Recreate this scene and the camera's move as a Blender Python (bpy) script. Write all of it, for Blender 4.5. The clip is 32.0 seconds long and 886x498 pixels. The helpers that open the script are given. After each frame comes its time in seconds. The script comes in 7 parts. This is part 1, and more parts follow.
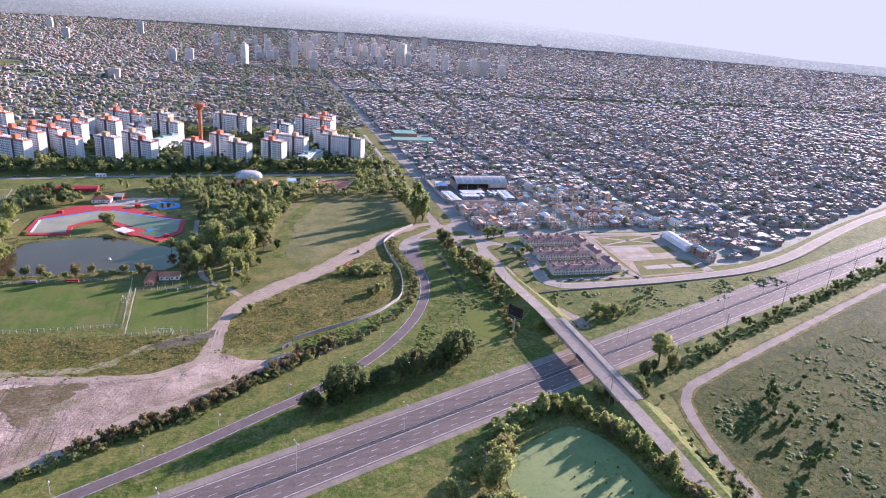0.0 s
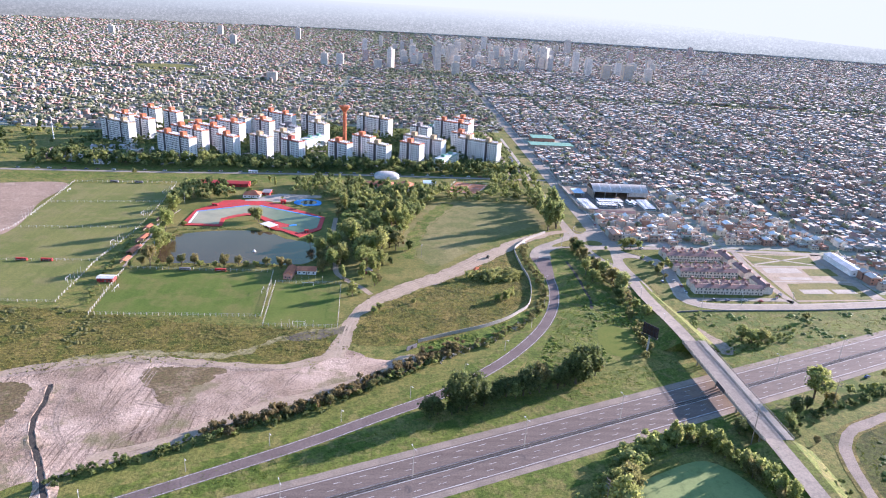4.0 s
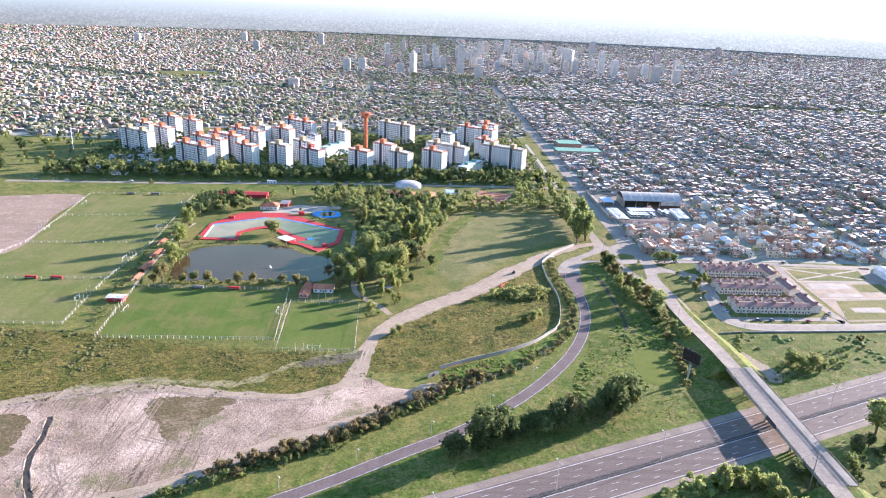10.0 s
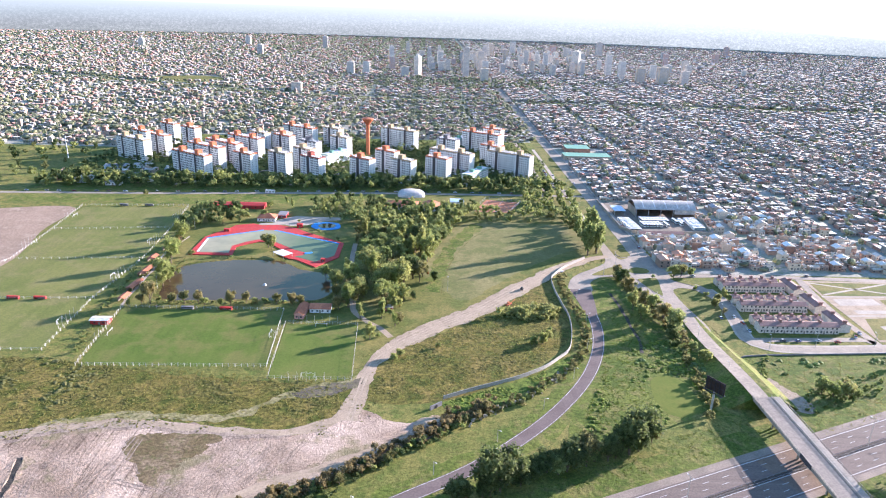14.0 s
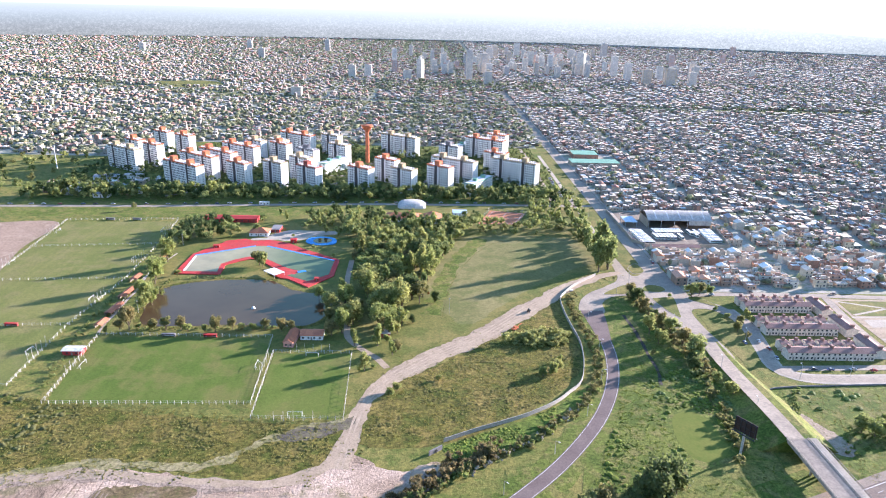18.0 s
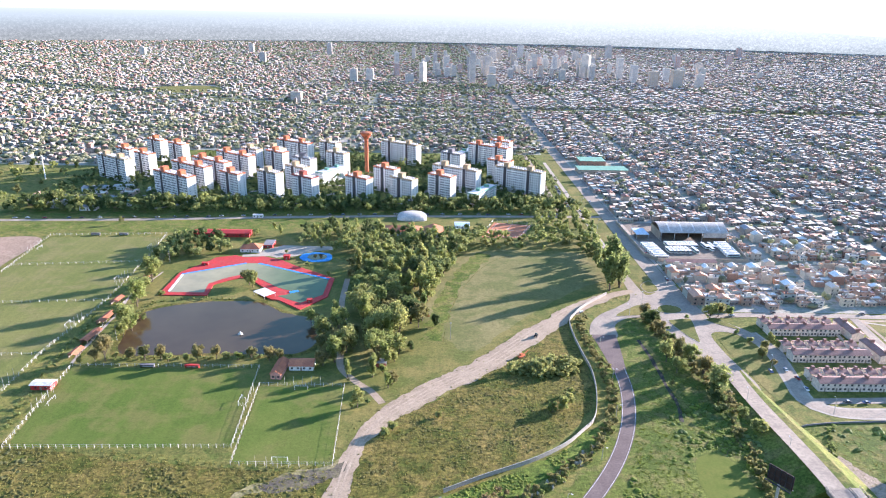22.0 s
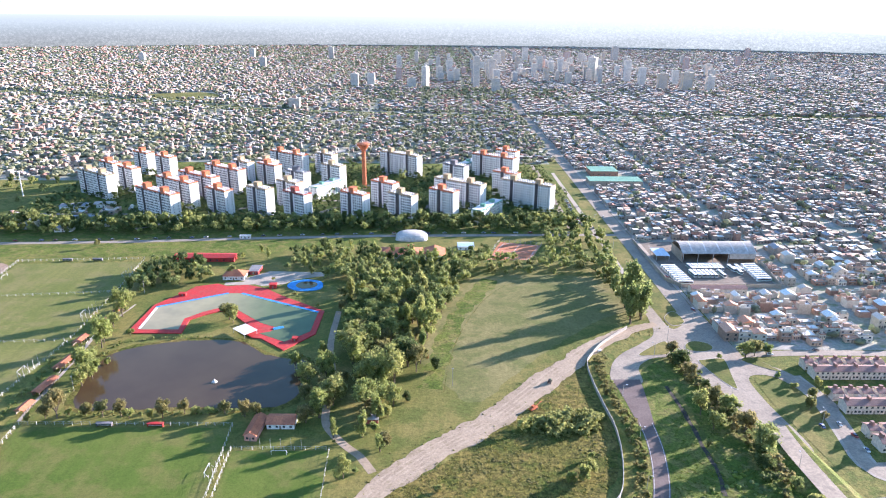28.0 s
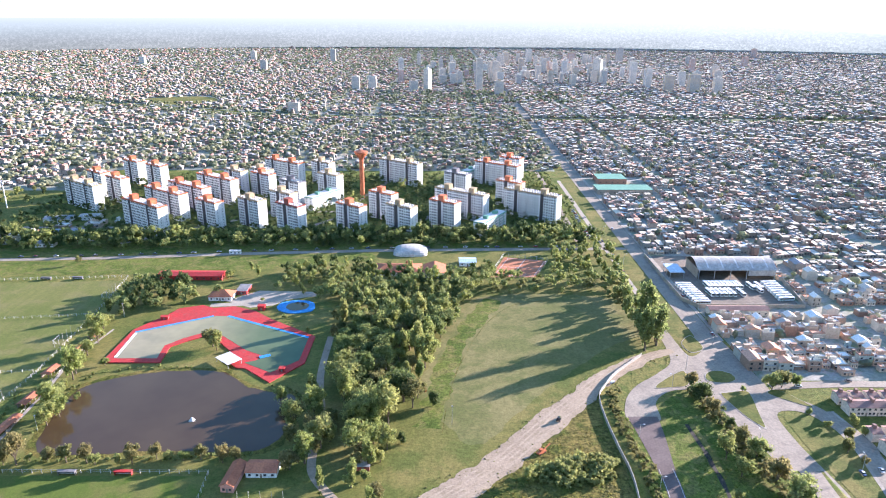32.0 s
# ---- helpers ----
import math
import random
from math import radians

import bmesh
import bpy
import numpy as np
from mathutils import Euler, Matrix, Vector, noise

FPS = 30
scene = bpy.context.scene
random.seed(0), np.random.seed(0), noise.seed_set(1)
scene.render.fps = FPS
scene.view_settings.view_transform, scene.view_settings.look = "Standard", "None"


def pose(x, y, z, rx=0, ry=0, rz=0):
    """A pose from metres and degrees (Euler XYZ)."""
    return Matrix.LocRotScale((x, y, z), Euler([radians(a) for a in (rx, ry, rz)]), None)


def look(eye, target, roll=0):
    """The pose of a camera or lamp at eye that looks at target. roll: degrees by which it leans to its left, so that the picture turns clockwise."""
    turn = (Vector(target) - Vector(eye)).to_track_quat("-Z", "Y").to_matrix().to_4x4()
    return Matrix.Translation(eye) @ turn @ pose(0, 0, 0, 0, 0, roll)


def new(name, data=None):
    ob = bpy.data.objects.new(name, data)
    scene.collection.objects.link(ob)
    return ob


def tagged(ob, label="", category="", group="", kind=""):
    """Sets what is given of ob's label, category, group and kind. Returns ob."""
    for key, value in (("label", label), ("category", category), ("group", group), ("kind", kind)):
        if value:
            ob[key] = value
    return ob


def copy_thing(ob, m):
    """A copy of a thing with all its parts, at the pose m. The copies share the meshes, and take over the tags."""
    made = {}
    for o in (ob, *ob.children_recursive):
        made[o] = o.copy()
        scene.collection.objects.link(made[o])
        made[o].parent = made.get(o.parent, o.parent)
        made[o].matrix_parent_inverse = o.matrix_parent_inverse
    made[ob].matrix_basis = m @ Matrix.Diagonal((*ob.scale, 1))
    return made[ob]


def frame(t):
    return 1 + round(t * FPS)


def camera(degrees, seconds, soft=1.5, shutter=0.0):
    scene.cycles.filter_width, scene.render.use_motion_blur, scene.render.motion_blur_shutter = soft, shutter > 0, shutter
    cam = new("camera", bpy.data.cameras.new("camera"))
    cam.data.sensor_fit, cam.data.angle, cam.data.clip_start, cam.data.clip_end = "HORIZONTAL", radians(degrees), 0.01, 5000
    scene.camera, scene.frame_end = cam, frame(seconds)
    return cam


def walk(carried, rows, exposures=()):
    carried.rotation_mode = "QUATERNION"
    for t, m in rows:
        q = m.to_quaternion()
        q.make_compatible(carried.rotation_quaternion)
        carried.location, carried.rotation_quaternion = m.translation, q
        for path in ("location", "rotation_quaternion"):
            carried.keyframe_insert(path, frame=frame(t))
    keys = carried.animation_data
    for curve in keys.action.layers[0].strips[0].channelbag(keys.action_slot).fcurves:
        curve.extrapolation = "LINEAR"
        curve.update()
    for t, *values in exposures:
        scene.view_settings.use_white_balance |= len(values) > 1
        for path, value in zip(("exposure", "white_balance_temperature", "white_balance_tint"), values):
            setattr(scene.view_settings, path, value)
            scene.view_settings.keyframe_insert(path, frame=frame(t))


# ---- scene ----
# camera: seconds, x, y, z in metres, then yaw, pitch and roll in degrees
PATH = [
    (0.0, -20.35, -227.52, 197.66, -16.365, -19.520, 4.206),
    (0.5, -19.33, -226.45, 196.57, -11.165, -19.717, 3.895),
    (1.0, -18.24, -225.86, 196.33, -8.827, -19.815, 3.681),
    (1.5, -18.73, -224.57, 196.32, -7.522, -19.843, 3.704),
    (2.0, -18.18, -223.17, 196.12, -6.539, -19.882, 3.599),
    (3.0, -18.13, -220.96, 196.07, -5.262, -19.901, 3.397),
    (4.0, -17.51, -218.31, 196.34, -4.438, -19.917, 3.235),
    (7.0, -16.60, -206.50, 196.04, -3.034, -19.837, 2.736),
    (8.0, -16.01, -201.62, 196.29, -2.705, -19.821, 2.609),
    (9.0, -15.84, -196.06, 196.79, -2.466, -19.814, 2.463),
    (10.0, -15.63, -190.01, 196.61, -2.270, -19.778, 2.328),
    (11.0, -15.46, -183.41, 196.70, -2.120, -19.747, 2.226),
    (12.0, -14.75, -176.16, 196.82, -1.961, -19.733, 2.100),
    (13.0, -14.16, -168.52, 197.57, -1.854, -19.748, 1.975),
    (14.0, -12.91, -160.68, 197.36, -1.682, -19.670, 1.858),
    (17.0, -10.24, -133.88, 197.66, -1.340, -19.586, 1.473),
    (18.0, -9.56, -124.74, 197.71, -1.237, -19.537, 1.392),
    (19.0, -8.86, -116.06, 197.69, -1.124, -19.503, 1.270),
    (20.0, -8.76, -107.00, 197.88, -1.098, -19.489, 1.262),
    (21.0, -7.95, -98.47, 198.33, -0.987, -19.454, 1.127),
    (22.0, -6.48, -90.53, 198.28, -0.836, -19.364, 1.000),
    (23.0, -6.18, -80.59, 197.69, -0.760, -19.287, 0.855),
    (24.0, -5.91, -70.73, 197.95, -0.704, -19.309, 0.854),
    (25.0, -5.19, -62.22, 198.36, -0.612, -19.293, 0.718),
    (28.0, -3.04, -35.53, 198.96, -0.353, -19.191, 0.455),
    (29.0, -1.80, -26.91, 199.81, -0.255, -19.226, 0.369),
    (30.0, -1.20, -17.71, 199.61, -0.172, -19.155, 0.325),
    (31.0, -0.81, -8.70, 199.17, -0.100, -19.081, 0.223),
    (32.0, 0.00, 0.00, 199.99, 0.002, -19.087, 0.189),
]
cam = camera(66.91, 32.0, soft=1.1)
walk(cam, [(t, pose(x, y, z, 90 + p, 0, w) @ pose(0, 0, 0, 0, 0, r)) for t, x, y, z, w, p, r in PATH],
     exposures=[(0.0, 1.62, 5520, 41), (3.0, 1.80, 5520, 34), (8.0, 2.10, 5540, 27), (32.0, 2.13, 5560, 25)])

# ---- light ----
SUN_EL, SUN_DIR = 13.8, (0.88, 0.475)
sun_yaw = math.atan2(SUN_DIR[0], SUN_DIR[1])
sky_world = bpy.data.worlds.new("sky")
scene.world = sky_world
sky_world.use_nodes = True
wn = sky_world.node_tree
sky = wn.nodes.new("ShaderNodeTexSky")
sky.sky_type, sky.sun_disc = "NISHITA", False
sky.sun_elevation, sky.sun_rotation = radians(SUN_EL), sun_yaw
sky.air_density, sky.dust_density, sky.ozone_density = 1.0, 0.3, 4.0
haze_white = wn.nodes.new("ShaderNodeMix")
haze_white.data_type, haze_white.blend_type = "RGBA", "DARKEN"
haze_white.inputs[0].default_value, haze_white.inputs[7].default_value = 1.0, (1.64, 1.76, 1.80, 1)
wn.links.new(sky.outputs[0], haze_white.inputs[6])
wn.links.new(haze_white.outputs[2], wn.nodes["Background"].inputs[0])
wn.nodes["Background"].inputs[1].default_value = 0.15
sun = new("sun", bpy.data.lights.new("sun", "SUN"))
sun.data.energy, sun.data.angle, sun.data.color = 5.0, radians(0.6), (1.0, 0.87, 0.70)
sv = Vector((SUN_DIR[0], SUN_DIR[1], math.tan(radians(SUN_EL)))).normalized()
sun.matrix_world = look(sv * 900, (0, 0, 0))

rng = np.random.default_rng(7)


# ---- materials ----
def nodes_of(name, rough=0.8, metal=0.0, spec=0.3):
    m = bpy.data.materials.new(name)
    m.use_nodes = True
    nt = m.node_tree
    b = nt.nodes["Principled BSDF"]
    b.inputs["Roughness"].default_value, b.inputs["Metallic"].default_value = rough, metal
    b.inputs["Specular IOR Level"].default_value = spec
    return m, nt, b


def add(nt, kind, **sets):
    n = nt.nodes.new("ShaderNode" + kind)
    for k, v in sets.items():
        n.inputs[k].default_value = v
    return n


def noise_of(nt, scale, detail=4.0, rough=0.6, stretch=None):
    tc = nt.nodes.new("ShaderNodeTexCoord")
    n = add(nt, "TexNoise", Scale=scale, Detail=detail, Roughness=rough)
    if stretch:
        mp = add(nt, "Mapping", Scale=stretch[:3])
        mp.inputs["Rotation"].default_value = (0, 0, radians(stretch[3]))
        nt.links.new(tc.outputs["Object"], mp.inputs[0])
        nt.links.new(mp.outputs[0], n.inputs["Vector"])
    else:
        nt.links.new(tc.outputs["Object"], n.inputs["Vector"])
    return n


def ramp(nt, fac, stops, constant=False):
    r = nt.nodes.new("ShaderNodeValToRGB")
    e = r.color_ramp.elements
    while len(e) < len(stops):
        e.new(0.5)
    for k, (p, c) in zip(e, stops):
        k.position, k.color = p, (*c, 1)
    if constant:
        r.color_ramp.interpolation = "CONSTANT"
    nt.links.new(fac, r.inputs[0])
    return r.outputs[0]


def mixed(nt, fac, a, b, mode="MIX"):
    n = nt.nodes.new("ShaderNodeMix")
    n.data_type, n.blend_type = "RGBA", mode
    for v, s in ((fac, n.inputs[0]), (a, n.inputs[6]), (b, n.inputs[7])):
        if isinstance(v, bpy.types.NodeSocket):
            nt.links.new(v, s)
        else:
            s.default_value = v if isinstance(v, (float, int)) else (*v, 1)
    return n.outputs[2]


def bumped(nt, b, height, strength=0.4, distance=0.1):
    n = add(nt, "Bump", Strength=strength, Distance=distance)
    nt.links.new(height, n.inputs["Height"])
    nt.links.new(n.outputs[0], b.inputs["Normal"])


def surface(name, c1, c2, c3=None, big=0.05, fine=1.5, rough=0.85, bump=0.0, spec=0.25, vary=None, spread=0.35, metal=0.0, stretch=None, lo=0.38, hi=0.62, grain=0.16):
    """Two colours over large patches, a third over fine grain; vary: 'object' or 'island' for a random tone a piece."""
    m, nt, b = nodes_of(name, rough, metal, spec)
    n1, n2 = noise_of(nt, big, 5.0, 0.62, stretch), noise_of(nt, fine, 3.0, 0.65)
    col = ramp(nt, n1.outputs[0], [(lo, c1), (hi, c2)])
    g = ramp(nt, n2.outputs[0], [(0.38, (1 - grain,) * 3), (0.62, (1 + grain,) * 3)])
    col = mixed(nt, 1.0, col, g, "MULTIPLY")
    if c3:
        n3 = noise_of(nt, big * 3.1, 6.0, 0.7)
        f = ramp(nt, n3.outputs[0], [(0.52, (0, 0, 0)), (0.66, (1, 1, 1))])
        col = mixed(nt, f, col, c3)
    if vary:
        src = nt.nodes.new("ShaderNodeObjectInfo").outputs["Random"] if vary == "object" else nt.nodes.new("ShaderNodeNewGeometry").outputs["Random Per Island"]
        k = ramp(nt, src, [(0.0, (1 - spread,) * 3), (1.0, (1 + spread,) * 3)])
        col = mixed(nt, 1.0, col, k, "MULTIPLY")
    nt.links.new(col, b.inputs["Base Color"])
    if bump:
        bumped(nt, b, n2.outputs[0], bump, 0.3)
    return m


def palette(name, colours, vary="island", rough=0.85, fine=0.8, spec=0.25, metal=0.0):
    """One of several colours for each piece, with weathering on it."""
    m, nt, b = nodes_of(name, rough, metal, spec)
    src = nt.nodes.new("ShaderNodeObjectInfo").outputs["Random"] if vary == "object" else nt.nodes.new("ShaderNodeNewGeometry").outputs["Random Per Island"]
    n = len(colours)
    col = ramp(nt, src, [(i / n, c) for i, c in enumerate(colours)], True)
    nz = noise_of(nt, fine, 4.0, 0.7)
    w = ramp(nt, nz.outputs[0], [(0.3, (0.7, 0.69, 0.67)), (0.6, (1.06, 1.06, 1.06))])
    nt.links.new(mixed(nt, 1.0, col, w, "MULTIPLY"), b.inputs["Base Color"])
    return m


def foliage(name, c1, c2, fine=0.6):
    m, nt, b = nodes_of(name, 0.7, 0, 0.2)
    src = nt.nodes.new("ShaderNodeObjectInfo").outputs["Random"]
    isl = nt.nodes.new("ShaderNodeNewGeometry").outputs["Random Per Island"]
    col = mixed(nt, src, c1, c2)
    k = ramp(nt, isl, [(0.0, (0.6, 0.62, 0.6)), (1.0, (1.4, 1.35, 1.2))])
    col = mixed(nt, 1.0, col, k, "MULTIPLY")
    nt.links.new(col, b.inputs["Base Color"])
    tr = nt.nodes.new("ShaderNodeBsdfTranslucent")
    nt.links.new(col, tr.inputs[0])
    mx = add(nt, "MixShader")
    mx.inputs[0].default_value = 0.55
    nt.links.new(b.outputs[0], mx.inputs[1])
    nt.links.new(tr.outputs[0], mx.inputs[2])
    nt.links.new(mx.outputs[0], nt.nodes["Material Output"].inputs[0])
    return m


def grass(name, c1, c2, c3, big=0.02, mid=0.14, fine=0.8, deep=0.3, bump=0.8, mow=None):
    """Turf: broad colour patches, clumps of some metres and a fine tufted grain; mow: width and turn of mown bands."""
    m, nt, b = nodes_of(name, 0.95, 0, 0.15)
    col = ramp(nt, noise_of(nt, big, 5.0, 0.62).outputs[0], [(0.40, c1), (0.60, c2)])
    patchy = ramp(nt, noise_of(nt, mid, 5.0, 0.6).outputs[0], [(0.48, (0, 0, 0)), (0.60, (0.9, 0.9, 0.9))])
    col = mixed(nt, patchy, col, c3)
    nf = noise_of(nt, fine, 6.0, 0.75).outputs[0]
    col = mixed(nt, 1.0, col, ramp(nt, nf, [(0.39, (1 - deep,) * 3), (0.61, (1 + deep,) * 3)]), "MULTIPLY")
    tuft = noise_of(nt, fine * 0.42, 6.0, 0.78).outputs[0]
    col = mixed(nt, 1.0, col, ramp(nt, tuft, [(0.40, (1 - deep * 0.8, 1 - deep * 0.7, 1 - deep * 0.8)), (0.60, (1 + deep * 0.7, 1 + deep * 0.6, 1 + deep * 0.5))]), "MULTIPLY")
    if mow:
        band = noise_of(nt, 1.0, 1.0, 0.3, (mow[0], 0.004, 1, mow[1])).outputs[0]
        col = mixed(nt, 1.0, col, ramp(nt, band, [(0.42, (0.95, 0.96, 0.95)), (0.58, (1.04, 1.035, 1.03))]), "MULTIPLY")
    nt.links.new(col, b.inputs["Base Color"])
    bumped(nt, b, nf, bump, 0.35)
    return m


M_GROUND = grass("rough_grass", (0.128, 0.135, 0.031), (0.198, 0.170, 0.051), (0.091, 0.115, 0.024))
M_CITYGROUND = surface("dusty_city_ground", (0.348, 0.317, 0.270), (0.237, 0.237, 0.155), (0.158, 0.190, 0.087), 0.03, 0.4, 0.95)
M_PITCH = grass("mown_turf", (0.081, 0.120, 0.019), (0.111, 0.136, 0.027), (0.141, 0.138, 0.039), 0.02, 0.05, 1.3, 0.14, 0.3, (0.16, 2))
M_PITCHDRY = grass("pale_worn_turf", (0.128, 0.142, 0.037), (0.161, 0.160, 0.048), (0.180, 0.164, 0.061), 0.02, 0.05, 1.1, 0.16, 0.3, (0.16, 2))
M_PARK = grass("park_lawn", (0.126, 0.128, 0.031), (0.193, 0.162, 0.051), (0.098, 0.115, 0.026), 0.018, 0.05, 0.7, 0.2, 0.5)
M_LAWN = grass("dry_open_lawn", (0.150, 0.142, 0.050), (0.205, 0.178, 0.072), (0.122, 0.130, 0.040), 0.018, 0.05, 0.6, 0.16, 0.4)
M_VERGE = grass("verge_grass", (0.075, 0.106, 0.017), (0.131, 0.148, 0.029), (0.161, 0.145, 0.046), 0.03, 0.12, 0.7, 0.32)
M_DARKTURF = grass("dark_rough_turf", (0.038, 0.053, 0.008), (0.063, 0.074, 0.012), (0.083, 0.081, 0.017), 0.03, 0.1, 0.6, 0.42, 1.0)
M_LUSHG = grass("lush_green_grass", (0.088, 0.132, 0.018), (0.137, 0.165, 0.031), (0.060, 0.092, 0.016), 0.03, 0.1, 0.6, 0.42, 1.0)
M_MEADOW = grass("dry_meadow_grass", (0.111, 0.100, 0.022), (0.172, 0.131, 0.038), (0.066, 0.079, 0.013), 0.03, 0.08, 0.55, 0.45, 1.0)
def earthworks(name):
    """Graded pinkish earth: pale and dark patches, winding wheel tracks, straight blade marks and weeds."""
    m, nt, b = nodes_of(name, 0.95, 0, 0.2)
    col = ramp(nt, noise_of(nt, 0.03, 4.0, 0.5).outputs[0], [(0.38, (0.245, 0.175, 0.122)), (0.5, (0.365, 0.268, 0.194)), (0.62, (0.47, 0.352, 0.265))])
    split = noise_of(nt, 0.013, 2.0, 0.4).outputs[0]
    blade = noise_of(nt, 1.0, 4.0, 0.66, (0.75, 0.022, 1, -14))
    blade.inputs["Distortion"].default_value = 0.12
    k = ramp(nt, blade.outputs[0], [(0.38, (0.5, 0.48, 0.46)), (0.47, (0.97, 0.97, 0.97)), (0.64, (1.2, 1.19, 1.18))])
    col = mixed(nt, ramp(nt, split, [(0.47, (0, 0, 0)), (0.53, (1, 1, 1))]), col, mixed(nt, 1.0, col, k, "MULTIPLY"))
    for scale, dark in ((0.03, 0.5), (0.055, 0.62)):
        w = noise_of(nt, scale, 2.0, 0.5)
        w.inputs["Distortion"].default_value = 0.5
        t = ramp(nt, w.outputs[0], [(0.482, (1, 1, 1)), (0.489, (dark,) * 3), (0.496, (1.08, 1.08, 1.08)), (0.503, (dark,) * 3), (0.512, (1, 1, 1))])
        keep = ramp(nt, noise_of(nt, 0.04 + scale * 0.3, 2.0, 0.5).outputs[0], [(0.44, (0, 0, 0)), (0.56, (1, 1, 1))])
        col = mixed(nt, keep, col, mixed(nt, 1.0, col, t, "MULTIPLY"))
    clods = noise_of(nt, 0.8, 5.0, 0.75).outputs[0]
    col = mixed(nt, 1.0, col, ramp(nt, clods, [(0.38, (0.74, 0.74, 0.74)), (0.62, (1.2, 1.2, 1.2))]), "MULTIPLY")
    weeds = ramp(nt, noise_of(nt, 0.035, 6.0, 0.68).outputs[0], [(0.52, (0, 0, 0)), (0.58, (0.6, 0.6, 0.6)), (0.64, (0.9, 0.9, 0.9))])
    col = mixed(nt, weeds, col, (0.175, 0.150, 0.072))
    nt.links.new(col, b.inputs["Base Color"])
    bumped(nt, b, clods, 1.0, 0.6)
    return m


M_DIRT = earthworks("graded_earth")
M_TRACK = surface("dirt_track_earth", (0.370, 0.282, 0.194), (0.288, 0.218, 0.149), (0.240, 0.188, 0.113), 0.07, 0.9, 0.95, 0.35, grain=0.14)
M_ASPHALT = surface("motorway_asphalt", (0.121, 0.091, 0.075), (0.160, 0.123, 0.101), None, 0.05, 1.2, 0.85, 0.1, stretch=(0.25, 6, 1, -23), grain=0.16)
M_BROWNASPHALT = surface("brown_asphalt", (0.150, 0.105, 0.074), (0.185, 0.132, 0.095), None, 0.12, 1.2, 0.9, 0.1, grain=0.16)
M_MEDIAN = surface("dark_median_soil", (0.062, 0.052, 0.044), (0.088, 0.074, 0.060), None, 0.3, 1.5, 0.95, 0.2, grain=0.25)
M_SHOULDER = surface("gravel_shoulder", (0.27, 0.215, 0.165), (0.19, 0.152, 0.12), None, 0.08, 1.5, 0.9, 0.3, grain=0.18)
M_RAMP = surface("ramp_asphalt", (0.125, 0.092, 0.082), (0.159, 0.120, 0.107), None, 0.08, 1.0, 0.88, grain=0.12)
M_STREET = surface("dusty_street_paving", (0.334, 0.276, 0.212), (0.264, 0.218, 0.170), (0.220, 0.183, 0.144), 0.05, 0.7, 0.9, grain=0.14)
M_CONCRETE = surface("concrete", (0.396, 0.339, 0.269), (0.306, 0.261, 0.208), None, 0.1, 0.9, 0.88, 0.2, grain=0.12)
M_PAINT = surface("white_road_paint", (0.62, 0.60, 0.57), (0.46, 0.445, 0.42), None, 0.3, 2.0, 0.7)
M_WHITE = surface("white_wall_paint", (0.78, 0.77, 0.75), (0.70, 0.69, 0.67), None, 0.06, 0.6, 0.75, vary="object", spread=0.04)
M_GLASS = surface("dark_window_glass", (0.03, 0.032, 0.036), (0.08, 0.085, 0.09), None, 0.5, 0.9, 0.25, spec=0.5)
M_CORE = surface("dark_grey_stair_band", (0.06, 0.055, 0.06), (0.09, 0.08, 0.08), None, 0.2, 0.8, 0.8)
M_ORANGE = surface("orange_red_paint", (0.55, 0.17, 0.075), (0.47, 0.14, 0.065), None, 0.1, 0.6, 0.8)
M_TAN = surface("tan_paint", (0.42, 0.31, 0.18), (0.36, 0.27, 0.16), None, 0.1, 0.6, 0.8)
M_MAROON = surface("dark_red_paint", (0.30, 0.085, 0.06), (0.24, 0.07, 0.05), None, 0.1, 0.6, 0.8)
M_GREY = surface("dark_grey_paint", (0.17, 0.16, 0.17), (0.22, 0.21, 0.21), None, 0.1, 0.6, 0.8)
M_GREEN = surface("sea_green_paint", (0.13, 0.29, 0.215), (0.165, 0.33, 0.25), None, 0.1, 0.6, 0.85)
M_ROOFTOP = surface("white_roof_membrane", (0.66, 0.64, 0.62), (0.5, 0.48, 0.46), None, 0.15, 0.7, 0.85)
M_RED = surface("red_deck_paint", (0.47, 0.040, 0.038), (0.39, 0.045, 0.042), (0.35, 0.07, 0.058), 0.08, 0.7, 0.75, grain=0.14)
M_BLUE = surface("blue_pool_paint", (0.045, 0.22, 0.52), (0.06, 0.28, 0.58), None, 0.2, 0.8, 0.6)
M_TILE = surface("clay_roof_tile", (0.46, 0.17, 0.085), (0.36, 0.13, 0.07), None, 0.2, 1.2, 0.85, vary="object", spread=0.15)
M_CLAY = surface("clay_court_dust", (0.46, 0.18, 0.09), (0.40, 0.16, 0.085), None, 0.05, 0.8, 0.95)
M_METAL = surface("galvanised_sheet", (0.439, 0.402, 0.357), (0.354, 0.328, 0.294), None, 0.15, 0.5, 0.7, spec=0.3)
M_POST = surface("pale_post_paint", (0.52, 0.49, 0.42), (0.42, 0.395, 0.34), None, 0.5, 1.0, 0.8)
M_WOOD = surface("grey_pole_timber", (0.20, 0.17, 0.14), (0.26, 0.22, 0.18), None, 0.5, 2.0, 0.9)
M_BARK = surface("bark", (0.13, 0.10, 0.07), (0.18, 0.14, 0.10), None, 0.6, 2.5, 0.95)
M_BLACK = surface("dark_steel", (0.03, 0.03, 0.035), (0.05, 0.05, 0.055), None, 0.4, 1.5, 0.6)
M_STEEL = surface("light_steel", (0.5, 0.5, 0.5), (0.42, 0.42, 0.42), None, 0.4, 1.5, 0.5, metal=0.4)
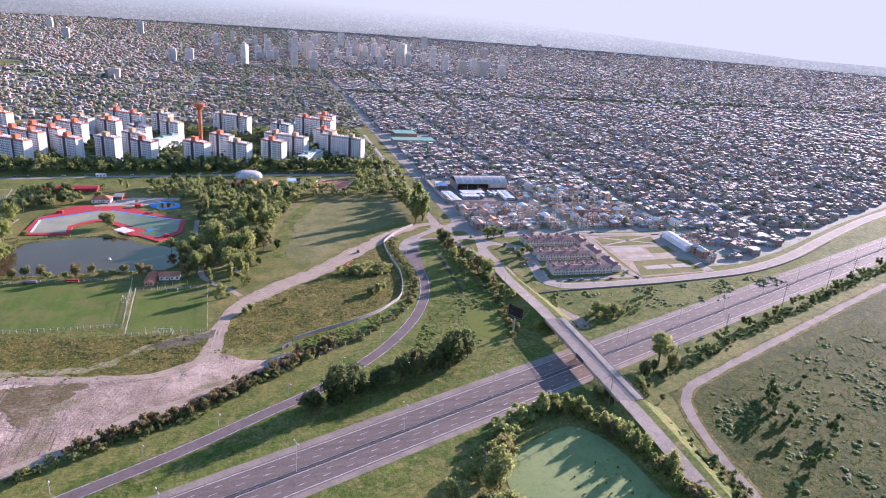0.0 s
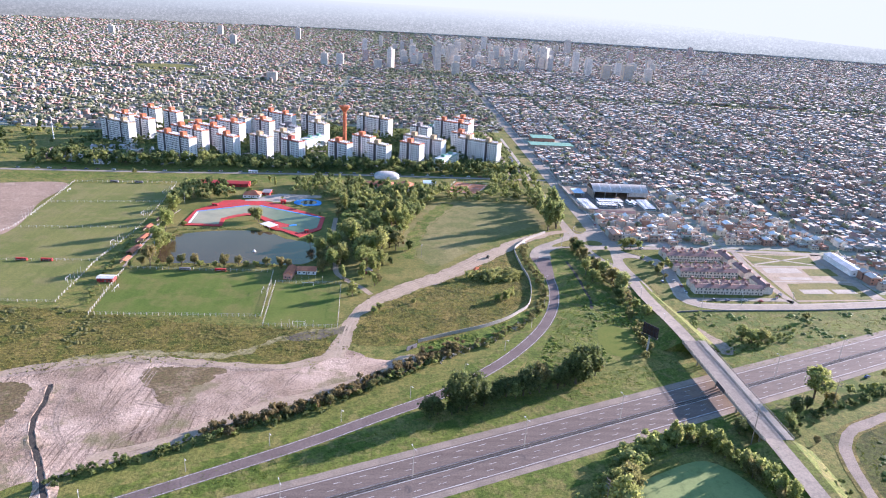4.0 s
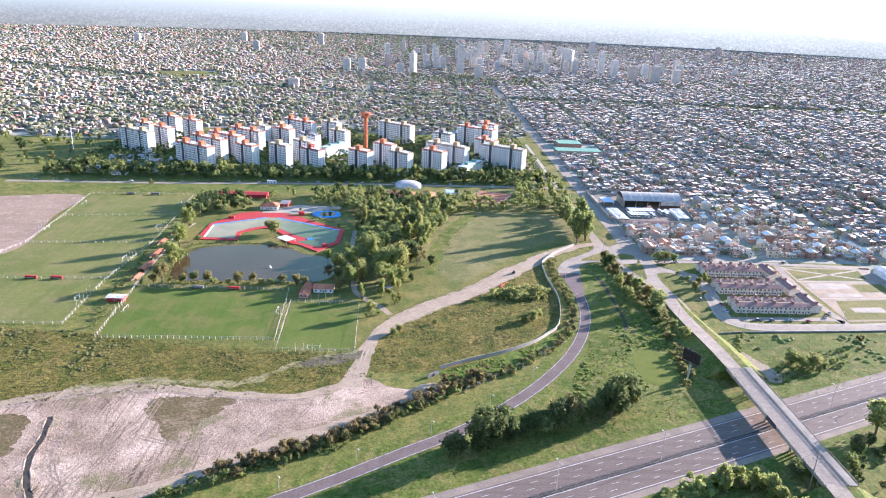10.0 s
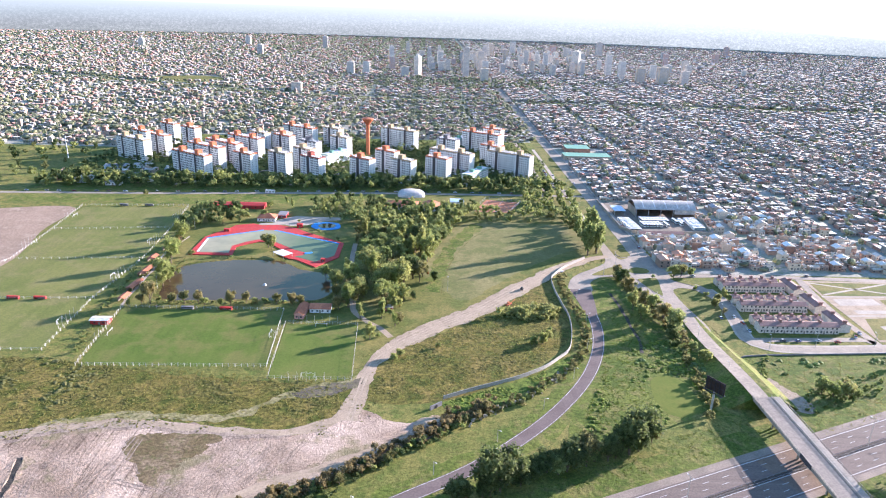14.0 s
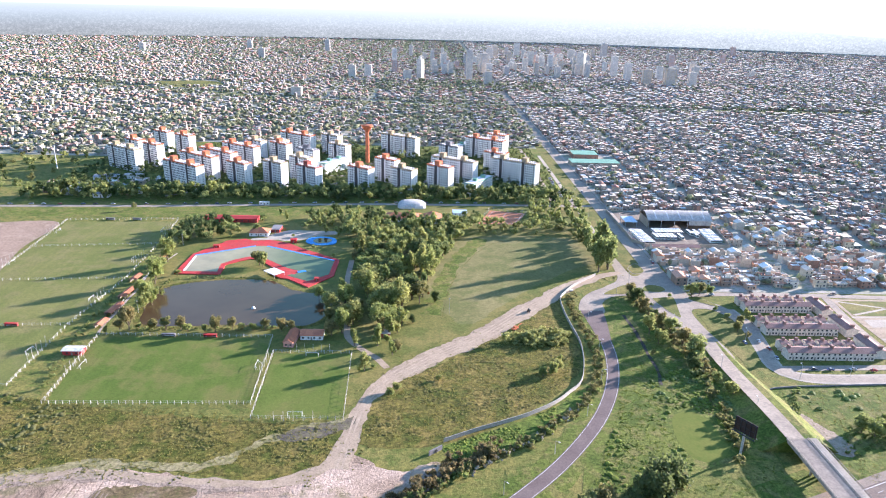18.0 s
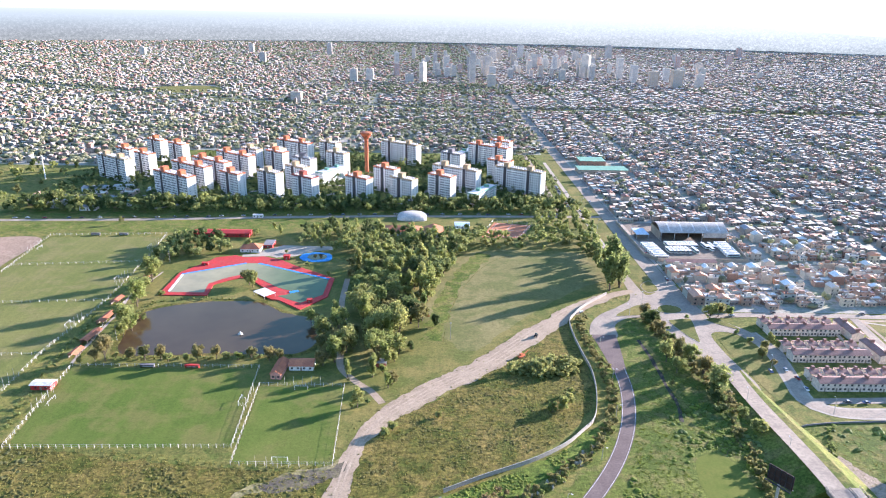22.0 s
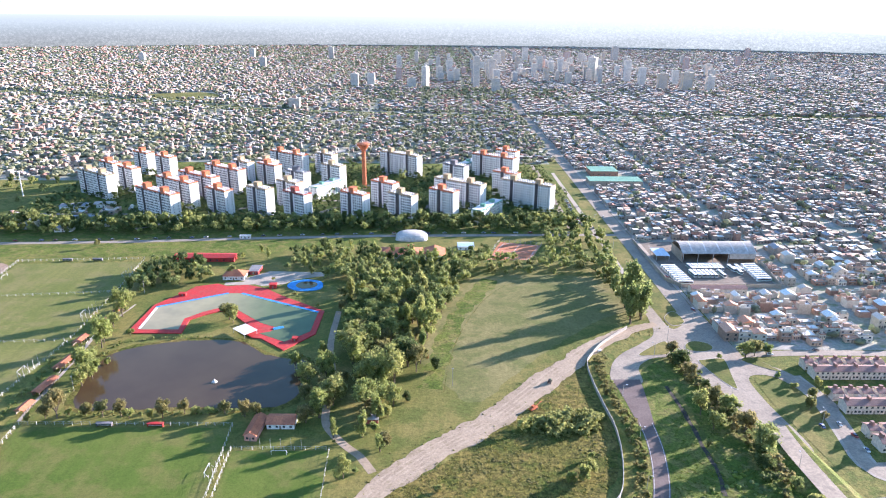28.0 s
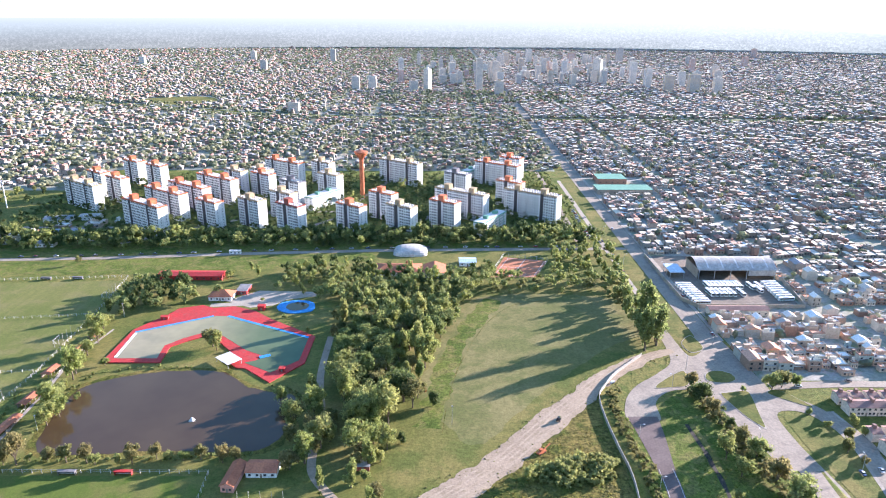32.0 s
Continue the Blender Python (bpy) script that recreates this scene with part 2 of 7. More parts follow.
# City wall and roof tones drawn together, imitating haze in the colour.
M_WALLS = palette("hazed_house_wall", [(0.322, 0.282, 0.240), (0.303, 0.257, 0.212), (0.309, 0.199, 0.157), (0.347, 0.309, 0.266), (0.322, 0.258, 0.205), (0.282, 0.250, 0.221), (0.335, 0.278, 0.230), (0.276, 0.218, 0.178), (0.360, 0.316, 0.267), (0.266, 0.266, 0.244)])
M_ROOFS = palette("hazed_house_roof", [(0.681, 0.606, 0.477), (0.558, 0.484, 0.384), (0.688, 0.688, 0.600), (0.649, 0.399, 0.279), (0.637, 0.551, 0.433), (0.680, 0.680, 0.653), (0.491, 0.436, 0.350), (0.625, 0.372, 0.264), (0.714, 0.624, 0.482), (0.649, 0.585, 0.479)])
M_LEAF = [foliage("leaf_mid_green", (0.208, 0.263, 0.093), (0.280, 0.315, 0.122)),
          foliage("leaf_dark_green", (0.109, 0.146, 0.055), (0.147, 0.175, 0.069)),
          foliage("leaf_light_green", (0.268, 0.315, 0.104), (0.334, 0.344, 0.129)),
          foliage("leaf_olive", (0.208, 0.215, 0.085), (0.258, 0.227, 0.102))]
# City leaf greyed and lightened, so haze is put into its colour.
M_CITYLEAF = foliage("hazed_tree_leaf", (0.248, 0.286, 0.188), (0.341, 0.352, 0.238))
M_CITYLEAF.node_tree.nodes["Principled BSDF"].inputs["Roughness"].default_value = 0.8


def water(name, colour, rough=0.08, ripple=0.15, deep=None, spec=0.4):
    m, nt, b = nodes_of(name, rough, 0, spec)
    n = noise_of(nt, 0.03, 3.0)
    nt.links.new(ramp(nt, n.outputs[0], [(0.35, colour), (0.65, deep or colour)]), b.inputs["Base Color"])
    w = noise_of(nt, 1.4, 2.0)
    bumped(nt, b, w.outputs[0], ripple, 0.03)
    return m


M_LAKE = water("brown_lake_water", (0.060, 0.038, 0.020), 0.06, 0.12, (0.074, 0.049, 0.026), 0.25)
M_POOL, nt_, b_ = nodes_of("cloudy_pool_water", 0.12, 0, 0.1)
px = nt_.nodes.new("ShaderNodeTexCoord")
ps = nt_.nodes.new("ShaderNodeSeparateXYZ")
pr = nt_.nodes.new("ShaderNodeMapRange")
pr.inputs[1].default_value, pr.inputs[2].default_value = -205.0, -88.0
nt_.links.new(px.outputs["Object"], ps.inputs[0])
nt_.links.new(ps.outputs[0], pr.inputs[0])
shallow = ramp(nt_, pr.outputs[0], [(0.0, (0.32, 0.275, 0.18)), (0.42, (0.27, 0.245, 0.145)), (0.72, (0.115, 0.145, 0.075)), (1.0, (0.075, 0.115, 0.065))])
silt = ramp(nt_, noise_of(nt_, 0.05, 3.0).outputs[0], [(0.35, (0.85, 0.86, 0.85)), (0.65, (1.12, 1.1, 1.05))])
nt_.links.new(mixed(nt_, 1.0, shallow, silt, "MULTIPLY"), b_.inputs["Base Color"])
M_MARSH = surface("weedy_marsh_water", (0.120, 0.145, 0.030), (0.142, 0.152, 0.035), (0.098, 0.129, 0.025), 0.05, 0.7, 0.9, spec=0.05, grain=0.06)
M_SCUM = surface("duckweed_water", (0.165, 0.218, 0.071), (0.200, 0.243, 0.083), (0.125, 0.169, 0.052), 0.05, 0.7, 0.85, grain=0.06)


# ---- mesh helpers ----
def mesh_of(name, verts, faces, mats):
    me = bpy.data.meshes.new(name)
    me.from_pydata([tuple(v) for v in verts], [], [tuple(f) for f in faces])
    for m in mats if isinstance(mats, (list, tuple)) else [mats]:
        me.materials.append(m)
    me.update()
    return me


def mesh_quads(name, verts, quads, mat, smooth=False, tris=False):
    """A mesh from arrays of vertices and of four- or three-cornered faces."""
    k = 3 if tris else 4
    me = bpy.data.meshes.new(name)
    me.vertices.add(len(verts))
    me.vertices.foreach_set("co", np.asarray(verts, np.float32).ravel())
    me.loops.add(len(quads) * k)
    me.loops.foreach_set("vertex_index", np.asarray(quads, np.int32).ravel())
    me.polygons.add(len(quads))
    me.polygons.foreach_set("loop_start", np.arange(len(quads), dtype=np.int32) * k)
    me.polygons.foreach_set("use_smooth", np.full(len(quads), smooth))
    me.materials.append(mat)
    me.update(calc_edges=True)
    return me


def thing(name, label, category, at=(0, 0, 0), rz=0, group="", kind=""):
    e = new(name)
    e.matrix_basis = pose(*at, 0, 0, rz)
    e.empty_display_size = 0.5
    return tagged(e, label, category, group, kind)


def link_part(name, me, parent, label="", m=None):
    o = new(name, me)
    o.parent = parent
    if m is not None:
        o.matrix_basis = m
    if label:
        o["label"] = label
    return o


def part(name, bm, material, parent, label=""):
    me = bpy.data.meshes.new(name)
    bm.to_mesh(me)
    bm.free()
    me.materials.append(material)
    return link_part(name, me, parent, label)


def box(bm, x0, x1, y0, y1, z0, z1, bevel=0.0):
    r = bmesh.ops.create_cube(bm, size=1.0, matrix=Matrix.LocRotScale(((x0 + x1) / 2, (y0 + y1) / 2, (z0 + z1) / 2), None, (x1 - x0, y1 - y0, z1 - z0)))
    if bevel:
        bmesh.ops.bevel(bm, geom=list({e for v in r["verts"] for e in v.link_edges}), offset=bevel, segments=1, affect="EDGES")
    return bm


def boxes(*rows):
    bm = bmesh.new()
    for r in rows:
        box(bm, *r)
    return bm


def rod(bm, a, b, r0, r1=None, n=6):
    a, b = Vector(a), Vector(b)
    m = Matrix.Translation((a + b) / 2) @ (b - a).to_track_quat("Z", "Y").to_matrix().to_4x4()
    bmesh.ops.create_cone(bm, cap_ends=True, segments=n, radius1=r0, radius2=r0 if r1 is None else r1, depth=(b - a).length, matrix=m)
    return bm


def spline(pts, step=6.0, closed=False):
    """A smooth line through plan points."""
    p = [Vector((q[0], q[1], q[2] if len(q) > 2 else 0)) for q in pts]
    n, out = len(p), []
    for i in range(n if closed else n - 1):
        a, b = p[i], p[(i + 1) % n]
        z, c = (p[i - 1] if closed or i else a - (b - a)), (p[(i + 2) % n] if closed or i + 2 < n else b + (b - a))
        k = max(1, round((b - a).length / step))
        for j in range(k):
            u = j / k
            out.append(0.5 * (2 * a + (b - z) * u + (2 * z - 5 * a + 4 * b - c) * u * u + (3 * a - z - 3 * b + c) * u**3))
    return out if closed else out + [p[-1]]


def strip(name, line, width, z, mat, off=0.0, kind="structure", cat="road", label="", rag=0.0):
    """A ribbon of even width along a line; off shifts it to the line's left."""
    v, f = [], []
    for i, c in enumerate(line):
        d = (line[min(i + 1, len(line) - 1)] - line[max(i - 1, 0)]).normalized()
        nrm = Vector((-d.y, d.x, 0))
        w = width if not callable(width) else width(i / (len(line) - 1))
        for s in (0.5, -0.5):
            q = c + nrm * (off + s * w + rag * noise.noise((c.x * 0.11, c.y * 0.11, s * 9)) + 0.5 * rag * noise.noise((c.x * 0.37, c.y * 0.37, s * 5)))
            v.append((q.x, q.y, c.z + z))
        if i:
            f.append((2 * i - 2, 2 * i - 1, 2 * i + 1, 2 * i))
    o = new(name, mesh_of(name, v, f, mat))
    return tagged(o, label, cat, kind=kind)


def patch(name, outline, z, mat, label, cat="ground", kind="structure", smooth=0.0, depth=0.0, rag=0.0):
    pts = spline(outline, smooth, True) if smooth else [Vector((*p, 0)) for p in outline]
    if rag:
        pts = [p + Vector((noise.noise(p * 0.13), noise.noise(p * 0.13 + Vector((50, 0, 0))), 0)) * rag + Vector((noise.noise(p * 0.45), noise.noise(p * 0.45 + Vector((70, 0, 0))), 0)) * rag * 0.6 for p in pts]
    n = len(pts)
    v = [(p.x, p.y, z) for p in pts]
    f = [tuple(range(n))]
    if depth:
        v += [(p.x, p.y, z - depth) for p in pts]
        f += [(i, i + n, (i + 1) % n + n, (i + 1) % n) for i in range(n)]
    bm = bmesh.new()
    vs = [bm.verts.new(q) for q in v]
    for q in f:
        bm.faces.new([vs[i] for i in q])
    bmesh.ops.recalc_face_normals(bm, faces=bm.faces)
    big = [q for q in bm.faces if len(q.verts) > 4]
    for q in big:
        if q.normal.z < 0:
            q.normal_flip()
    bmesh.ops.triangulate(bm, faces=big)
    me = bpy.data.meshes.new(name)
    bm.to_mesh(me)
    bm.free()
    me.materials.append(mat)
    return tagged(new(name, me), label, cat, kind=kind)


def inside(poly, x, y):
    x, y = np.asarray(x, float), np.asarray(y, float)
    c = np.zeros(x.shape, bool)
    for (x0, y0), (x1, y1) in zip(poly, poly[1:] + poly[:1]):
        if y0 != y1:
            c ^= ((y0 > y) != (y1 > y)) & (x < (x1 - x0) * (y - y0) / (y1 - y0) + x0)
    return c


def scatter(poly, gap, seed, most=9999):
    """Random places in a plan outline, no two nearer than gap."""
    r = random.Random(seed)
    xs, ys = [p[0] for p in poly], [p[1] for p in poly]
    out = []
    tries = int((max(xs) - min(xs)) * (max(ys) - min(ys)) / gap**2 * 12)
    for _ in range(tries):
        x, y = r.uniform(min(xs), max(xs)), r.uniform(min(ys), max(ys))
        if inside(poly, x, y) and all((x - a) ** 2 + (y - b) ** 2 > gap * gap for a, b in out):
            out.append((x, y))
            if len(out) >= most:
                break
    return out


def box_array(W, z0, z1, grow=0.0):
    """Vertices and faces of many upright boxes at once, without floors."""
    n = len(W)
    hx, hy = W[:, 2] / 2 + grow, W[:, 3] / 2 + grow
    c = np.zeros((n, 8, 3))
    for k, (sx, sy, zz) in enumerate(((-1, -1, z0), (1, -1, z0), (1, 1, z0), (-1, 1, z0), (-1, -1, z1), (1, -1, z1), (1, 1, z1), (-1, 1, z1))):
        c[:, k, 0], c[:, k, 1], c[:, k, 2] = W[:, 0] + sx * hx, W[:, 1] + sy * hy, zz
    f = np.array([(4, 5, 6, 7), (0, 1, 5, 4), (1, 2, 6, 5), (2, 3, 7, 6), (3, 0, 4, 7)])
    return c.reshape(-1, 3), (f[None] + 8 * np.arange(n)[:, None, None]).reshape(-1, 4)


# ---- ground ----
tagged(new("ground", mesh_quads("ground", [(-9000, -2500, 0), (9000, -2500, 0), (9000, 9000, 0), (-9000, 9000, 0)], [(0, 1, 2, 3)], M_GROUND)),
       "rough green and yellowish grassland reaching the horizon", "ground", kind="structure")
patch("ground_city", [(186, 345), (367, 345), (367, 246), (402, 250), (469, 278), (551, 322), (615, 356), (900, 490), (2000, 958), (8900, 3900), (8900, 8990), (-8900, 8990), (-8900, 790), (-450, 790), (-450, 900), (180, 900)], 0.06, M_CITYGROUND,
      "dusty paved ground between the city's houses")

# motorway: straight, two carriageways of three lanes
HD = Vector((math.cos(radians(22.6)), math.sin(radians(22.6)), 0))
HN = Vector((-HD.y, HD.x, 0))
H0 = Vector((43, 46, 0))
HW = [H0 + HD * s for s in range(-500, 2001, 100)]
strip("road_verge", HW, 66, 0.07, M_VERGE, 0, label="green mown verge beside the motorway", cat="verge")
strip("road_shoulder", HW, 35, 0.10, M_SHOULDER, 0.5, label="pale gravel shoulder of the motorway")
strip("road_motorway", HW, 27.0, 0.14, M_ASPHALT, 0.0, label="grey asphalt motorway with two carriageways of three lanes")
for off in (-12.4, -1.5, 1.5, 12.4):
    strip("trim_edge_line", HW, 0.3, 0.17, M_PAINT, off, cat="road marking", label="continuous white edge line on the motorway")
v, q = [], []
for off in (-8.8, -5.1, 5.1, 8.8):
    for s in np.arange(-300, 900, 12.0):
        a = H0 + HD * (s + off) + HN * off
        for du, dv in ((0, -0.09), (3.8, -0.09), (3.8, 0.09), (0, 0.09)):
            c = a + HD * du + HN * dv
            v.append((c.x, c.y, 0.18))
        q.append(range(len(v) - 4, len(v)))
tagged(new("lane_dashes", mesh_quads("lane_dashes", v, [tuple(k) for k in q], M_PAINT)), "white dashed lane markings on the motorway", "road marking", kind="stuff")
# median guard rail
tagged(strip("trim_median_strip", HW, 1.9, 0.19, M_MEDIAN, 0.0, cat="median"), "dark narrow median strip between the carriageways")

# Browner, slightly paler stretch of carriageway beside and below the bridge.
UNDER = [H0 + HD * k for k in range(117, 146, 4)]
strip("road_under_bridge", UNDER, 26.6, 0.155, M_BROWNASPHALT, 0.0, label="browner asphalt of the motorway under the bridge")

# ramp
RAMP = spline([(-330, -95), (-200, -32), (-130, 7), (-75, 38), (-50, 53), (-20, 73), (9, 92), (33, 113), (57, 139), (80, 172), (95, 205), (103, 238), (105, 268), (106, 293), (106, 307)], 5)
strip("verge_ramp", RAMP, 22, 0.085, M_VERGE, 0, rag=3.0, label="green grass verge beside the ramp", cat="verge")
strip("road_ramp", RAMP, lambda u: float(np.interp(RAMP[round(u * (len(RAMP) - 1))].y, (258, 306), (7.6, 16.0))), 0.14, M_RAMP, label="curving brownish asphalt slip road")
for off in (-3.3, 3.3):
    strip("trim_ramp_line", [p for p in RAMP if p.y < 264], 0.2, 0.16, M_PAINT, off, cat="road marking", label="white edge line of the slip road")

# fields
patch("ground_park", [(-110, 236), (-58, 232), (-30, 214), (40, 292), (92, 358), (130, 385), (165, 400), (165, 585), (-60, 575), (-180, 560), (-260, 520), (-240, 440), (-215, 262)], 0.07, M_PARK, "green park ground under the trees")
P1 = [(-209, 181), (-103, 183), (-107, 257), (-216, 257)]
P2 = [(-99, 170), (-53, 170), (-56, 238), (-102, 238)]
patch("ground_pitch_1", P1, 0.10, M_PITCH, "bright green mown football pitch")
patch("ground_pitch_2", P2, 0.10, M_PITCH, "small green training pitch")
patch("ground_pitch_3", [(-254, 498), (-240, 330), (-243, 272), (-238, 197), (-360, 195), (-352, 300), (-342, 338), (-355, 491)], 0.10, M_PITCHDRY, "row of green football pitches side by side")
M_LOT = surface("bare_brown_earth", (0.31, 0.215, 0.15), (0.25, 0.175, 0.12), (0.36, 0.265, 0.19), 0.03, 0.6, 0.95, 0.6, grain=0.18)
patch("ground_dirt_lot", [(-350, 310), (-356, 423), (-362, 489), (-420, 484), (-520, 440), (-520, 300)], 0.11, M_LOT, "bare brown earth lot beside the pitches", smooth=12)
patch("ground_park_lawn", [(4, 296), (19, 282), (46, 318), (89, 368), (125, 399), (150, 400), (145, 445), (136, 455), (108, 470), (39, 470), (8, 440), (-4, 380), (-14, 330)], 0.09, M_LAWN, "open yellowish green park lawn", smooth=3, rag=2.0)
strip("verge_forest", spline([(-8, 296), (-3, 330), (5, 372), (20, 420), (38, 462)], 4), 13, 0.105, M_VERGE, cat="verge", label="bright green strip of grass along the wood", rag=4.0)
strip("pavement_worn_path", spline([(0, 292), (4, 330), (13, 372), (30, 420), (52, 452), (84, 462)], 4), 0.35, 0.125, M_MEADOW, cat="path", label="narrow worn footpath across the lawn", rag=0.4)
patch("ground_meadow", [(-46, 150), (0, 150), (52, 185), (80, 222), (86, 262), (84, 312), (90, 340), (42, 280), (3, 232), (-28, 206), (-40, 182)], 0.09, M_MEADOW, "dry yellow-green meadow inside the wall", smooth=4, rag=2.0)
patch("ground_meadow_west", [(-260, 190), (-100, 166), (-52, 166), (-45, 145), (-67, 122), (-117, 126), (-179, 131), (-230, 106), (-300, 90), (-300, 190)], 0.08, M_MEADOW, "rough dry grass below the pitches", smooth=4, rag=3.0)
patch("ground_earthworks", [(-232, 102), (-204, 118), (-179, 128), (-151, 129), (-117, 124), (-91, 119), (-67, 120), (-51, 138), (-40, 140), (-24, 128), (-6, 134), (-2, 124), (-24, 109), (-52, 91), (-77, 78), (-100, 62), (-114, 50), (-140, 36), (-185, 10), (-240, -25), (-300, -30), (-300, 90)], 0.12, M_DIRT, "bare pinkish-brown graded earth with wheel tracks", smooth=3, rag=3.0)
patch("ground_slope_green", [(60, 105), (96, 122), (140, 140), (163, 150), (165, 280), (140, 330), (118, 316), (110, 290), (110, 250), (103, 215), (90, 182), (70, 150)], 0.08, M_VERGE, "lush green ground between ramp and embankment", smooth=10)
patch("ground_field_south", [(205, 60), (245, 72), (342, 115), (505, 186), (900, 350), (900, -200), (195, -120)], 0.08, M_DARKTURF, "open green meadow with scattered bushes", smooth=0)
M_WEEDS = surface("thin_weeds_on_earth", (0.122, 0.088, 0.040), (0.215, 0.155, 0.095), (0.105, 0.102, 0.032), 0.09, 0.6, 0.95, 0.9, lo=0.44, hi=0.66, grain=0.3)
patch("ground_weeds", [(-150, 114), (-130, 118), (-108, 116), (-116, 104), (-124, 90), (-130, 78), (-136, 82), (-141, 92), (-148, 100)], 0.16, M_WEEDS, "ragged patch of dry weeds on the earthworks", smooth=1.5, rag=5.0)
patch("ground_weeds_west", [(-250, 96), (-222, 100), (-204, 94), (-200, 80), (-197, 64), (-210, 52), (-240, 44), (-256, 70)], 0.16, M_WEEDS, "patch of yellow weeds on the earthworks", smooth=2, rag=4.0)
M_ASH = surface("ash_and_soil", (0.085, 0.072, 0.058), (0.155, 0.13, 0.075), (0.13, 0.125, 0.045), 0.12, 0.8, 0.95, 0.6, lo=0.42, hi=0.66, grain=0.3)
patch("ground_ash_stain", [(-83, 154), (-76, 150), (-60, 154), (-47, 166), (-46, 172), (-54, 167), (-73, 161)], 0.155, M_ASH, "dark ash stain beside the dirt road", smooth=2, rag=2.5)
strip("road_site_track", spline([(-300, 84), (-232, 104), (-204, 116), (-170, 124), (-130, 122), (-90, 118), (-64, 124), (-52, 140), (-48, 160)], 5), 6.5, 0.17, M_TRACK, label="pale wheel-worn track along the earthworks", rag=2.0)
strip("road_site_edge", spline([(-150, 36), (-114, 55), (-100, 67), (-77, 83), (-52, 96), (-24, 113), (-6, 127)], 3), 4.5, 0.17, M_TRACK, label="smooth earth track at the edge of the site", rag=1.2)
patch("ground_creeper", [(-2, 146), (4, 151), (16, 157), (40, 170), (60, 184), (74, 200), (80, 196), (58, 172), (36, 152), (18, 140), (8, 136)], 0.10, M_LUSHG, "bright green ground below the wall", smooth=2, rag=2.0)
M_STREAK = surface("trodden_dry_grass", (0.27, 0.225, 0.12), (0.20, 0.175, 0.07), (0.12, 0.125, 0.035), 0.1, 0.7, 0.95, 0.6, grain=0.3)
strip("road_trodden", spline([(-200, 122), (-160, 132), (-111, 132), (-95, 144), (-85, 153), (-60, 164), (-45, 174)], 3), 5, 0.13, M_STREAK, cat="track", label="trodden dry streak across the rough grass", rag=3.5)
# trench with thrown-up sides
M_TRENCH = surface("dug_soil", (0.36, 0.275, 0.20), (0.27, 0.205, 0.145), (0.17, 0.155, 0.065), 0.2, 1.0, 0.95, 0.8)
TRENCH = spline([(-194, 97), (-189, 80), (-187, 66), (-180, 50), (-168, 32), (-150, 0)], 4)
M_DITCHSOIL = surface("dark_ditch_soil", (0.040, 0.034, 0.028), (0.062, 0.052, 0.040), None, 0.3, 1.2, 0.9, 0.3, grain=0.25)
# Flat near-black strip laid on the ground in place of the ditch's depth.
strip("ditch", TRENCH, 2.6, 0.20, M_DITCHSOIL, label="dark narrow drainage ditch", cat="ditch")
vv, ff = [], []
for s in (-1, 1):
    for i, c in enumerate(TRENCH):
        d = (TRENCH[min(i + 1, len(TRENCH) - 1)] - TRENCH[max(i - 1, 0)]).normalized()
        nr = Vector((-d.y, d.x, 0)) * s
        hgt = 0.34 + 0.22 * math.sin(i * 2.3 + s)
        for off, zz in ((0.9, 0.1), (1.5 + 0.3 * math.sin(i * 1.7), hgt), (2.4 + 0.5 * math.sin(i * 1.1), hgt * 0.7), (4.6 + 1.4 * math.sin(i * 0.9 + s), 0.1)):
            q = c + nr * off
            vv.append((q.x, q.y, zz))
        if i:
            for k in range(3):
                a = len(vv) - 8 + k
                ff.append((a, a + 1, a + 5, a + 4))
tagged(new("spoil_bank", mesh_of("spoil_bank", vv, ff, M_DIRT)), "thrown-up earth along the ditch", "earth bank", kind="structure")
patch("ground_pitch_edge", [(-57, 240), (-53, 167), (-44, 178), (-40, 190), (-31, 214), (-40, 236)], 0.095, M_PARK, "grass beside the training pitch")
DIRTROAD = spline([(-49, 130), (-47, 155), (-43, 183), (-34, 203), (-25, 216), (-6, 236.5), (12, 253), (31, 271), (52, 297), (74, 323), (98, 350), (128, 373), (146, 382)], 2.5)
strip("road_dirt", DIRTROAD, lambda u: float(np.interp(u, (0, 0.18, 0.30, 0.62, 0.85, 1), (8, 7.5, 15, 16, 12, 7))), 0.15, M_TRACK, label="pale dirt road across the park", rag=2.2)
M_RUT = surface("worn_pale_rut", (0.387, 0.301, 0.213), (0.317, 0.241, 0.168), None, 0.2, 1.0, 0.95, 0.5)
for off, wid in ((-1.2, 0.9), (1.2, 0.9), (-4.2, 1.3), (3.9, 1.1)):
    strip("road_wheel_track", DIRTROAD if abs(off) < 2 else DIRTROAD[34:112], wid, 0.19, M_RUT, off, label="pale worn wheel track on the dirt road", rag=0.5)
M_MUD = surface("dark_wet_mud", (0.20, 0.148, 0.11), (0.33, 0.25, 0.185), None, 0.12, 0.9, 0.9, 0.9, grain=0.3)
strip("road_mud", spline([(-300, 74), (-240, 95), (-210, 108), (-180, 120), (-150, 121), (-125, 119), (-100, 115), (-76, 116)], 3), 2.6, 0.185, M_MUD, cat="track", label="dark muddy rut along the site track", rag=2.4)
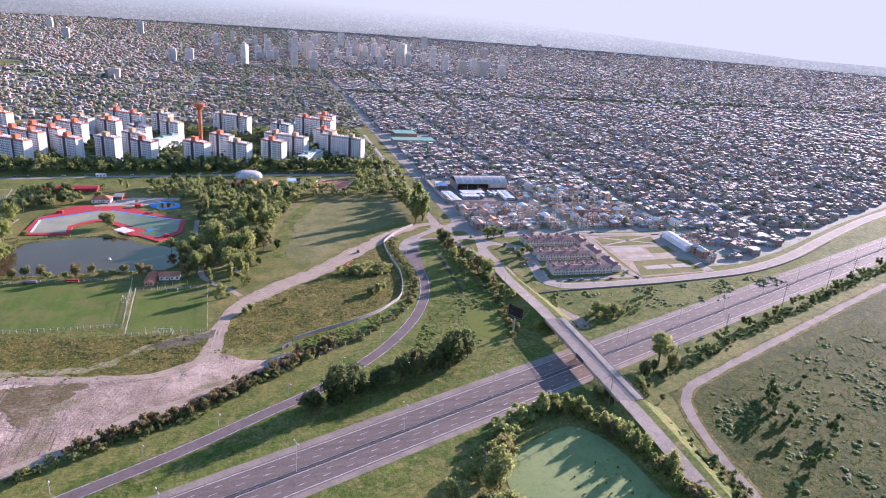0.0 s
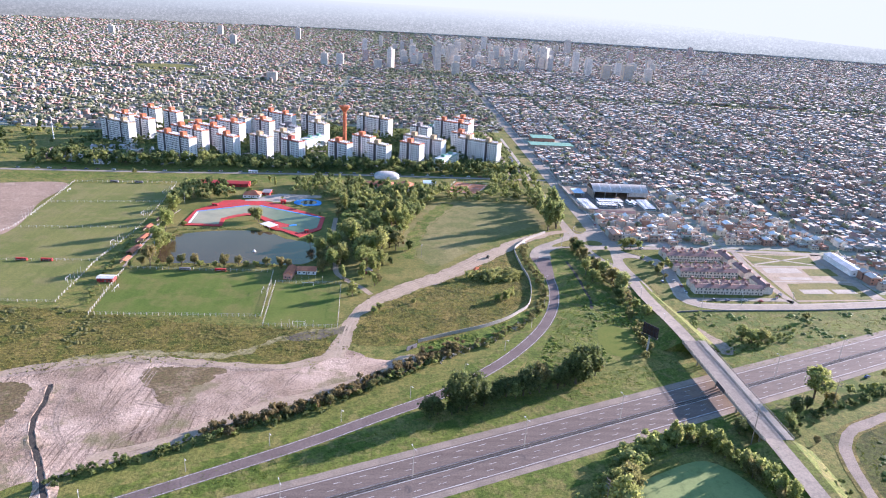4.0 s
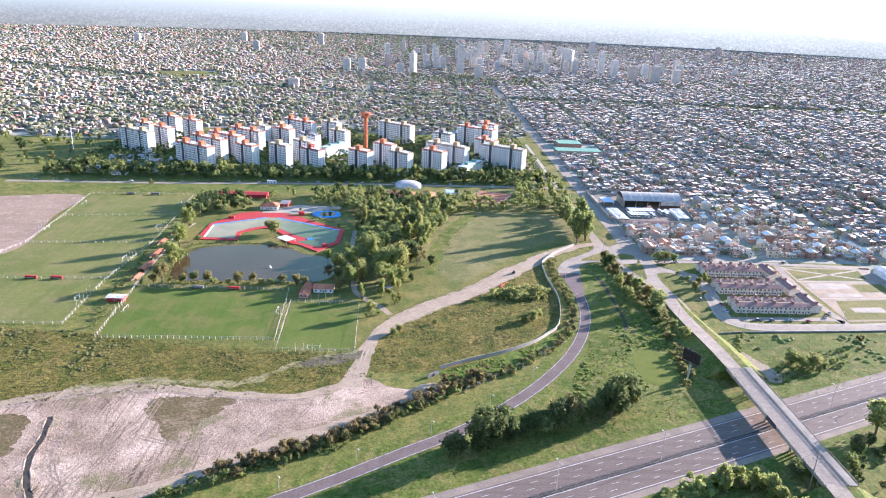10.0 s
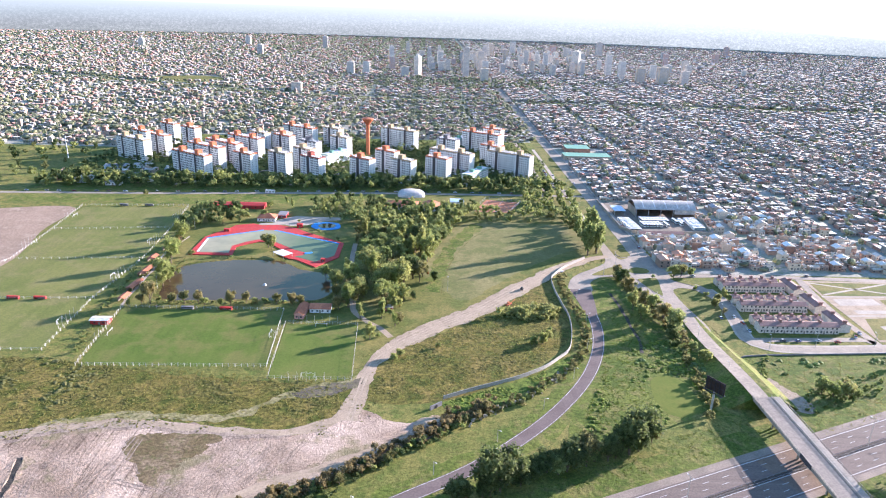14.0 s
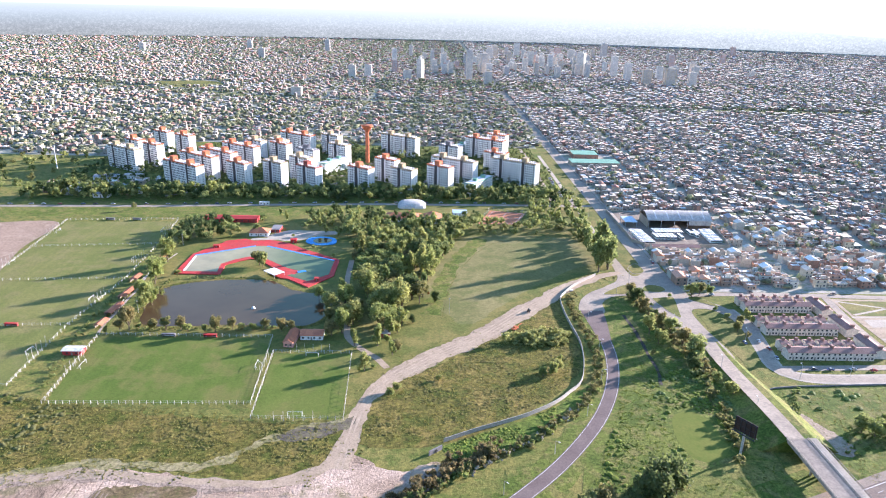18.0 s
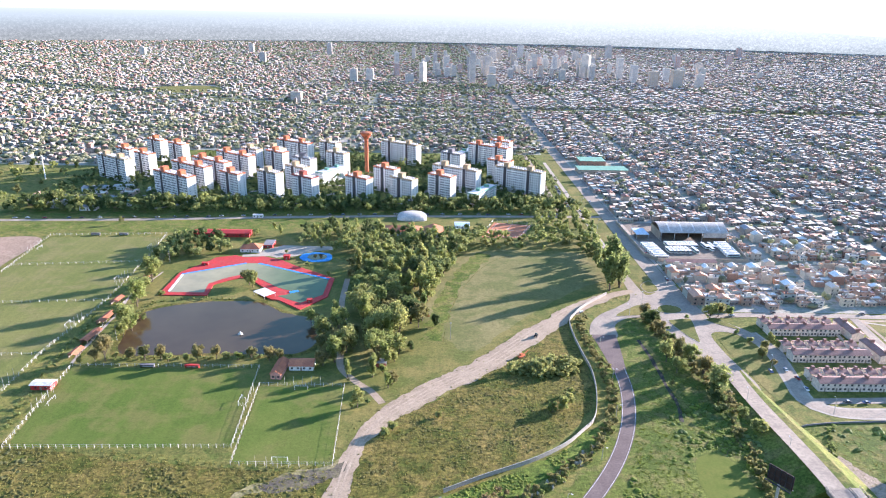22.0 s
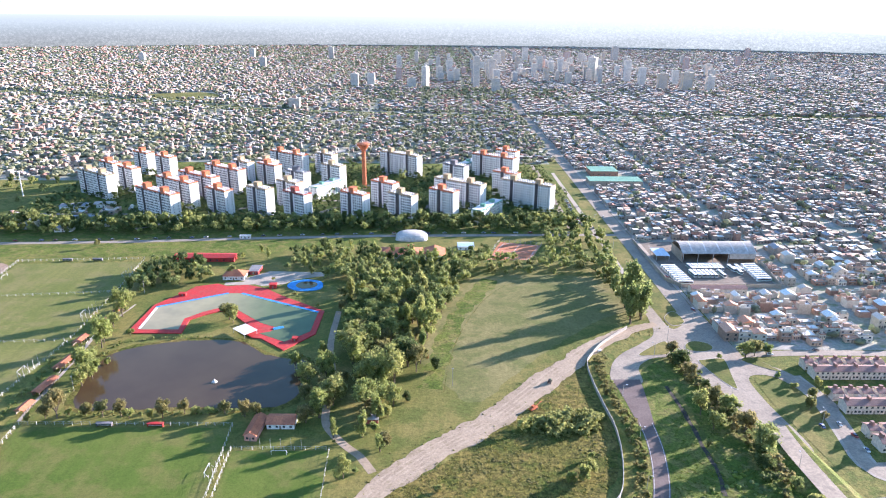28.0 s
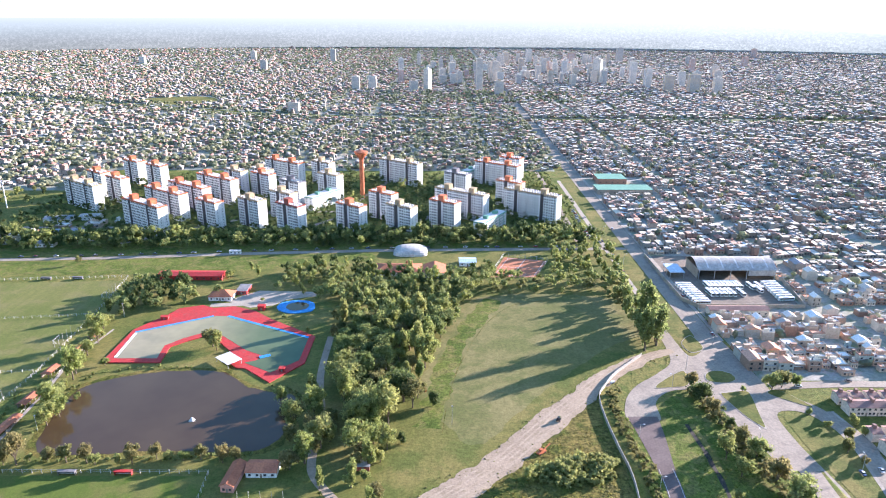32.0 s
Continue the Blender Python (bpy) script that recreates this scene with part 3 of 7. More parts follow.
for line_ in ([(-150, 114), (-152, 95), (-160, 70), (-168, 42)], [(-146, 112), (-147, 94), (-154, 70), (-160, 44)], [(-178, 104), (-181, 82), (-174, 60), (-160, 40)], [(-104, 112), (-111, 90), (-122, 62)], [(-97, 110), (-105, 88), (-116, 64)], [(-90, 109), (-98, 86), (-107, 68)], [(-83, 108), (-91, 90), (-99, 74)], [(-76, 108), (-84, 92), (-90, 80)], [(-145, 82), (-125, 76), (-105, 71)], [(-142, 48), (-126, 72), (-112, 86)], [(-68, 112), (-74, 98), (-80, 86)]):
    for side in (-0.95, 0.95):
        strip("wheel_rut", spline(line_, 2), 0.55, 0.165, M_MUD, side, cat="track", label="wheel rut pressed into the bare earth", rag=0.5)
SOUTHTRK = spline([(900, 360), (505, 190), (342, 118), (244, 74), (218, 60), (205, 38), (197, -3), (192, -60)], 6)
strip("verge_dirt_south", SOUTHTRK, 9.5, 0.12, M_MEADOW, cat="verge", label="dry grass edge of the dirt track")
strip("road_dirt_south", SOUTHTRK, 5.6, 0.15, M_SHOULDER, label="pale dirt track beside the motorway meadow", rag=1.0)

DITCH2 = spline([(127, 300), (128, 275), (127.5, 250), (126.5, 222), (123.5, 207)], 4)
strip("ditch_slip_road", DITCH2, 2.2, 0.14, M_DITCHSOIL, label="dark overgrown ditch between slip road and bank", cat="ditch", rag=0.8)
# Paler strip puts the sunlit grass ridge by the ditch into colour.
strip("verge_ditch", DITCH2, 2.4, 0.15, M_PARK, 3.0, label="paler grass strip coloured as the sunlit edge of the ditch", cat="verge", rag=1.0)
strip("bank_cut", spline([(-160, 24), (-114, 50.5), (-100, 62.5), (-77, 78.5), (-52, 91.5), (-24, 108.5), (-3, 122)], 3), 4.6, 0.16, M_TRENCH, cat="earth bank", label="brown cut slope at the edge of the site", rag=1.6)

# lake and pond
LAKE = [(-200, 280), (-206, 309), (-205, 333), (-191, 345), (-164, 353), (-132, 353), (-114, 338), (-99, 331), (-83, 326), (-79, 312), (-81, 289), (-90, 277), (-111, 275), (-141, 276), (-167, 273), (-190, 273)]
patch("ground_lake_bank", [(x + (x + 142) * 0.06, y + (y - 312) * 0.08) for x, y in LAKE], 0.10, M_MEADOW, "worn grassy bank of the lake", smooth=3, rag=2.5)
patch("water_lake", LAKE, 0.14, M_LAKE, "still brown park lake", cat="water", smooth=3, rag=1.2)
patch("water_pond", [(91, 17), (110, 30), (133, 38), (147, 22), (152, -8), (150, -40), (100, -40), (85, -10)], 0.12, M_SCUM, "pale green pond covered with duckweed", cat="water", smooth=6)
patch("water_puddle_pond", [(115, 153), (118, 140), (128, 138), (138, 148), (138, 162), (137, 172), (133, 180), (126, 180), (119, 175), (116, 164)], 0.12, M_MARSH, "small weedy marsh pool", cat="water", smooth=5)


# avenue, junction and streets
AV = [Vector((174, y, 0)) for y in range(395, 2600, 100)]
strip("verge_avenue", [Vector((160, y, 0)) for y in range(372, 1000, 30)], 13, 0.10, M_PARK, cat="verge", label="grass strip between the avenue's lanes")
strip("pavement_avenue_west", [Vector((149, y, 0)) for y in range(400, 900, 50)], 4.5, 0.12, M_CONCRETE, cat="pavement", label="pale service lane beside the avenue")
strip("road_avenue", AV, 13.5, 0.12, M_STREET, label="wide dusty grey avenue running straight into the city")
strip("pavement_avenue_east", AV, 3, 0.17, M_CONCRETE, -8.6, cat="pavement", label="pale footpath along the houses")
patch("road_junction", [(166, 240), (180, 240), (177, 285), (179, 310), (194, 311), (203, 292), (206, 275), (214, 278), (212, 298), (202, 320), (187, 331), (186, 345), (181, 402), (167, 402), (167, 386), (154, 375), (151, 411), (145, 411), (141, 370), (128, 353), (111, 338), (101, 322), (98, 303), (114, 303), (117, 320), (125, 330), (134, 334), (144, 332), (149, 316), (157, 281)], 0.135, M_STREET, "pale paved road junction", cat="road", smooth=2)
ISLANDS = {"oval": [(154, 347), (156, 352), (161, 356), (167, 356), (172, 352), (172, 346), (166, 342), (159, 342), (154.5, 344)],
           "triangle": [(156, 329), (160, 332), (172, 334), (173, 328), (170, 312), (167, 296), (166, 296), (161, 307)],
           "ramp": [(121, 336), (130, 346), (143, 356), (145, 354), (144, 344), (140, 338), (132, 336.5)],
           "north": [(155, 392), (165, 403), (167, 385), (157, 379)], "street": [(183, 331), (189, 335), (195, 329), (202, 316), (192, 322)]}
for nm, o in ISLANDS.items():
    cx, cy = sum(p[0] for p in o) / len(o), sum(p[1] for p in o) / len(o)
    patch("island_kerb_" + nm, o, 0.24, M_CONCRETE, "pale concrete kerb round the grass island", cat="kerb", smooth=1, depth=0.24)
    patch("island_" + nm, [(cx + (x - cx) * 0.93, cy + (y - cy) * 0.93) for x, y in o], 0.30, M_PARK, "grass traffic island with a pale kerb", cat="traffic island", smooth=1, depth=0.1)
patch("ground_bank_lawn", [(182, 252), (180, 285), (181, 308), (194, 309), (200, 303), (202, 280), (196, 240), (192, 226), (184, 226)], 0.09, M_PARK, "sunny lawn between the overpass road and the street")
ST1 = spline([(205, 312), (208, 285), (203, 250), (200, 230), (208, 219), (230, 216), (288, 219), (345, 226), (402, 237), (469, 264), (551, 309), (615, 343), (700, 385), (900, 470)], 6)
strip("pavement_street", ST1, 11, 0.12, M_CONCRETE, cat="pavement", label="pale footpaths along the street")
strip("road_street", ST1, 7.5, 0.15, M_STREET, label="pale concrete street round the terraced houses")
strip("road_lane_terrace", [Vector((205, 228, 0)), Vector((278, 231, 0)), Vector((284, 226, 0))], 6, 0.14, M_STREET, label="pale parking lane before the terraced houses")
strip("road_lane_park", spline([(284, 224), (282, 260), (285, 300), (290, 336)], 6), 6, 0.14, M_STREET, label="pale lane beside the new plots")
strip("road_lane_north", spline([(188, 338), (230, 341), (292, 340), (372, 336)], 6), 7, 0.14, M_STREET, label="pale street behind the terraced houses")
strip("road_lane_east", spline([(366, 336), (363, 290), (360, 236)], 6), 9, 0.14, M_STREET, label="pale street beside the white shed")
patch("ground_plots", [(288, 228), (356, 234), (362, 334), (292, 334)], 0.10, M_TRACK, "bare pale plots beside the terraces")
for nm, o in (("ground_lawn_a", [(293, 304), (352, 306), (358, 331), (295, 331)]), ("ground_lawn_b", [(289, 231), (354, 236), (356, 262), (340, 268), (300, 264)]), ("ground_lawn_c", [(330, 282), (357, 284), (358, 300), (332, 298)])):
    patch(nm, o, 0.13, M_PARK, "grass square between pale paths")
for nm, o in (("pavement_slab_a", [(303, 244), (328, 245), (328, 254), (303, 252)]), ("pavement_slab_b", [(331, 246), (349, 247), (349, 255), (331, 254)]), ("pavement_slab_c", [(300, 272), (328, 273), (328, 279), (300, 278)]), ("pavement_slab_d", [(295, 286), (328, 288), (328, 300), (296, 298)])):
    patch(nm, o, 0.17, M_CONCRETE, "pale concrete slab on the plots", cat="pavement")
for a, c in (((294, 306), (357, 330)), ((294, 330), (357, 306)), ((290, 302), (358, 304)), ((290, 268), (358, 271))):
    strip("pavement_path", [Vector((*a, 0)), Vector((*c, 0))], 2.2, 0.18, M_CONCRETE, cat="pavement", label="pale footpath across the plots")
patch("ground_canal_slope", [(186, 206), (205, 208), (290, 213), (345, 219), (402, 229), (470, 255), (552, 300), (700, 372), (900, 455), (900, 395), (500, 232), (340, 172), (182, 106), (182, 200)], 0.075, M_VERGE, "grassy slope between the street and the motorway")
patch("ground_bare_spot", [(184, 188), (190, 181), (197, 165), (201, 150), (193, 142), (188, 150), (187, 165), (183.5, 176)], 0.13, M_TRENCH, "bare earth below the bank", smooth=2, rag=2.5)
CANAL = spline([(184, 203), (200, 206), (288, 212), (345, 218), (402, 229), (470, 255), (552, 300)], 6)
strip("road_long_street", [Vector((-470, 540, 0)), Vector((-290, 551, 0)), Vector((-180, 563, 0)), Vector((-60, 573, 0)), Vector((140, 580, 0)), Vector((168, 580, 0))], 7, 0.12, M_STREET, label="grey street in front of the apartment blocks")
patch("ground_block_gardens", [(-450, 560), (-290, 560), (-60, 582), (165, 586), (165, 905), (-450, 905)], 0.085, M_VERGE, "shaded green ground between the apartment blocks")
for a, c in (((-300, 590), (-180, 700)), ((-170, 600), (-100, 690)), ((-60, 600), (-10, 690)), ((-420, 640), (-330, 640)), ((-200, 700), (60, 700)), ((-110, 700), (-60, 880)), ((128, 600), (128, 900))):
    strip("road_block_lane", [Vector((*a, 0)), Vector((*c, 0))], 6, 0.11, M_STREET, label="narrow lane between the apartment blocks")
patch("ground_dark_lawn", [(-440, 506), (-260, 512), (-170, 520), (-60, 545), (-60, 566), (-180, 556), (-290, 545), (-440, 532)], 0.09, M_VERGE, "shaded lawn beside the street")
strip("trim_railway", [Vector((-3000, 2560, 0)), Vector((-1168, 1800, 0)), Vector((-384, 1461, 0)), Vector((-1, 1394, 0)), Vector((599, 1388, 0)), Vector((3500, 1370, 0))], 40, 0.12, M_VERGE, cat="railway", label="green railway corridor across the city")
strip("trim_track", [Vector((-3000, 2560, 0)), Vector((-1168, 1800, 0)), Vector((-384, 1461, 0)), Vector((-1, 1394, 0)), Vector((599, 1388, 0)), Vector((3500, 1370, 0))], 6, 0.3, M_STREET, cat="railway", label="pale railway track bed")
patch("ground_far_field", [(-760, 1740), (-640, 1800), (-560, 1700), (-650, 1625)], 0.4, M_PARK, "distant green sports field", smooth=20)
patch("ground_far_park", [(600, 1430), (900, 1400), (1500, 1420), (1600, 1560), (1000, 1530), (640, 1500)], 0.4, M_PARK, "distant strip of green fields", smooth=30)
# embankment and bridge
BX, BZ = 171.5, 7.4


def bank(name, y0, y1, z0, z1, w=12.5):
    """An earth bank carrying the road from one height to another."""
    n, v, f = 14, [], []
    for i in range(n + 1):
        u = i / n
        y, s = y0 + (y1 - y0) * u, u * u * (3 - 2 * u)
        z = z0 + (z1 - z0) * s
        for dx, zz in ((-w / 2 - z * 1.7 - 0.5, 0.0), (-w / 2, z), (w / 2, z), (w / 2 + z * 1.7 + 0.5, 0.0)):
            v.append((BX + dx, y, zz + 0.05))
        if i:
            for k in range(3):
                a = 4 * (i - 1) + k
                f.append((a, a + 1, a + 5, a + 4))
    f += [(3, 2, 1, 0), tuple(4 * n + k for k in range(4))]
    tagged(new(name, mesh_of(name, v, f, M_VERGE)), "green earth bank of the overpass road", "embankment", kind="structure")
    ln = [Vector((BX - 3.0 * (1 - (i / n) ** 3), v[4 * i][1], v[4 * i + 1][2])) for i in range(n + 1)]
    strip(name.replace("bank", "road") + "_top", ln, lambda u: 8.6 + 1.4 * u, 0.06, M_STREET, label="pale worn road on top of the bank")


bank("bank_north", 146, 262, BZ, 0.1)
bank("bank_south", 46, -130, BZ, 0.6)
M_DECKROAD = surface("worn_bridge_paving", (0.235, 0.198, 0.162), (0.185, 0.157, 0.13), (0.27, 0.23, 0.19), 0.09, 0.9, 0.9, stretch=(3, 0.2, 1, 0), grain=0.14)
M_RAIL = surface("weathered_rail_concrete", (0.27, 0.24, 0.205), (0.20, 0.18, 0.155), None, 0.3, 1.2, 0.9)
bridge = thing("road_bridge", "concrete road bridge crossing over the motorway", "bridge", (BX, 96, 0))
part("deck", boxes((-7.4, 7.4, -51, 51, BZ - 1.5, BZ - 0.2)), M_CONCRETE, bridge)
part("carriageway", boxes((-6.2, 2.6, -51, 51, BZ - 0.2, BZ + 0.05)), M_DECKROAD, bridge, "grey-brown worn road surface")
for x0, x1 in ((-7.3, -6.25), (2.65, 3.2), (3.5, 7.3)):
    part("walkway" if x1 - x0 > 1 else "kerb", boxes((x0, x1, -51, 51, BZ - 0.2, BZ + 0.25)), M_CONCRETE, bridge)
for x, h in ((-7.3, 1.1), (2.95, 0.9), (7.3, 1.5)):
    bm = boxes((x - 0.07, x + 0.07, -51, 51, BZ + h - 0.1, BZ + h), (x - 0.05, x + 0.05, -51, 51, BZ + h * 0.62, BZ + h * 0.62 + 0.08))
    for y in np.arange(-51, 51.1, 2.0):
        box(bm, x - 0.09, x + 0.09, y - 0.09, y + 0.09, BZ + 0.1, BZ + h)
    part("railing", bm, M_RAIL, bridge)
banner = part("sign_board", boxes((-7.75, -7.5, -8.0, 1.5, BZ - 1.3, BZ + 1.2)), M_CORE, bridge, "dark sign board hung on the railing")
part("sign_frame", boxes((-7.8, -7.45, -8.2, 1.7, BZ + 1.2, BZ + 1.35), (-7.8, -7.45, -8.2, 1.7, BZ - 1.45, BZ - 1.3)), M_RAIL, banner)
for y in (-42, -17, 8, 33):
    bm = boxes((-6.0, 6.0, y - 0.7, y + 0.7, BZ - 2.5, BZ - 1.5))
    for x in (-4, 0, 4):
        rod(bm, (x, y, 0), (x, y, BZ - 2.4), 0.55, n=8)
    part("pier", bm, M_CONCRETE, bridge)

# ---- pool ----
WATER = [(-202, 368), (-176, 368), (-178, 385), (-169, 396), (-160, 403), (-149, 403), (-124, 379), (-112, 372), (-114, 366), (-121, 363), (-102, 351), (-88, 366), (-88, 397), (-151, 430), (-161, 430), (-205, 404)]
DECK = [(-208, 363), (-172, 363), (-174, 384), (-166, 392), (-158, 398), (-151, 398), (-132, 376), (-134, 367), (-124, 357), (-118, 356), (-100, 340), (-84, 363), (-84, 399), (-104, 414), (-120, 426), (-134, 439), (-151, 447), (-166, 444), (-175, 449), (-190, 443), (-195, 429), (-199, 424), (-208, 408)]
patch("pool_deck", DECK, 0.75, M_RED, "red painted deck round the swimming pool", cat="pool deck", depth=0.8, kind="structure")
patch("water_pool", WATER, 0.80, M_POOL, "cloudy greenish water of the park pool", cat="water")
for a, b in (((-205, 404), (-161, 430)), ((-151, 430), (-88, 397))):
    strip("trim_pool_edge", [Vector((*a, 0)), Vector((*b, 0))], 2.2, 0.86, M_BLUE, 0, cat="pool edge", label="bright blue painted edge of the pool")
strip("trim_pool_edge_white", [Vector((-202, 369, 0)), Vector((-204, 403, 0))], 2.0, 0.87, M_WHITE, 0, cat="pool edge", label="white painted edge of the pool")
patch("paddling_pool", [(-120, 444), (-118, 455), (-106, 459), (-95, 454), (-94, 440), (-109, 436)], 0.6, M_BLUE, "small blue paddling pool", cat="pool", depth=0.6, smooth=3)
patch("water_paddling", [(-114, 446), (-112, 453), (-104, 455), (-98, 451), (-99, 443), (-108, 440)], 0.65, M_LAKE, "dark water in the paddling pool", cat="water", smooth=3)

# ---- tower blocks ----
BLOCKS = {}
STOREYS, SH = 10, 2.8
TOP = STOREYS * SH


def make_block(length, cores, cap):
    e = thing("tower_block", "", "apartment block")
    L, D = length, 11.0
    part("body", boxes((-L, 0, 0, D, 0, TOP)), M_WHITE, e, "white rendered walls")
    bm = boxes((-L - 0.15, 0.15, -0.15, 0.25, TOP - 0.3, TOP + 1.1), (-L - 0.15, 0.15, D - 0.25, D + 0.15, TOP - 0.3, TOP + 1.1),
               (-L - 0.15, -L + 0.25, 0.25, D - 0.25, TOP - 0.3, TOP + 1.1), (-0.25, 0.15, 0.25, D - 0.25, TOP - 0.3, TOP + 1.1))
    part("parapet", bm, cap, e)
    part("roof", boxes((-L + 0.25, -0.25, 0.25, D - 0.25, TOP, TOP + 0.25)), M_ROOFTOP, e)
    cx = [-L * 0.58] if cores == 1 else [-L * 0.77, -L * 0.27]
    for c in cx:
        part("stair_band", boxes((c - 1.9, c + 1.9, -0.5, 0.4, 0, TOP + 0.9)), M_CORE, e, "dark grey vertical stair band")
        part("stair_band", boxes((c - 1.9, c + 1.9, D - 0.4, D + 0.5, 0, TOP + 0.9)), M_CORE, e, "dark grey vertical stair band")
        lift = part("lift_house", boxes((c - 3.2, c + 3.2, 2.2, 8.6, TOP, TOP + 5.2)), cap, e, "painted rooftop lift house")
        part("cap_slab", boxes((c - 3.5, c + 3.5, 1.9, 8.9, TOP + 5.2, TOP + 5.5)), cap, lift)
        part("vent_door", boxes((c - 0.5, c + 0.5, 2.12, 2.22, TOP + 0.3, TOP + 2.3)), M_GREY, lift)
    tk = np.array([(x, y, 1.6, 1.6) for x in np.arange(-L + 3, -2, 3.0) for y in (2.6, 8.2) if all(abs(x - c) > 4.5 for c in cx)])
    tagged(link_part("tank", mesh_quads("tank", *box_array(tk, TOP, TOP + 1.9), M_ROOFTOP), e), kind="stuff")
    xs = [x for x in np.arange(-L + 1.8, -1.0, 2.75) if all(abs(x + 0.0 - c) > 2.7 for c in cx)]
    wins, bals = [], []
    for k in range(STOREYS):
        z = k * SH + 1.0
        for y0, y1 in ((-0.06, 0.06), (D - 0.06, D + 0.06)):
            for i, x in enumerate(xs):
                w = 0.9 if i % 3 else 0.6
                wins.append((x, (y0 + y1) / 2, 2 * w, 0.12, z, z + (1.45 if i % 3 else 1.1)))
        for x in xs[1::3]:
            bals.append((x, -0.5, 2.5, 1.0, z - 0.9, z + 0.05))
        for g in (2.6, 8.4):
            wins.append((0.0, g, 0.12, 0.8, z + 0.1, z + 1.0))
    for nm, arr, mt in (("glazing", wins, M_GLASS), ("balcony_front", bals, M_WHITE)):
        A = np.array(arr)
        tagged(link_part(nm, mesh_quads(nm, *box_array(A, A[:, 4], A[:, 5]), mt), e), kind="stuff")
    part("cornice", boxes((-L - 0.1, 0.1, -0.1, 0.0, SH * 1 - 0.15, SH * 1 + 0.1)), M_GREY, e)
    return e


CAPS = {"orange": M_ORANGE, "tan": M_TAN, "maroon": M_MAROON, "grey": M_GREY}
ROW = """-374 696 2 tan|-395 758 1 orange|-360 730 1 orange|-381 822 1 orange|-342 796 1 orange|-271 612 2 orange|-269 661 2 orange|-254 687 2 orange|-222 629 1 orange|-236 726 2 orange|-237 769 1 tan|-182 636 1 tan|-200 752 1 orange|-208 775 1 tan|-179 815 2 orange|-158 714 1 grey|-157 665 1 tan|-139 616 1 maroon|-142 819 1 tan|-122 750 1 tan|-80 616 1 orange|-32 814 2 tan|-53 664 1 orange|-31 613 1 tan|11 630 1 orange|41 661 2 tan|26 755 1 grey|90 802 2 orange|98 850 1 orange|84 715 1 orange|115 657 2 tan"""
for r in ROW.split("|"):
    x, y, k, c = r.split()
    m = pose(float(x), float(y), 0, 0, 0, -36)
    label = f"ten-storey white apartment {'slab' if k == '2' else 'tower'} with {c} rooftop lift house"
    if (k, c) in BLOCKS:
        copy_thing(BLOCKS[k, c], m)
    else:
        b = make_block(62 if k == "2" else 31, int(k), CAPS[c])
        tagged(b, label, "apartment block", "white apartment blocks")
        b.matrix_basis = m
        BLOCKS[k, c] = b


def low_block(x, y, rz, length, storeys):
    e = thing("low_block", "lower white apartment block with sea-green roof edge", "apartment block", (x, y, 0), rz, "green-roofed blocks")
    h, D = storeys * 2.8, 11.5
    part("body", boxes((0, length, 0, D, 0, h)), M_WHITE, e)
    part("roof_edge", boxes((-0.3, length + 0.3, -0.3, D + 0.3, h, h + 1.0)), M_GREEN, e, "sea-green painted roof edge")
    part("roof", boxes((0.5, length - 0.5, 0.5, D - 0.5, h + 1.0, h + 1.15)), M_ROOFTOP, e)
    for t0 in (length * 0.3, length * 0.7):
        part("tank_house", boxes((t0 - 2, t0 + 2, 3, 8, h + 1.0, h + 4.0)), M_GREEN, e)
    A = np.array([(a, 0.0, 1.6, 0.14, k * 2.8 + 1, k * 2.8 + 2.3) for k in range(storeys) for a in np.arange(2, length - 1, 3.2)] + [(0.0, g, 0.14, 1.2, k * 2.8 + 1, k * 2.8 + 2.2) for k in range(storeys) for g in (3, 8.5)])
    tagged(link_part("glazing", mesh_quads("glazing", *box_array(A, A[:, 4], A[:, 5]), M_GLASS), e), kind="stuff")
    for a in np.arange(5, length - 3, 9.6):
        part("green_panel", boxes((a - 0.5, a + 0.5, -0.14, 0.02, 0.3, h)), M_GREEN, e)


low_block(-141, 702, 60, 48, 5)
low_block(39, 610, 60, 50, 5)
low_block(33, 836, 60, 46, 5)

# water tower
wt = thing("water_tower", "tall orange-red concrete water tower with flared top", "water tower", (-94, 760, 0))
bm = bmesh.new()
rod(bm, (0, 0, 0), (0, 0, 46), 2.7, 2.4, 16)
part("shaft", bm, M_ORANGE, wt)
bm = bmesh.new()
rod(bm, (0, 0, 46), (0, 0, 53), 2.4, 7.6, 20)
rod(bm, (0, 0, 53), (0, 0, 54.6), 7.7, 7.7, 20)
part("tank", bm, M_ORANGE, wt)
bm = bmesh.new()
rod(bm, (0, 0, 54.6), (0, 0, 56), 7.0, 1.0, 20)
part("lid", bm, M_TILE, wt)

# ---- city ----
EDGE_X, EDGE_Y = (160, 186, 186.1, 367, 367.1, 402, 469, 551, 615, 900, 2000, 6000), (905, 905, 347, 347, 248, 253, 281, 326, 361, 492, 962, 2700)


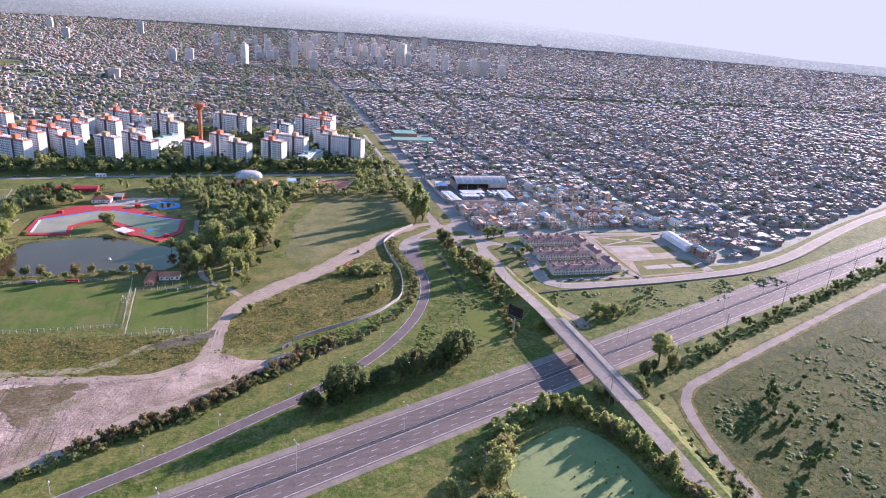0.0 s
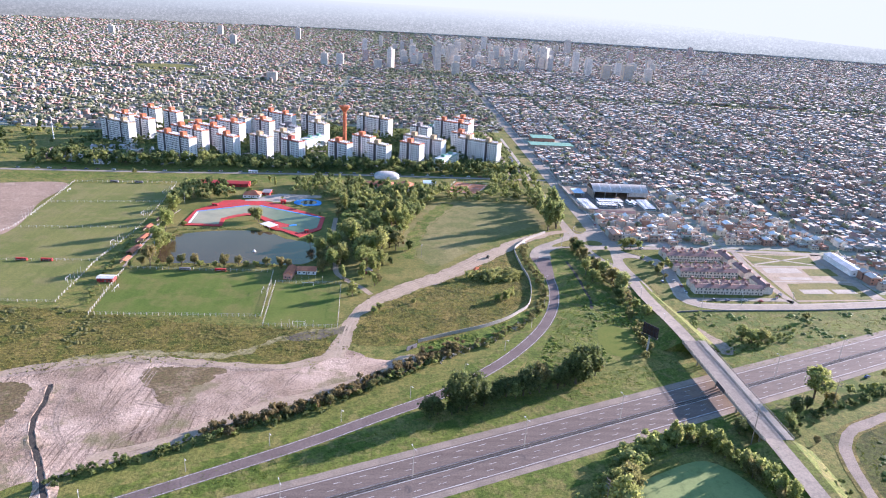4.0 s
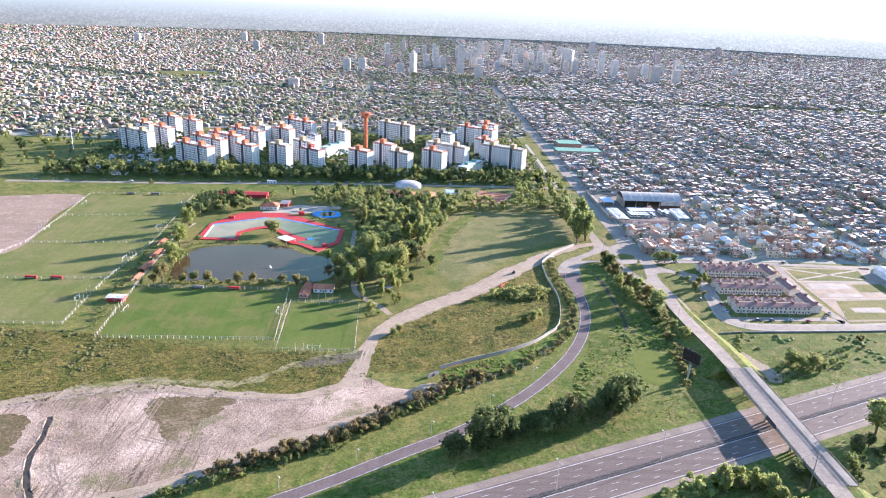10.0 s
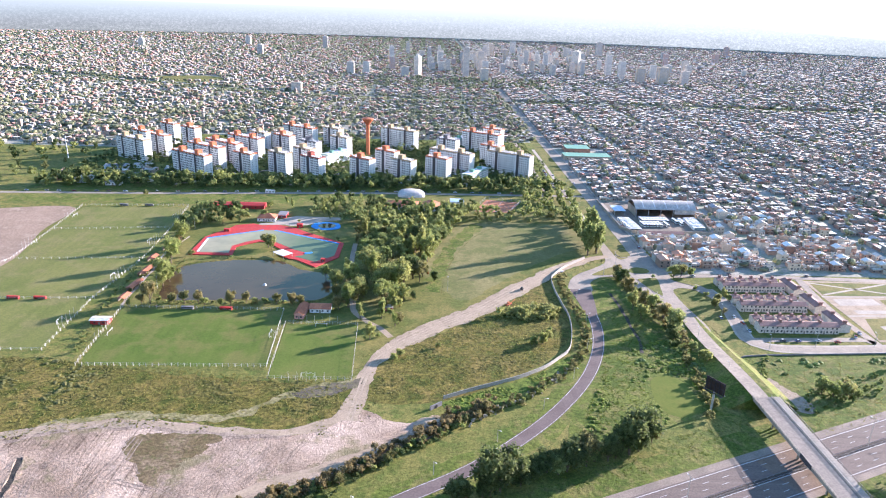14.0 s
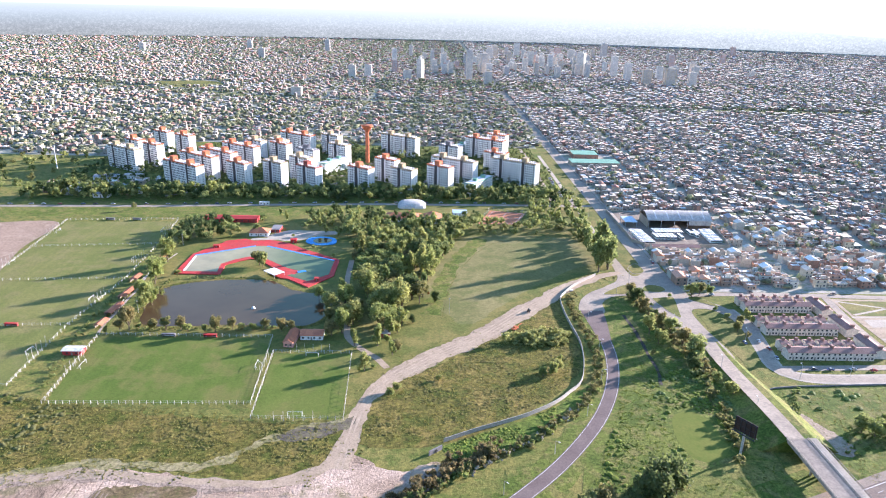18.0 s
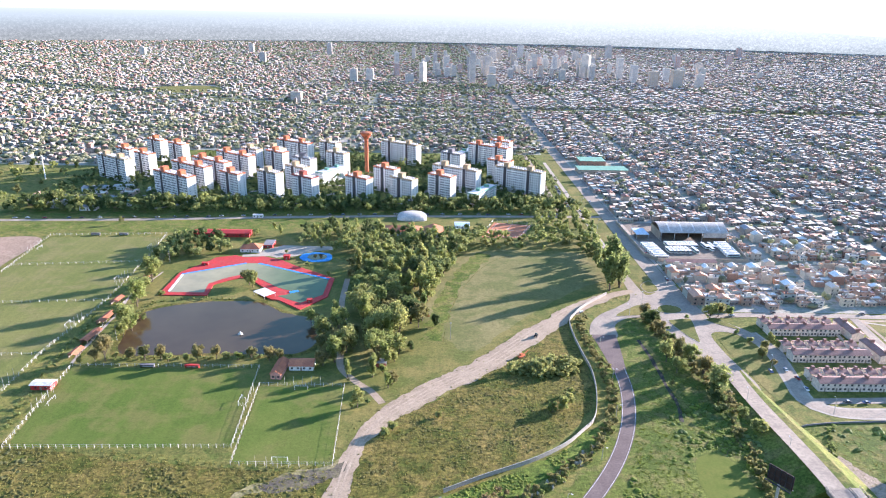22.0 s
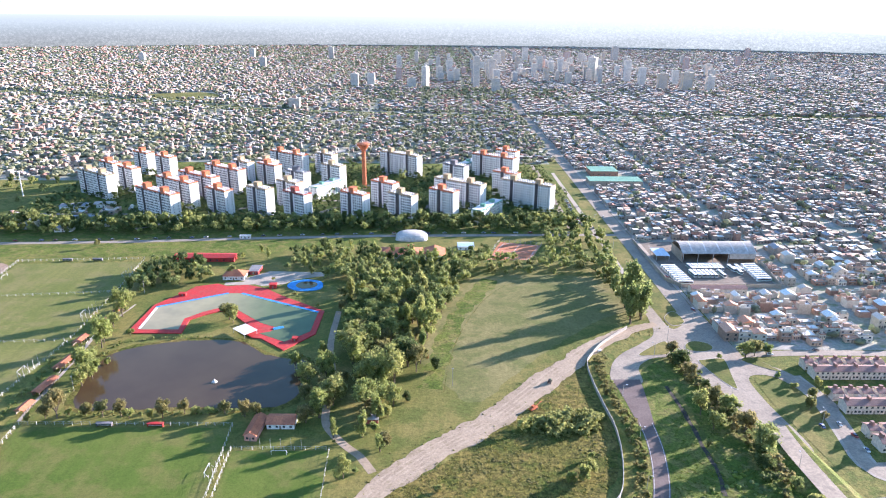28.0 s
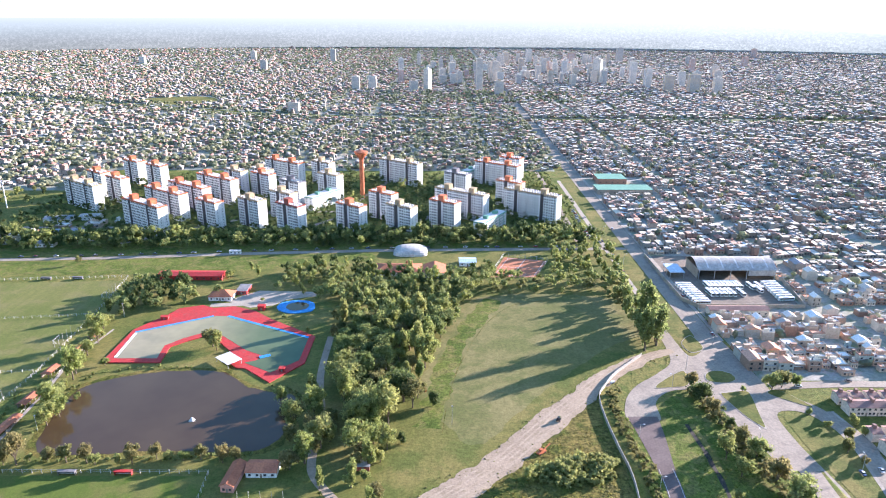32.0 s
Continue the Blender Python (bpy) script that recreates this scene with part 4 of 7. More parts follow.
def city():
    """Blocks of small houses on a street grid, as rows of x, y, width, depth, height, side; and trees as x, y, radius, height."""
    r = np.random.default_rng(11)
    W, T = [], []
    keep_out = [[(176, 432), (270, 432), (270, 562), (176, 562)], [(364, 282), (384, 282), (376, 340), (364, 340)], [(180, 770), (262, 770), (262, 866), (180, 866)]]
    rail_x, rail_y = (-3000, -1168, -384, -1, 599, 3500), (2560, 1800, 1461, 1394, 1388, 1370)
    for i in range(-40, 50):
        for j in range(-2, 46):
            x0, y0 = 182 + 110 * i, 345 + 105 * j
            cx, cy = x0 + 50, y0 + 48
            far = math.hypot(cx, cy)
            if far > 4800 or cx > 1.25 * (cy + 240) + 200 or cx < -0.70 * (cy + 240) - 200 or (cx < -450 and cy < 790):
                continue
            near = far < 640
            w = 8.7 if near else (6.9 if far < 1500 else (8.6 if far < 2600 else (12.5 if far < 3500 else 17)))
            leafy = 1.0 if cx < 150 else 0.35
            west = cx < 150
            for side in range(2):
                for k in range(int(101 / w)):
                    s = r.uniform(0, 3)
                    while s < 40:
                        dp = r.uniform(6, 12) if near else (r.uniform(4.5, 9) if far < 1500 else (r.uniform(6, 12) if far < 2600 else r.uniform(9, 16)))
                        if r.random() < (0.95 if near and not west else 0.82 if not west else (0.34 if far < 1500 else 0.40)):
                            wd = w * (1.0 if r.random() < 0.6 else r.uniform(0.55, 0.9))
                            h = r.choice([2.7, 3.1, 3.6, 5.4, 6.2, 8.5], p=[0.27, 0.28, 0.16, 0.16, 0.10, 0.03])
                            W.append((x0 + 1 + (k + 0.5) * w + (w - wd) * r.uniform(-0.5, 0.5), y0 + s + dp / 2 if side == 0 else y0 + 96 - s - dp / 2, wd, dp, h, side))
                        s += dp + (0 if r.random() < (0.85 if near else 0.7) else r.uniform(1, 5))
            n = int(((r.integers(66, 92) if far < 1400 else r.integers(50, 74)) if west else r.integers(16, 32)) * (1 if far < 2600 else 0.45))
            for _ in range(n):
                T.append((x0 + r.uniform(-6, 104), y0 + r.uniform(-6, 101), r.uniform(2.2, 4.6) * (1.35 if west else 1.1), r.uniform(4, 9)))
    out = []
    for A in (np.array(W), np.array(T)):
        x, y = A[:, 0], A[:, 1]
        ok = y > np.where(x < 160, 905, np.interp(x, EDGE_X, EDGE_Y)) + 6
        ok |= (x < -455) & (y > 800)
        for p in keep_out:
            ok &= ~inside(p, x, y)
        ok &= abs(y - np.interp(x, rail_x, rail_y)) > 26
        ok &= ~inside([(-780, 1740), (-640, 1820), (-540, 1700), (-650, 1600)], x, y)
        ok &= abs(x - 174) > 11
        out.append(A[ok])
    return out


HOUSES, CITYTREES = city()
near_pick = (HOUSES[:, 0] > 186) & (HOUSES[:, 0] < 420) & (HOUSES[:, 1] < 625) & (HOUSES[:, 1] < 700 - HOUSES[:, 0] * 0.6)
order = np.argsort(np.where(near_pick, np.hypot(HOUSES[:, 0] - 190, HOUSES[:, 1] - 345), 1e6), kind="stable")
NEAR, REST = HOUSES[order[:235]], HOUSES[order[235:]]
cityset = thing("city_houses", "countless small pale and brick houses with flat roofs", "houses", kind="stuff")
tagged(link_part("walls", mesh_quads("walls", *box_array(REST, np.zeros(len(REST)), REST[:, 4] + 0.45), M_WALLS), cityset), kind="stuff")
inner = REST.copy()
inner[:, 2:4] -= 0.5
flat = np.random.default_rng(3).random(len(REST)) < np.where(REST[:, 0] < 150, 0.55, 0.88)
close = np.hypot(REST[:, 0], REST[:, 1]) < 1500
lids = inner[flat & close]
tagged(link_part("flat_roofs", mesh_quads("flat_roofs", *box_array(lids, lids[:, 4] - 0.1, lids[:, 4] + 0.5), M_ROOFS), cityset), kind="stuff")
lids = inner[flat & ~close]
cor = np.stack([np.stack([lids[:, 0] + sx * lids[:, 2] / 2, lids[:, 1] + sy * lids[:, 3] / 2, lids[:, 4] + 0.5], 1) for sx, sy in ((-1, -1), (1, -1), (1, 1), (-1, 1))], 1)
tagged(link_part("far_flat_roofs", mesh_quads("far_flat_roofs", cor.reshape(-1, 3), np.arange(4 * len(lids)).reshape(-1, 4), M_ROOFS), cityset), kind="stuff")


def gables(W, rise=0.22, over=0.35):
    """Pitched roofs for many houses: two slopes and two gable ends each."""
    n = len(W)
    hx, hy, z = W[:, 2] / 2 + over, W[:, 3] / 2 + over, W[:, 4] + 0.46
    c = np.zeros((n, 6, 3))
    top = z + W[:, 2] * rise
    for k, (sx, sy, zz) in enumerate(((-1, -1, z), (1, -1, z), (1, 1, z), (-1, 1, z), (0, -1, top), (0, 1, top))):
        c[:, k, 0], c[:, k, 1], c[:, k, 2] = W[:, 0] + sx * hx, W[:, 1] + sy * hy, zz
    f = np.array([(0, 4, 5), (0, 5, 3), (4, 1, 2), (4, 2, 5), (0, 1, 4), (2, 3, 5)])
    return c.reshape(-1, 3), (f[None] + 6 * np.arange(n)[:, None, None]).reshape(-1, 3)


# Tone range narrowed like the city walls, putting haze into the colour.
M_PITCHED = palette("hazed_pitched_roof", [(0.357, 0.190, 0.142), (0.335, 0.169, 0.133), (0.344, 0.331, 0.334), (0.271, 0.251, 0.251), (0.364, 0.216, 0.167), (0.389, 0.375, 0.381)])
tagged(link_part("pitched_roofs", mesh_quads("pitched_roofs", *gables(REST[~flat]), M_PITCHED, tris=True), cityset), kind="stuff")
# roof-top rooms, tanks and dark openings of the nearer houses
nr = REST[np.hypot(REST[:, 0], REST[:, 1]) < 1150]
q = np.random.default_rng(5)
pick = nr[q.random(len(nr)) < 0.55].copy()
pick[:, 0] += q.uniform(-0.25, 0.25, len(pick)) * pick[:, 2]
pick[:, 1] += q.uniform(-0.3, 0.3, len(pick)) * pick[:, 3]
base = pick[:, 4].copy()
pick[:, 2], pick[:, 3] = q.uniform(1.5, 4.5, len(pick)), q.uniform(1.5, 5, len(pick))
tagged(link_part("roof_rooms", mesh_quads("roof_rooms", *box_array(pick, base, base + q.uniform(1.4, 2.8, len(pick))), M_WALLS), cityset), kind="stuff")
op = np.concatenate([np.stack([nr[:, 0] + dx * nr[:, 2], nr[:, 1] - nr[:, 3] / 2, np.full(len(nr), w), np.full(len(nr), 0.16), np.full(len(nr), 0.9)], 1) for dx, w in ((-0.25, 1.5), (0.2, 1.0))])
tagged(link_part("openings", mesh_quads("openings", *box_array(op, op[:, 4], op[:, 4] + 1.3), M_GLASS), cityset), kind="stuff")

# nearer houses, each a thing of its own
M_WALLS1 = palette("house_wall_render", [(0.616, 0.545, 0.454), (0.477, 0.408, 0.328), (0.340, 0.200, 0.144), (0.731, 0.660, 0.563), (0.521, 0.383, 0.286), (0.420, 0.377, 0.320), (0.553, 0.443, 0.345), (0.312, 0.225, 0.173), (0.627, 0.540, 0.412), (0.402, 0.434, 0.396), (0.430, 0.283, 0.211)], "object")
M_ROOFS1 = palette("house_roof_sheet", [(0.697, 0.653, 0.577), (0.497, 0.447, 0.397), (0.780, 0.763, 0.711), (0.631, 0.302, 0.178), (0.671, 0.592, 0.503), (0.436, 0.396, 0.356), (0.666, 0.359, 0.231), (0.780, 0.780, 0.738), (0.586, 0.516, 0.434), (0.746, 0.703, 0.639)], "object")



def make_house(k):
    r = random.Random(50 + k)
    e = thing("house", "", "house")
    h = (3.2, 3.6, 6.2, 3.0, 6.0, 3.4, 5.8, 3.3, 6.4, 3.1)[k % 10]
    w, d = 4.2, 7.5
    part("shell", boxes((-w, w, -d, d, 0, h)), M_WALLS1, e)
    if k % 6 == 2:
        bm = bmesh.new()
        t = 0.4 + 0.18 * 2 * w
        vs = [bm.verts.new(p) for p in ((-w - .35, -d - .4, h), (w + .35, -d - .4, h), (0, -d - .4, h + t), (-w - .35, d + .4, h), (w + .35, d + .4, h), (0, d + .4, h + t))]
        for f in ((0, 1, 2), (5, 4, 3), (0, 2, 5, 3), (2, 1, 4, 5), (1, 0, 3, 4)):
            bm.faces.new([vs[i] for i in f])
        part("roof", bm, M_TILE if k % 2 else M_ROOFS1, e, "pitched roof")
    else:
        part("roof", boxes((-w + 0.25, w - 0.25, -d + 0.25, d - 0.25, h, h + 0.12)), M_ROOFS1, e)
        part("parapet", boxes((-w, w, -d, -d + 0.22, h, h + 0.7), (-w, w, d - 0.22, d, h, h + 0.7), (-w, -w + 0.22, -d + .22, d - .22, h, h + 0.7), (w - 0.22, w, -d + .22, d - .22, h, h + 0.7)), M_WALLS1, e)
        x, y = r.uniform(-2, 2), r.uniform(0, 5)
        if k % 4 != 1:
            part("roof_room", boxes((x - 1.8, x + 1.8, y - 1.8, y + 1.8, h + 0.1, h + 2.6)), M_WALLS1, e)
        bm = rod(bmesh.new(), (-2.6, -4.5, h + 0.1), (-2.6, -4.5, h + 1.7), 0.65, n=10)
        part("water_tank", bm, M_ROOFTOP if k % 2 else M_GREY, e)
        part("awning", boxes((-w + 0.4, w - 1.5, -d - 2.4, -d, h * 0.5 + 0.9, h * 0.5 + 1.02)), M_METAL, e)
    part("door", boxes((-0.5, 0.5, -d - 0.06, -d + 0.05, 0, 2.1)), M_WOOD, e)
    for z in ((1.0,) if h < 5 else (1.0, 3.8)):
        for x in (-2.6, 2.4):
            part("window", boxes((x - 0.7, x + 0.7, -d - 0.05, -d + 0.05, z, z + 1.2)), M_GLASS, e)
    return tagged(e, ("single-storey" if h < 5 else "two-storey") + " rendered house with " + ("pitched roof" if k % 6 == 2 else "flat parapet roof and water tank"), "house", "houses of the near streets")


proto = {}
for n, (x, y, w, d, h, side) in enumerate(NEAR):
    k = (n * 7 + int(x)) % 12
    m = pose(x, y, 0.06, 0, 0, 0 if side == 0 else 180) @ Matrix.Diagonal((w / 8.5, d / 15.2, random.uniform(0.85, 1.12), 1))
    if k in proto:
        copy_thing(proto[k], m)
    else:
        proto[k] = make_house(k)
        proto[k].matrix_basis = m

# small houses and sheds in front of the apartment blocks, and beside the avenue
for n, (x, y, s) in enumerate(((-396, 617, 1.2), (-379, 640, 1.3), (-350, 648, 1.8), (-329, 656, 1.2), (-402, 592, 1.3), (-345, 596, 1.1), (-430, 600, 1.0), (-440, 630, 1.2), (-300, 640, 1.0))):
    copy_thing(proto[(n * 5) % 12], pose(x, y, 0.06, 0, 0, 90 * (n % 2)) @ Matrix.Diagonal((s, s, 1, 1)))


# ---- distant high-rises ----
def high_rise(x, y, h, w, d, rz=0):
    e = thing("high_rise", "distant pale high-rise apartment building", "high-rise", (x, y, 0), rz, "high-rises of the centre")
    part("body", boxes((-w / 2, w / 2, -d / 2, d / 2, 0, h)), M_HIGH, e)
    part("roof_house", boxes((-w / 5, w / 5, -d / 5, d / 5, h, h + 4.5)), M_HIGH, e)
    A = np.array([(0, -d / 2, w * 0.84, 0.3, z, z + 1.4) for z in np.arange(3, h - 1, 3.0)] + [(-w / 2, 0, 0.3, d * 0.8, z, z + 1.4) for z in np.arange(3, h - 1, 3.0)])
    tagged(link_part("glazing", mesh_quads("glazing", *box_array(A, A[:, 4], A[:, 5]), M_BAND), e), kind="stuff")


# Pale walls and pale window bands put the haze's low contrast into colour.
M_HIGH = palette("high_rise_render", [(0.74, 0.67, 0.57), (0.66, 0.59, 0.49), (0.58, 0.47, 0.34), (0.68, 0.60, 0.50), (0.50, 0.46, 0.41), (0.50, 0.33, 0.27), (0.70, 0.65, 0.58), (0.62, 0.54, 0.44)], "object", fine=0.1)
M_BAND = surface("hazed_window_bands", (0.36, 0.37, 0.39), (0.44, 0.45, 0.47), None, 0.2, 0.5, 0.6)
for x, y, h, w in ((-46, 1980, 66, 22), (103, 1985, 98, 24), (149, 1839, 44, 30), (162, 2196, 75, 30), (490, 2208, 84, 34), (595, 2174, 77, 26), (617, 2084, 61, 26), (640, 1954, 51, 36), (700, 1926, 57, 44), (769, 1929, 46, 30), (391, 3208, 68, 34), (835, 3313, 72, 40), (548, 2991, 61, 40), (-207, 2007, 42, 28), (-256, 2005, 40, 28), (-515, 3243, 63, 30), (-159, 2593, 61, 22), (374, 2615, 62, 30), (-86, 1975, 30, 30)):
    high_rise(x, y, h * 0.9, w * 0.8, 15, random.choice((0, 0, 12, -36)))
rr = random.Random(9)
for _ in range(95):
    x, y = rr.gauss(420, 260), rr.uniform(2100, 3300)
    high_rise(round(x), round(y), rr.uniform(22, 52), rr.uniform(13, 24), rr.uniform(12, 18), rr.choice((0, 0, 10)))
for x, y, h in ((-700, 2700, 40), (-900, 3300, 45), (-1300, 3000, 36), (1300, 3000, 40), (1600, 3600, 50), (-330, 1500, 22), (-1020, 1250, 30)):
    high_rise(x, y, h, 24, 18)


# ---- trees ----
def blob(seed, n=2):
    """A low uneven ball, as vertices and triangles."""
    bm = bmesh.new()
    bmesh.ops.create_icosphere(bm, subdivisions=n, radius=1.0)
    r = np.random.default_rng(seed)
    v = np.array([p.co for p in bm.verts]) * (1 + r.uniform(-0.28, 0.22, (len(bm.verts), 1)))
    f = np.array([[q.index for q in t.verts] for t in bm.faces])
    bm.free()
    return v, f


BLOBS = [blob(900 + k, 1) for k in range(12)]


def clumps(places, seed, detail=1):
    """Many rounded leafy clumps in one mesh: rows of x, y, z, radius and half height."""
    V, F, off = [], [], 0
    shapes = [blob(seed + k, detail) for k in range(7)]
    r = np.random.default_rng(seed)
    for k in range(7):
        P = places[k::7]
        v, f = shapes[k]
        if not len(P):
            continue
        s = np.stack([P[:, 3], P[:, 3] * r.uniform(0.8, 1.2, len(P)), P[:, 4]], 1)
        a = r.uniform(0, 6.28, len(P))
        rot = v[None] * s[:, None]
        x = rot[..., 0] * np.cos(a)[:, None] - rot[..., 1] * np.sin(a)[:, None]
        y = rot[..., 0] * np.sin(a)[:, None] + rot[..., 1] * np.cos(a)[:, None]
        w = np.stack([x, y, rot[..., 2]], -1) + P[:, None, :3]
        V.append(w.reshape(-1, 3))
        F.append((f[None] + off + len(v) * np.arange(len(P))[:, None, None]).reshape(-1, 3))
        off += len(P) * len(v)
    return np.concatenate(V), np.concatenate(F)


def tree_clumps(T, seed):
    """Three overlapping clumps for each tree row of x, y, radius, height."""
    r = np.random.default_rng(seed)
    out = []
    for k in range(3):
        s = r.uniform(0.5, 0.8, len(T))
        d = r.uniform(-0.5, 0.5, (len(T), 2)) * T[:, 2:3]
        out.append(np.stack([T[:, 0] + d[:, 0], T[:, 1] + d[:, 1], T[:, 3] * r.uniform(0.45, 0.72, len(T)), T[:, 2] * s, T[:, 3] * 0.3 * r.uniform(0.8, 1.3, len(T))], 1))
    return np.concatenate(out)


def stuff(name, arrays, mat, label, cat):
    return tagged(new(name, mesh_quads(name, *arrays, mat, tris=True)), label, cat, kind="stuff")


dist = np.hypot(CITYTREES[:, 0], CITYTREES[:, 1])
stuff("street_trees", clumps(np.concatenate([tree_clumps(CITYTREES[dist < 1300], 3), tree_clumps(CITYTREES[(dist >= 1300) & (dist < 2600)], 4)[::2]]), 3), M_CITYLEAF, "trees scattered through the city streets, leaves greyed for haze", "trees")
ft = CITYTREES[dist >= 2600]
stuff("far_trees", clumps(np.stack([ft[:, 0], ft[:, 1], ft[:, 3] * 0.55, ft[:, 2] * 1.3, ft[:, 3] * 0.5], 1), 5), M_CITYLEAF, "distant tree crowns across the city", "trees")
r = np.random.default_rng(21)
xs = r.uniform(-2600, 2900, 1700)
ry = np.interp(xs, (-3000, -1168, -384, -1, 599, 3500), (2560, 1800, 1461, 1394, 1388, 1370))
RT = np.stack([xs, ry + r.choice([-1, 1], 1700) * r.uniform(14, 60, 1700), r.uniform(2.6, 5, 1700), r.uniform(5, 10, 1700)], 1)
park = np.stack([r.normal(120, 190, 420), r.uniform(1640, 1900, 420), r.uniform(3, 6, 420), r.uniform(6, 12, 420)], 1)
park2 = np.stack([r.uniform(700, 1700, 420), r.uniform(1480, 2100, 420), r.uniform(3, 6, 420), r.uniform(6, 11, 420)], 1)
stuff("railway_trees", clumps(tree_clumps(np.concatenate([RT, park, park2]), 6), 6), M_CITYLEAF, "band of trees along the railway and far parks", "trees")


def crown_arrays(rx, ry, rz, z, blobs, leaves, seed, leaf=0.9, core=0.6):
    """A crown of uneven leafy masses with loose leaf sprays on them."""
    r = np.random.default_rng(seed)
    V, F, n = [], [], 0
    for _ in range(blobs):
        d = r.normal(size=3)
        d /= np.linalg.norm(d)
        c = d * r.uniform(0.3, 0.82) * (rx, ry, rz) + (0, 0, z)
        s = np.array([rx, ry, rz]) * r.uniform(0.22, 0.40)
        v, f = BLOBS[int(r.integers(12))]
        V.append(v * s * core + c)
        F.append(f + n)
        n += len(v)
        u = r.normal(size=(leaves, 3))
        u /= np.linalg.norm(u, axis=1, keepdims=True)
        p = c + u * s * r.uniform(0.55, 1.2, (leaves, 1))
        a = r.normal(size=(leaves, 3))
        a /= np.linalg.norm(a, axis=1, keepdims=True)
        b = np.cross(a, r.normal(size=(leaves, 3)))
        b /= np.linalg.norm(b, axis=1, keepdims=True)
        k = leaf * r.uniform(0.55, 1.35, (leaves, 1))
        V.append(np.stack([p - a * k * 0.5, p + b * k * 0.6, p + a * k * 0.5, p - b * k * 0.45 + u * 0.25 * k], 1).reshape(-1, 3))
        q = n + 4 * np.arange(leaves)[:, None]
        F.append(np.concatenate([q + (0, 1, 2), q + (0, 2, 3)]))
        n += 4 * leaves
    return np.concatenate(V), np.concatenate(F)


def make_tree(rx, h, seed, mat, blobs=9, leaves=190, base=0.3):
    e = thing("tree", "", "tree")
    rz = h * (1 - base) * 0.5
    z = h - rz
    bm = bmesh.new()
    rod(bm, (0, 0, -0.2), (0.2, 0.1, z), 0.035 * h ** 0.9, 0.015 * h, 7)
    r = random.Random(seed)
    for k in range(5):
        a = k * 1.3 + r.random()
        rod(bm, (0.1, 0, h * base * r.uniform(0.8, 1.1)), (math.cos(a) * rx * 0.55, math.sin(a) * rx * 0.55, z + rz * r.uniform(-0.2, 0.4)), 0.012 * h, 0.005 * h, 5)
    part("trunk", bm, M_BARK, e)
    V, F = crown_arrays(rx, rx, rz, z, blobs, leaves, seed, 0.05 * h ** 0.75 + 0.24)
    link_part("crown", mesh_quads("crown", V, F, mat, tris=True), e)
    return e


KINDS = {"round": (4.8, 10.5, 0, 13, 0.2, "rounded mid-green broadleaf tree"), "round2": (5.2, 12, 2, 13, 0.2, "light green broadleaf tree"),
         "dark": (4.4, 12.0, 1, 14, 0.08, "dense dark green tree"), "tall": (3.1, 14, 0, 13, 0.12, "tall slim green tree"),
         "poplar": (2.6, 13, 2, 13, 0.1, "slim light green poplar"), "olive": (3.8, 9, 3, 12, 0.18, "olive brownish tree turning to autumn"),
         "small": (2.6, 5.5, 2, 9, 0.12, "small light green tree"), "bush": (2.4, 3.2, 0, 8, 0.02, "low rounded green bush"),
         "darkbush": (2.2, 3.0, 1, 8, 0.02, "low dark green bush"), "gold": (2.4, 7.5, 4, 10, 0.12, "small tree in orange autumn leaf")}
M_LEAF.append(foliage("leaf_orange", (0.24, 0.115, 0.035), (0.20, 0.13, 0.04)))
M_LEAF.append(foliage("leaf_brown_scrub", (0.247, 0.182, 0.098), (0.195, 0.163, 0.078)))
MADE = {}


JOINED = {}


def plant(kind, x, y, s=1.0, z=0.0, group="park trees"):
    rx, h, mt, bl, base, lab = KINDS[kind]
    s *= 1.3
    if y > 418 or x > 230:
        return JOINED.setdefault(mt, []).append((rx * s, h * s, x, y, base))
    var = random.randrange(4)
    m = Matrix.Translation((x, y, z)) @ Matrix.Rotation(random.uniform(0, 6.28), 4, "Z") @ Matrix.Diagonal((s * random.uniform(0.88, 1.12), s * random.uniform(0.88, 1.12), s * random.uniform(0.85, 1.15), 1))
    if (kind, var) in MADE:
        return copy_thing(MADE[kind, var], m)
    e = make_tree(rx, h, 100 + len(MADE) * 7, M_LEAF[mt], blobs=int(bl * 1.8), leaves=84, base=base)
    e.name = "bush" if "bush" in kind else "tree"
    tagged(e, lab, "bush" if "bush" in kind else "tree", "park bushes" if "bush" in kind else group)
    e.matrix_basis = m
    MADE[kind, var] = e
    return e


def grove(poly, gap, mix, seed, lo=0.8, hi=1.2):
    r = random.Random(seed)
    for x, y in scatter(poly, gap, seed):
        plant(r.choice(mix), x, y, r.uniform(lo, hi))


def row(line, gap, mix, seed, lo=0.8, hi=1.2, wander=1.5):
    r = random.Random(seed)
    for p in spline(line, gap):
        plant(r.choice(mix), p.x + r.uniform(-wander, wander), p.y + r.uniform(-wander, wander), r.uniform(lo, hi))


def thicket(name, places, label, mat, h=3.0, seed=1, leaves=42, cat="shrubs"):
    """A tangle of shrubs in one mesh, along places of (x, y)."""
    r = np.random.default_rng(seed)
    V, F, n = [], [], 0
    for x, y in places:
        s = h * r.choice([0.55, 0.75, 0.95, 1.15, 1.45])
        rx = s * r.uniform(0.55, 0.85)
        v, f = crown_arrays(rx, rx * r.uniform(0.8, 1.2), s * 0.5, s * 0.48, 4, leaves, int(r.integers(1e6)), 0.34 + 0.075 * s, 0.78)
        V.append(v + (x, y, 0))
        F.append(f + n)
        n += len(v)
    stuff(name, (np.concatenate(V), np.concatenate(F)), mat, label, cat)


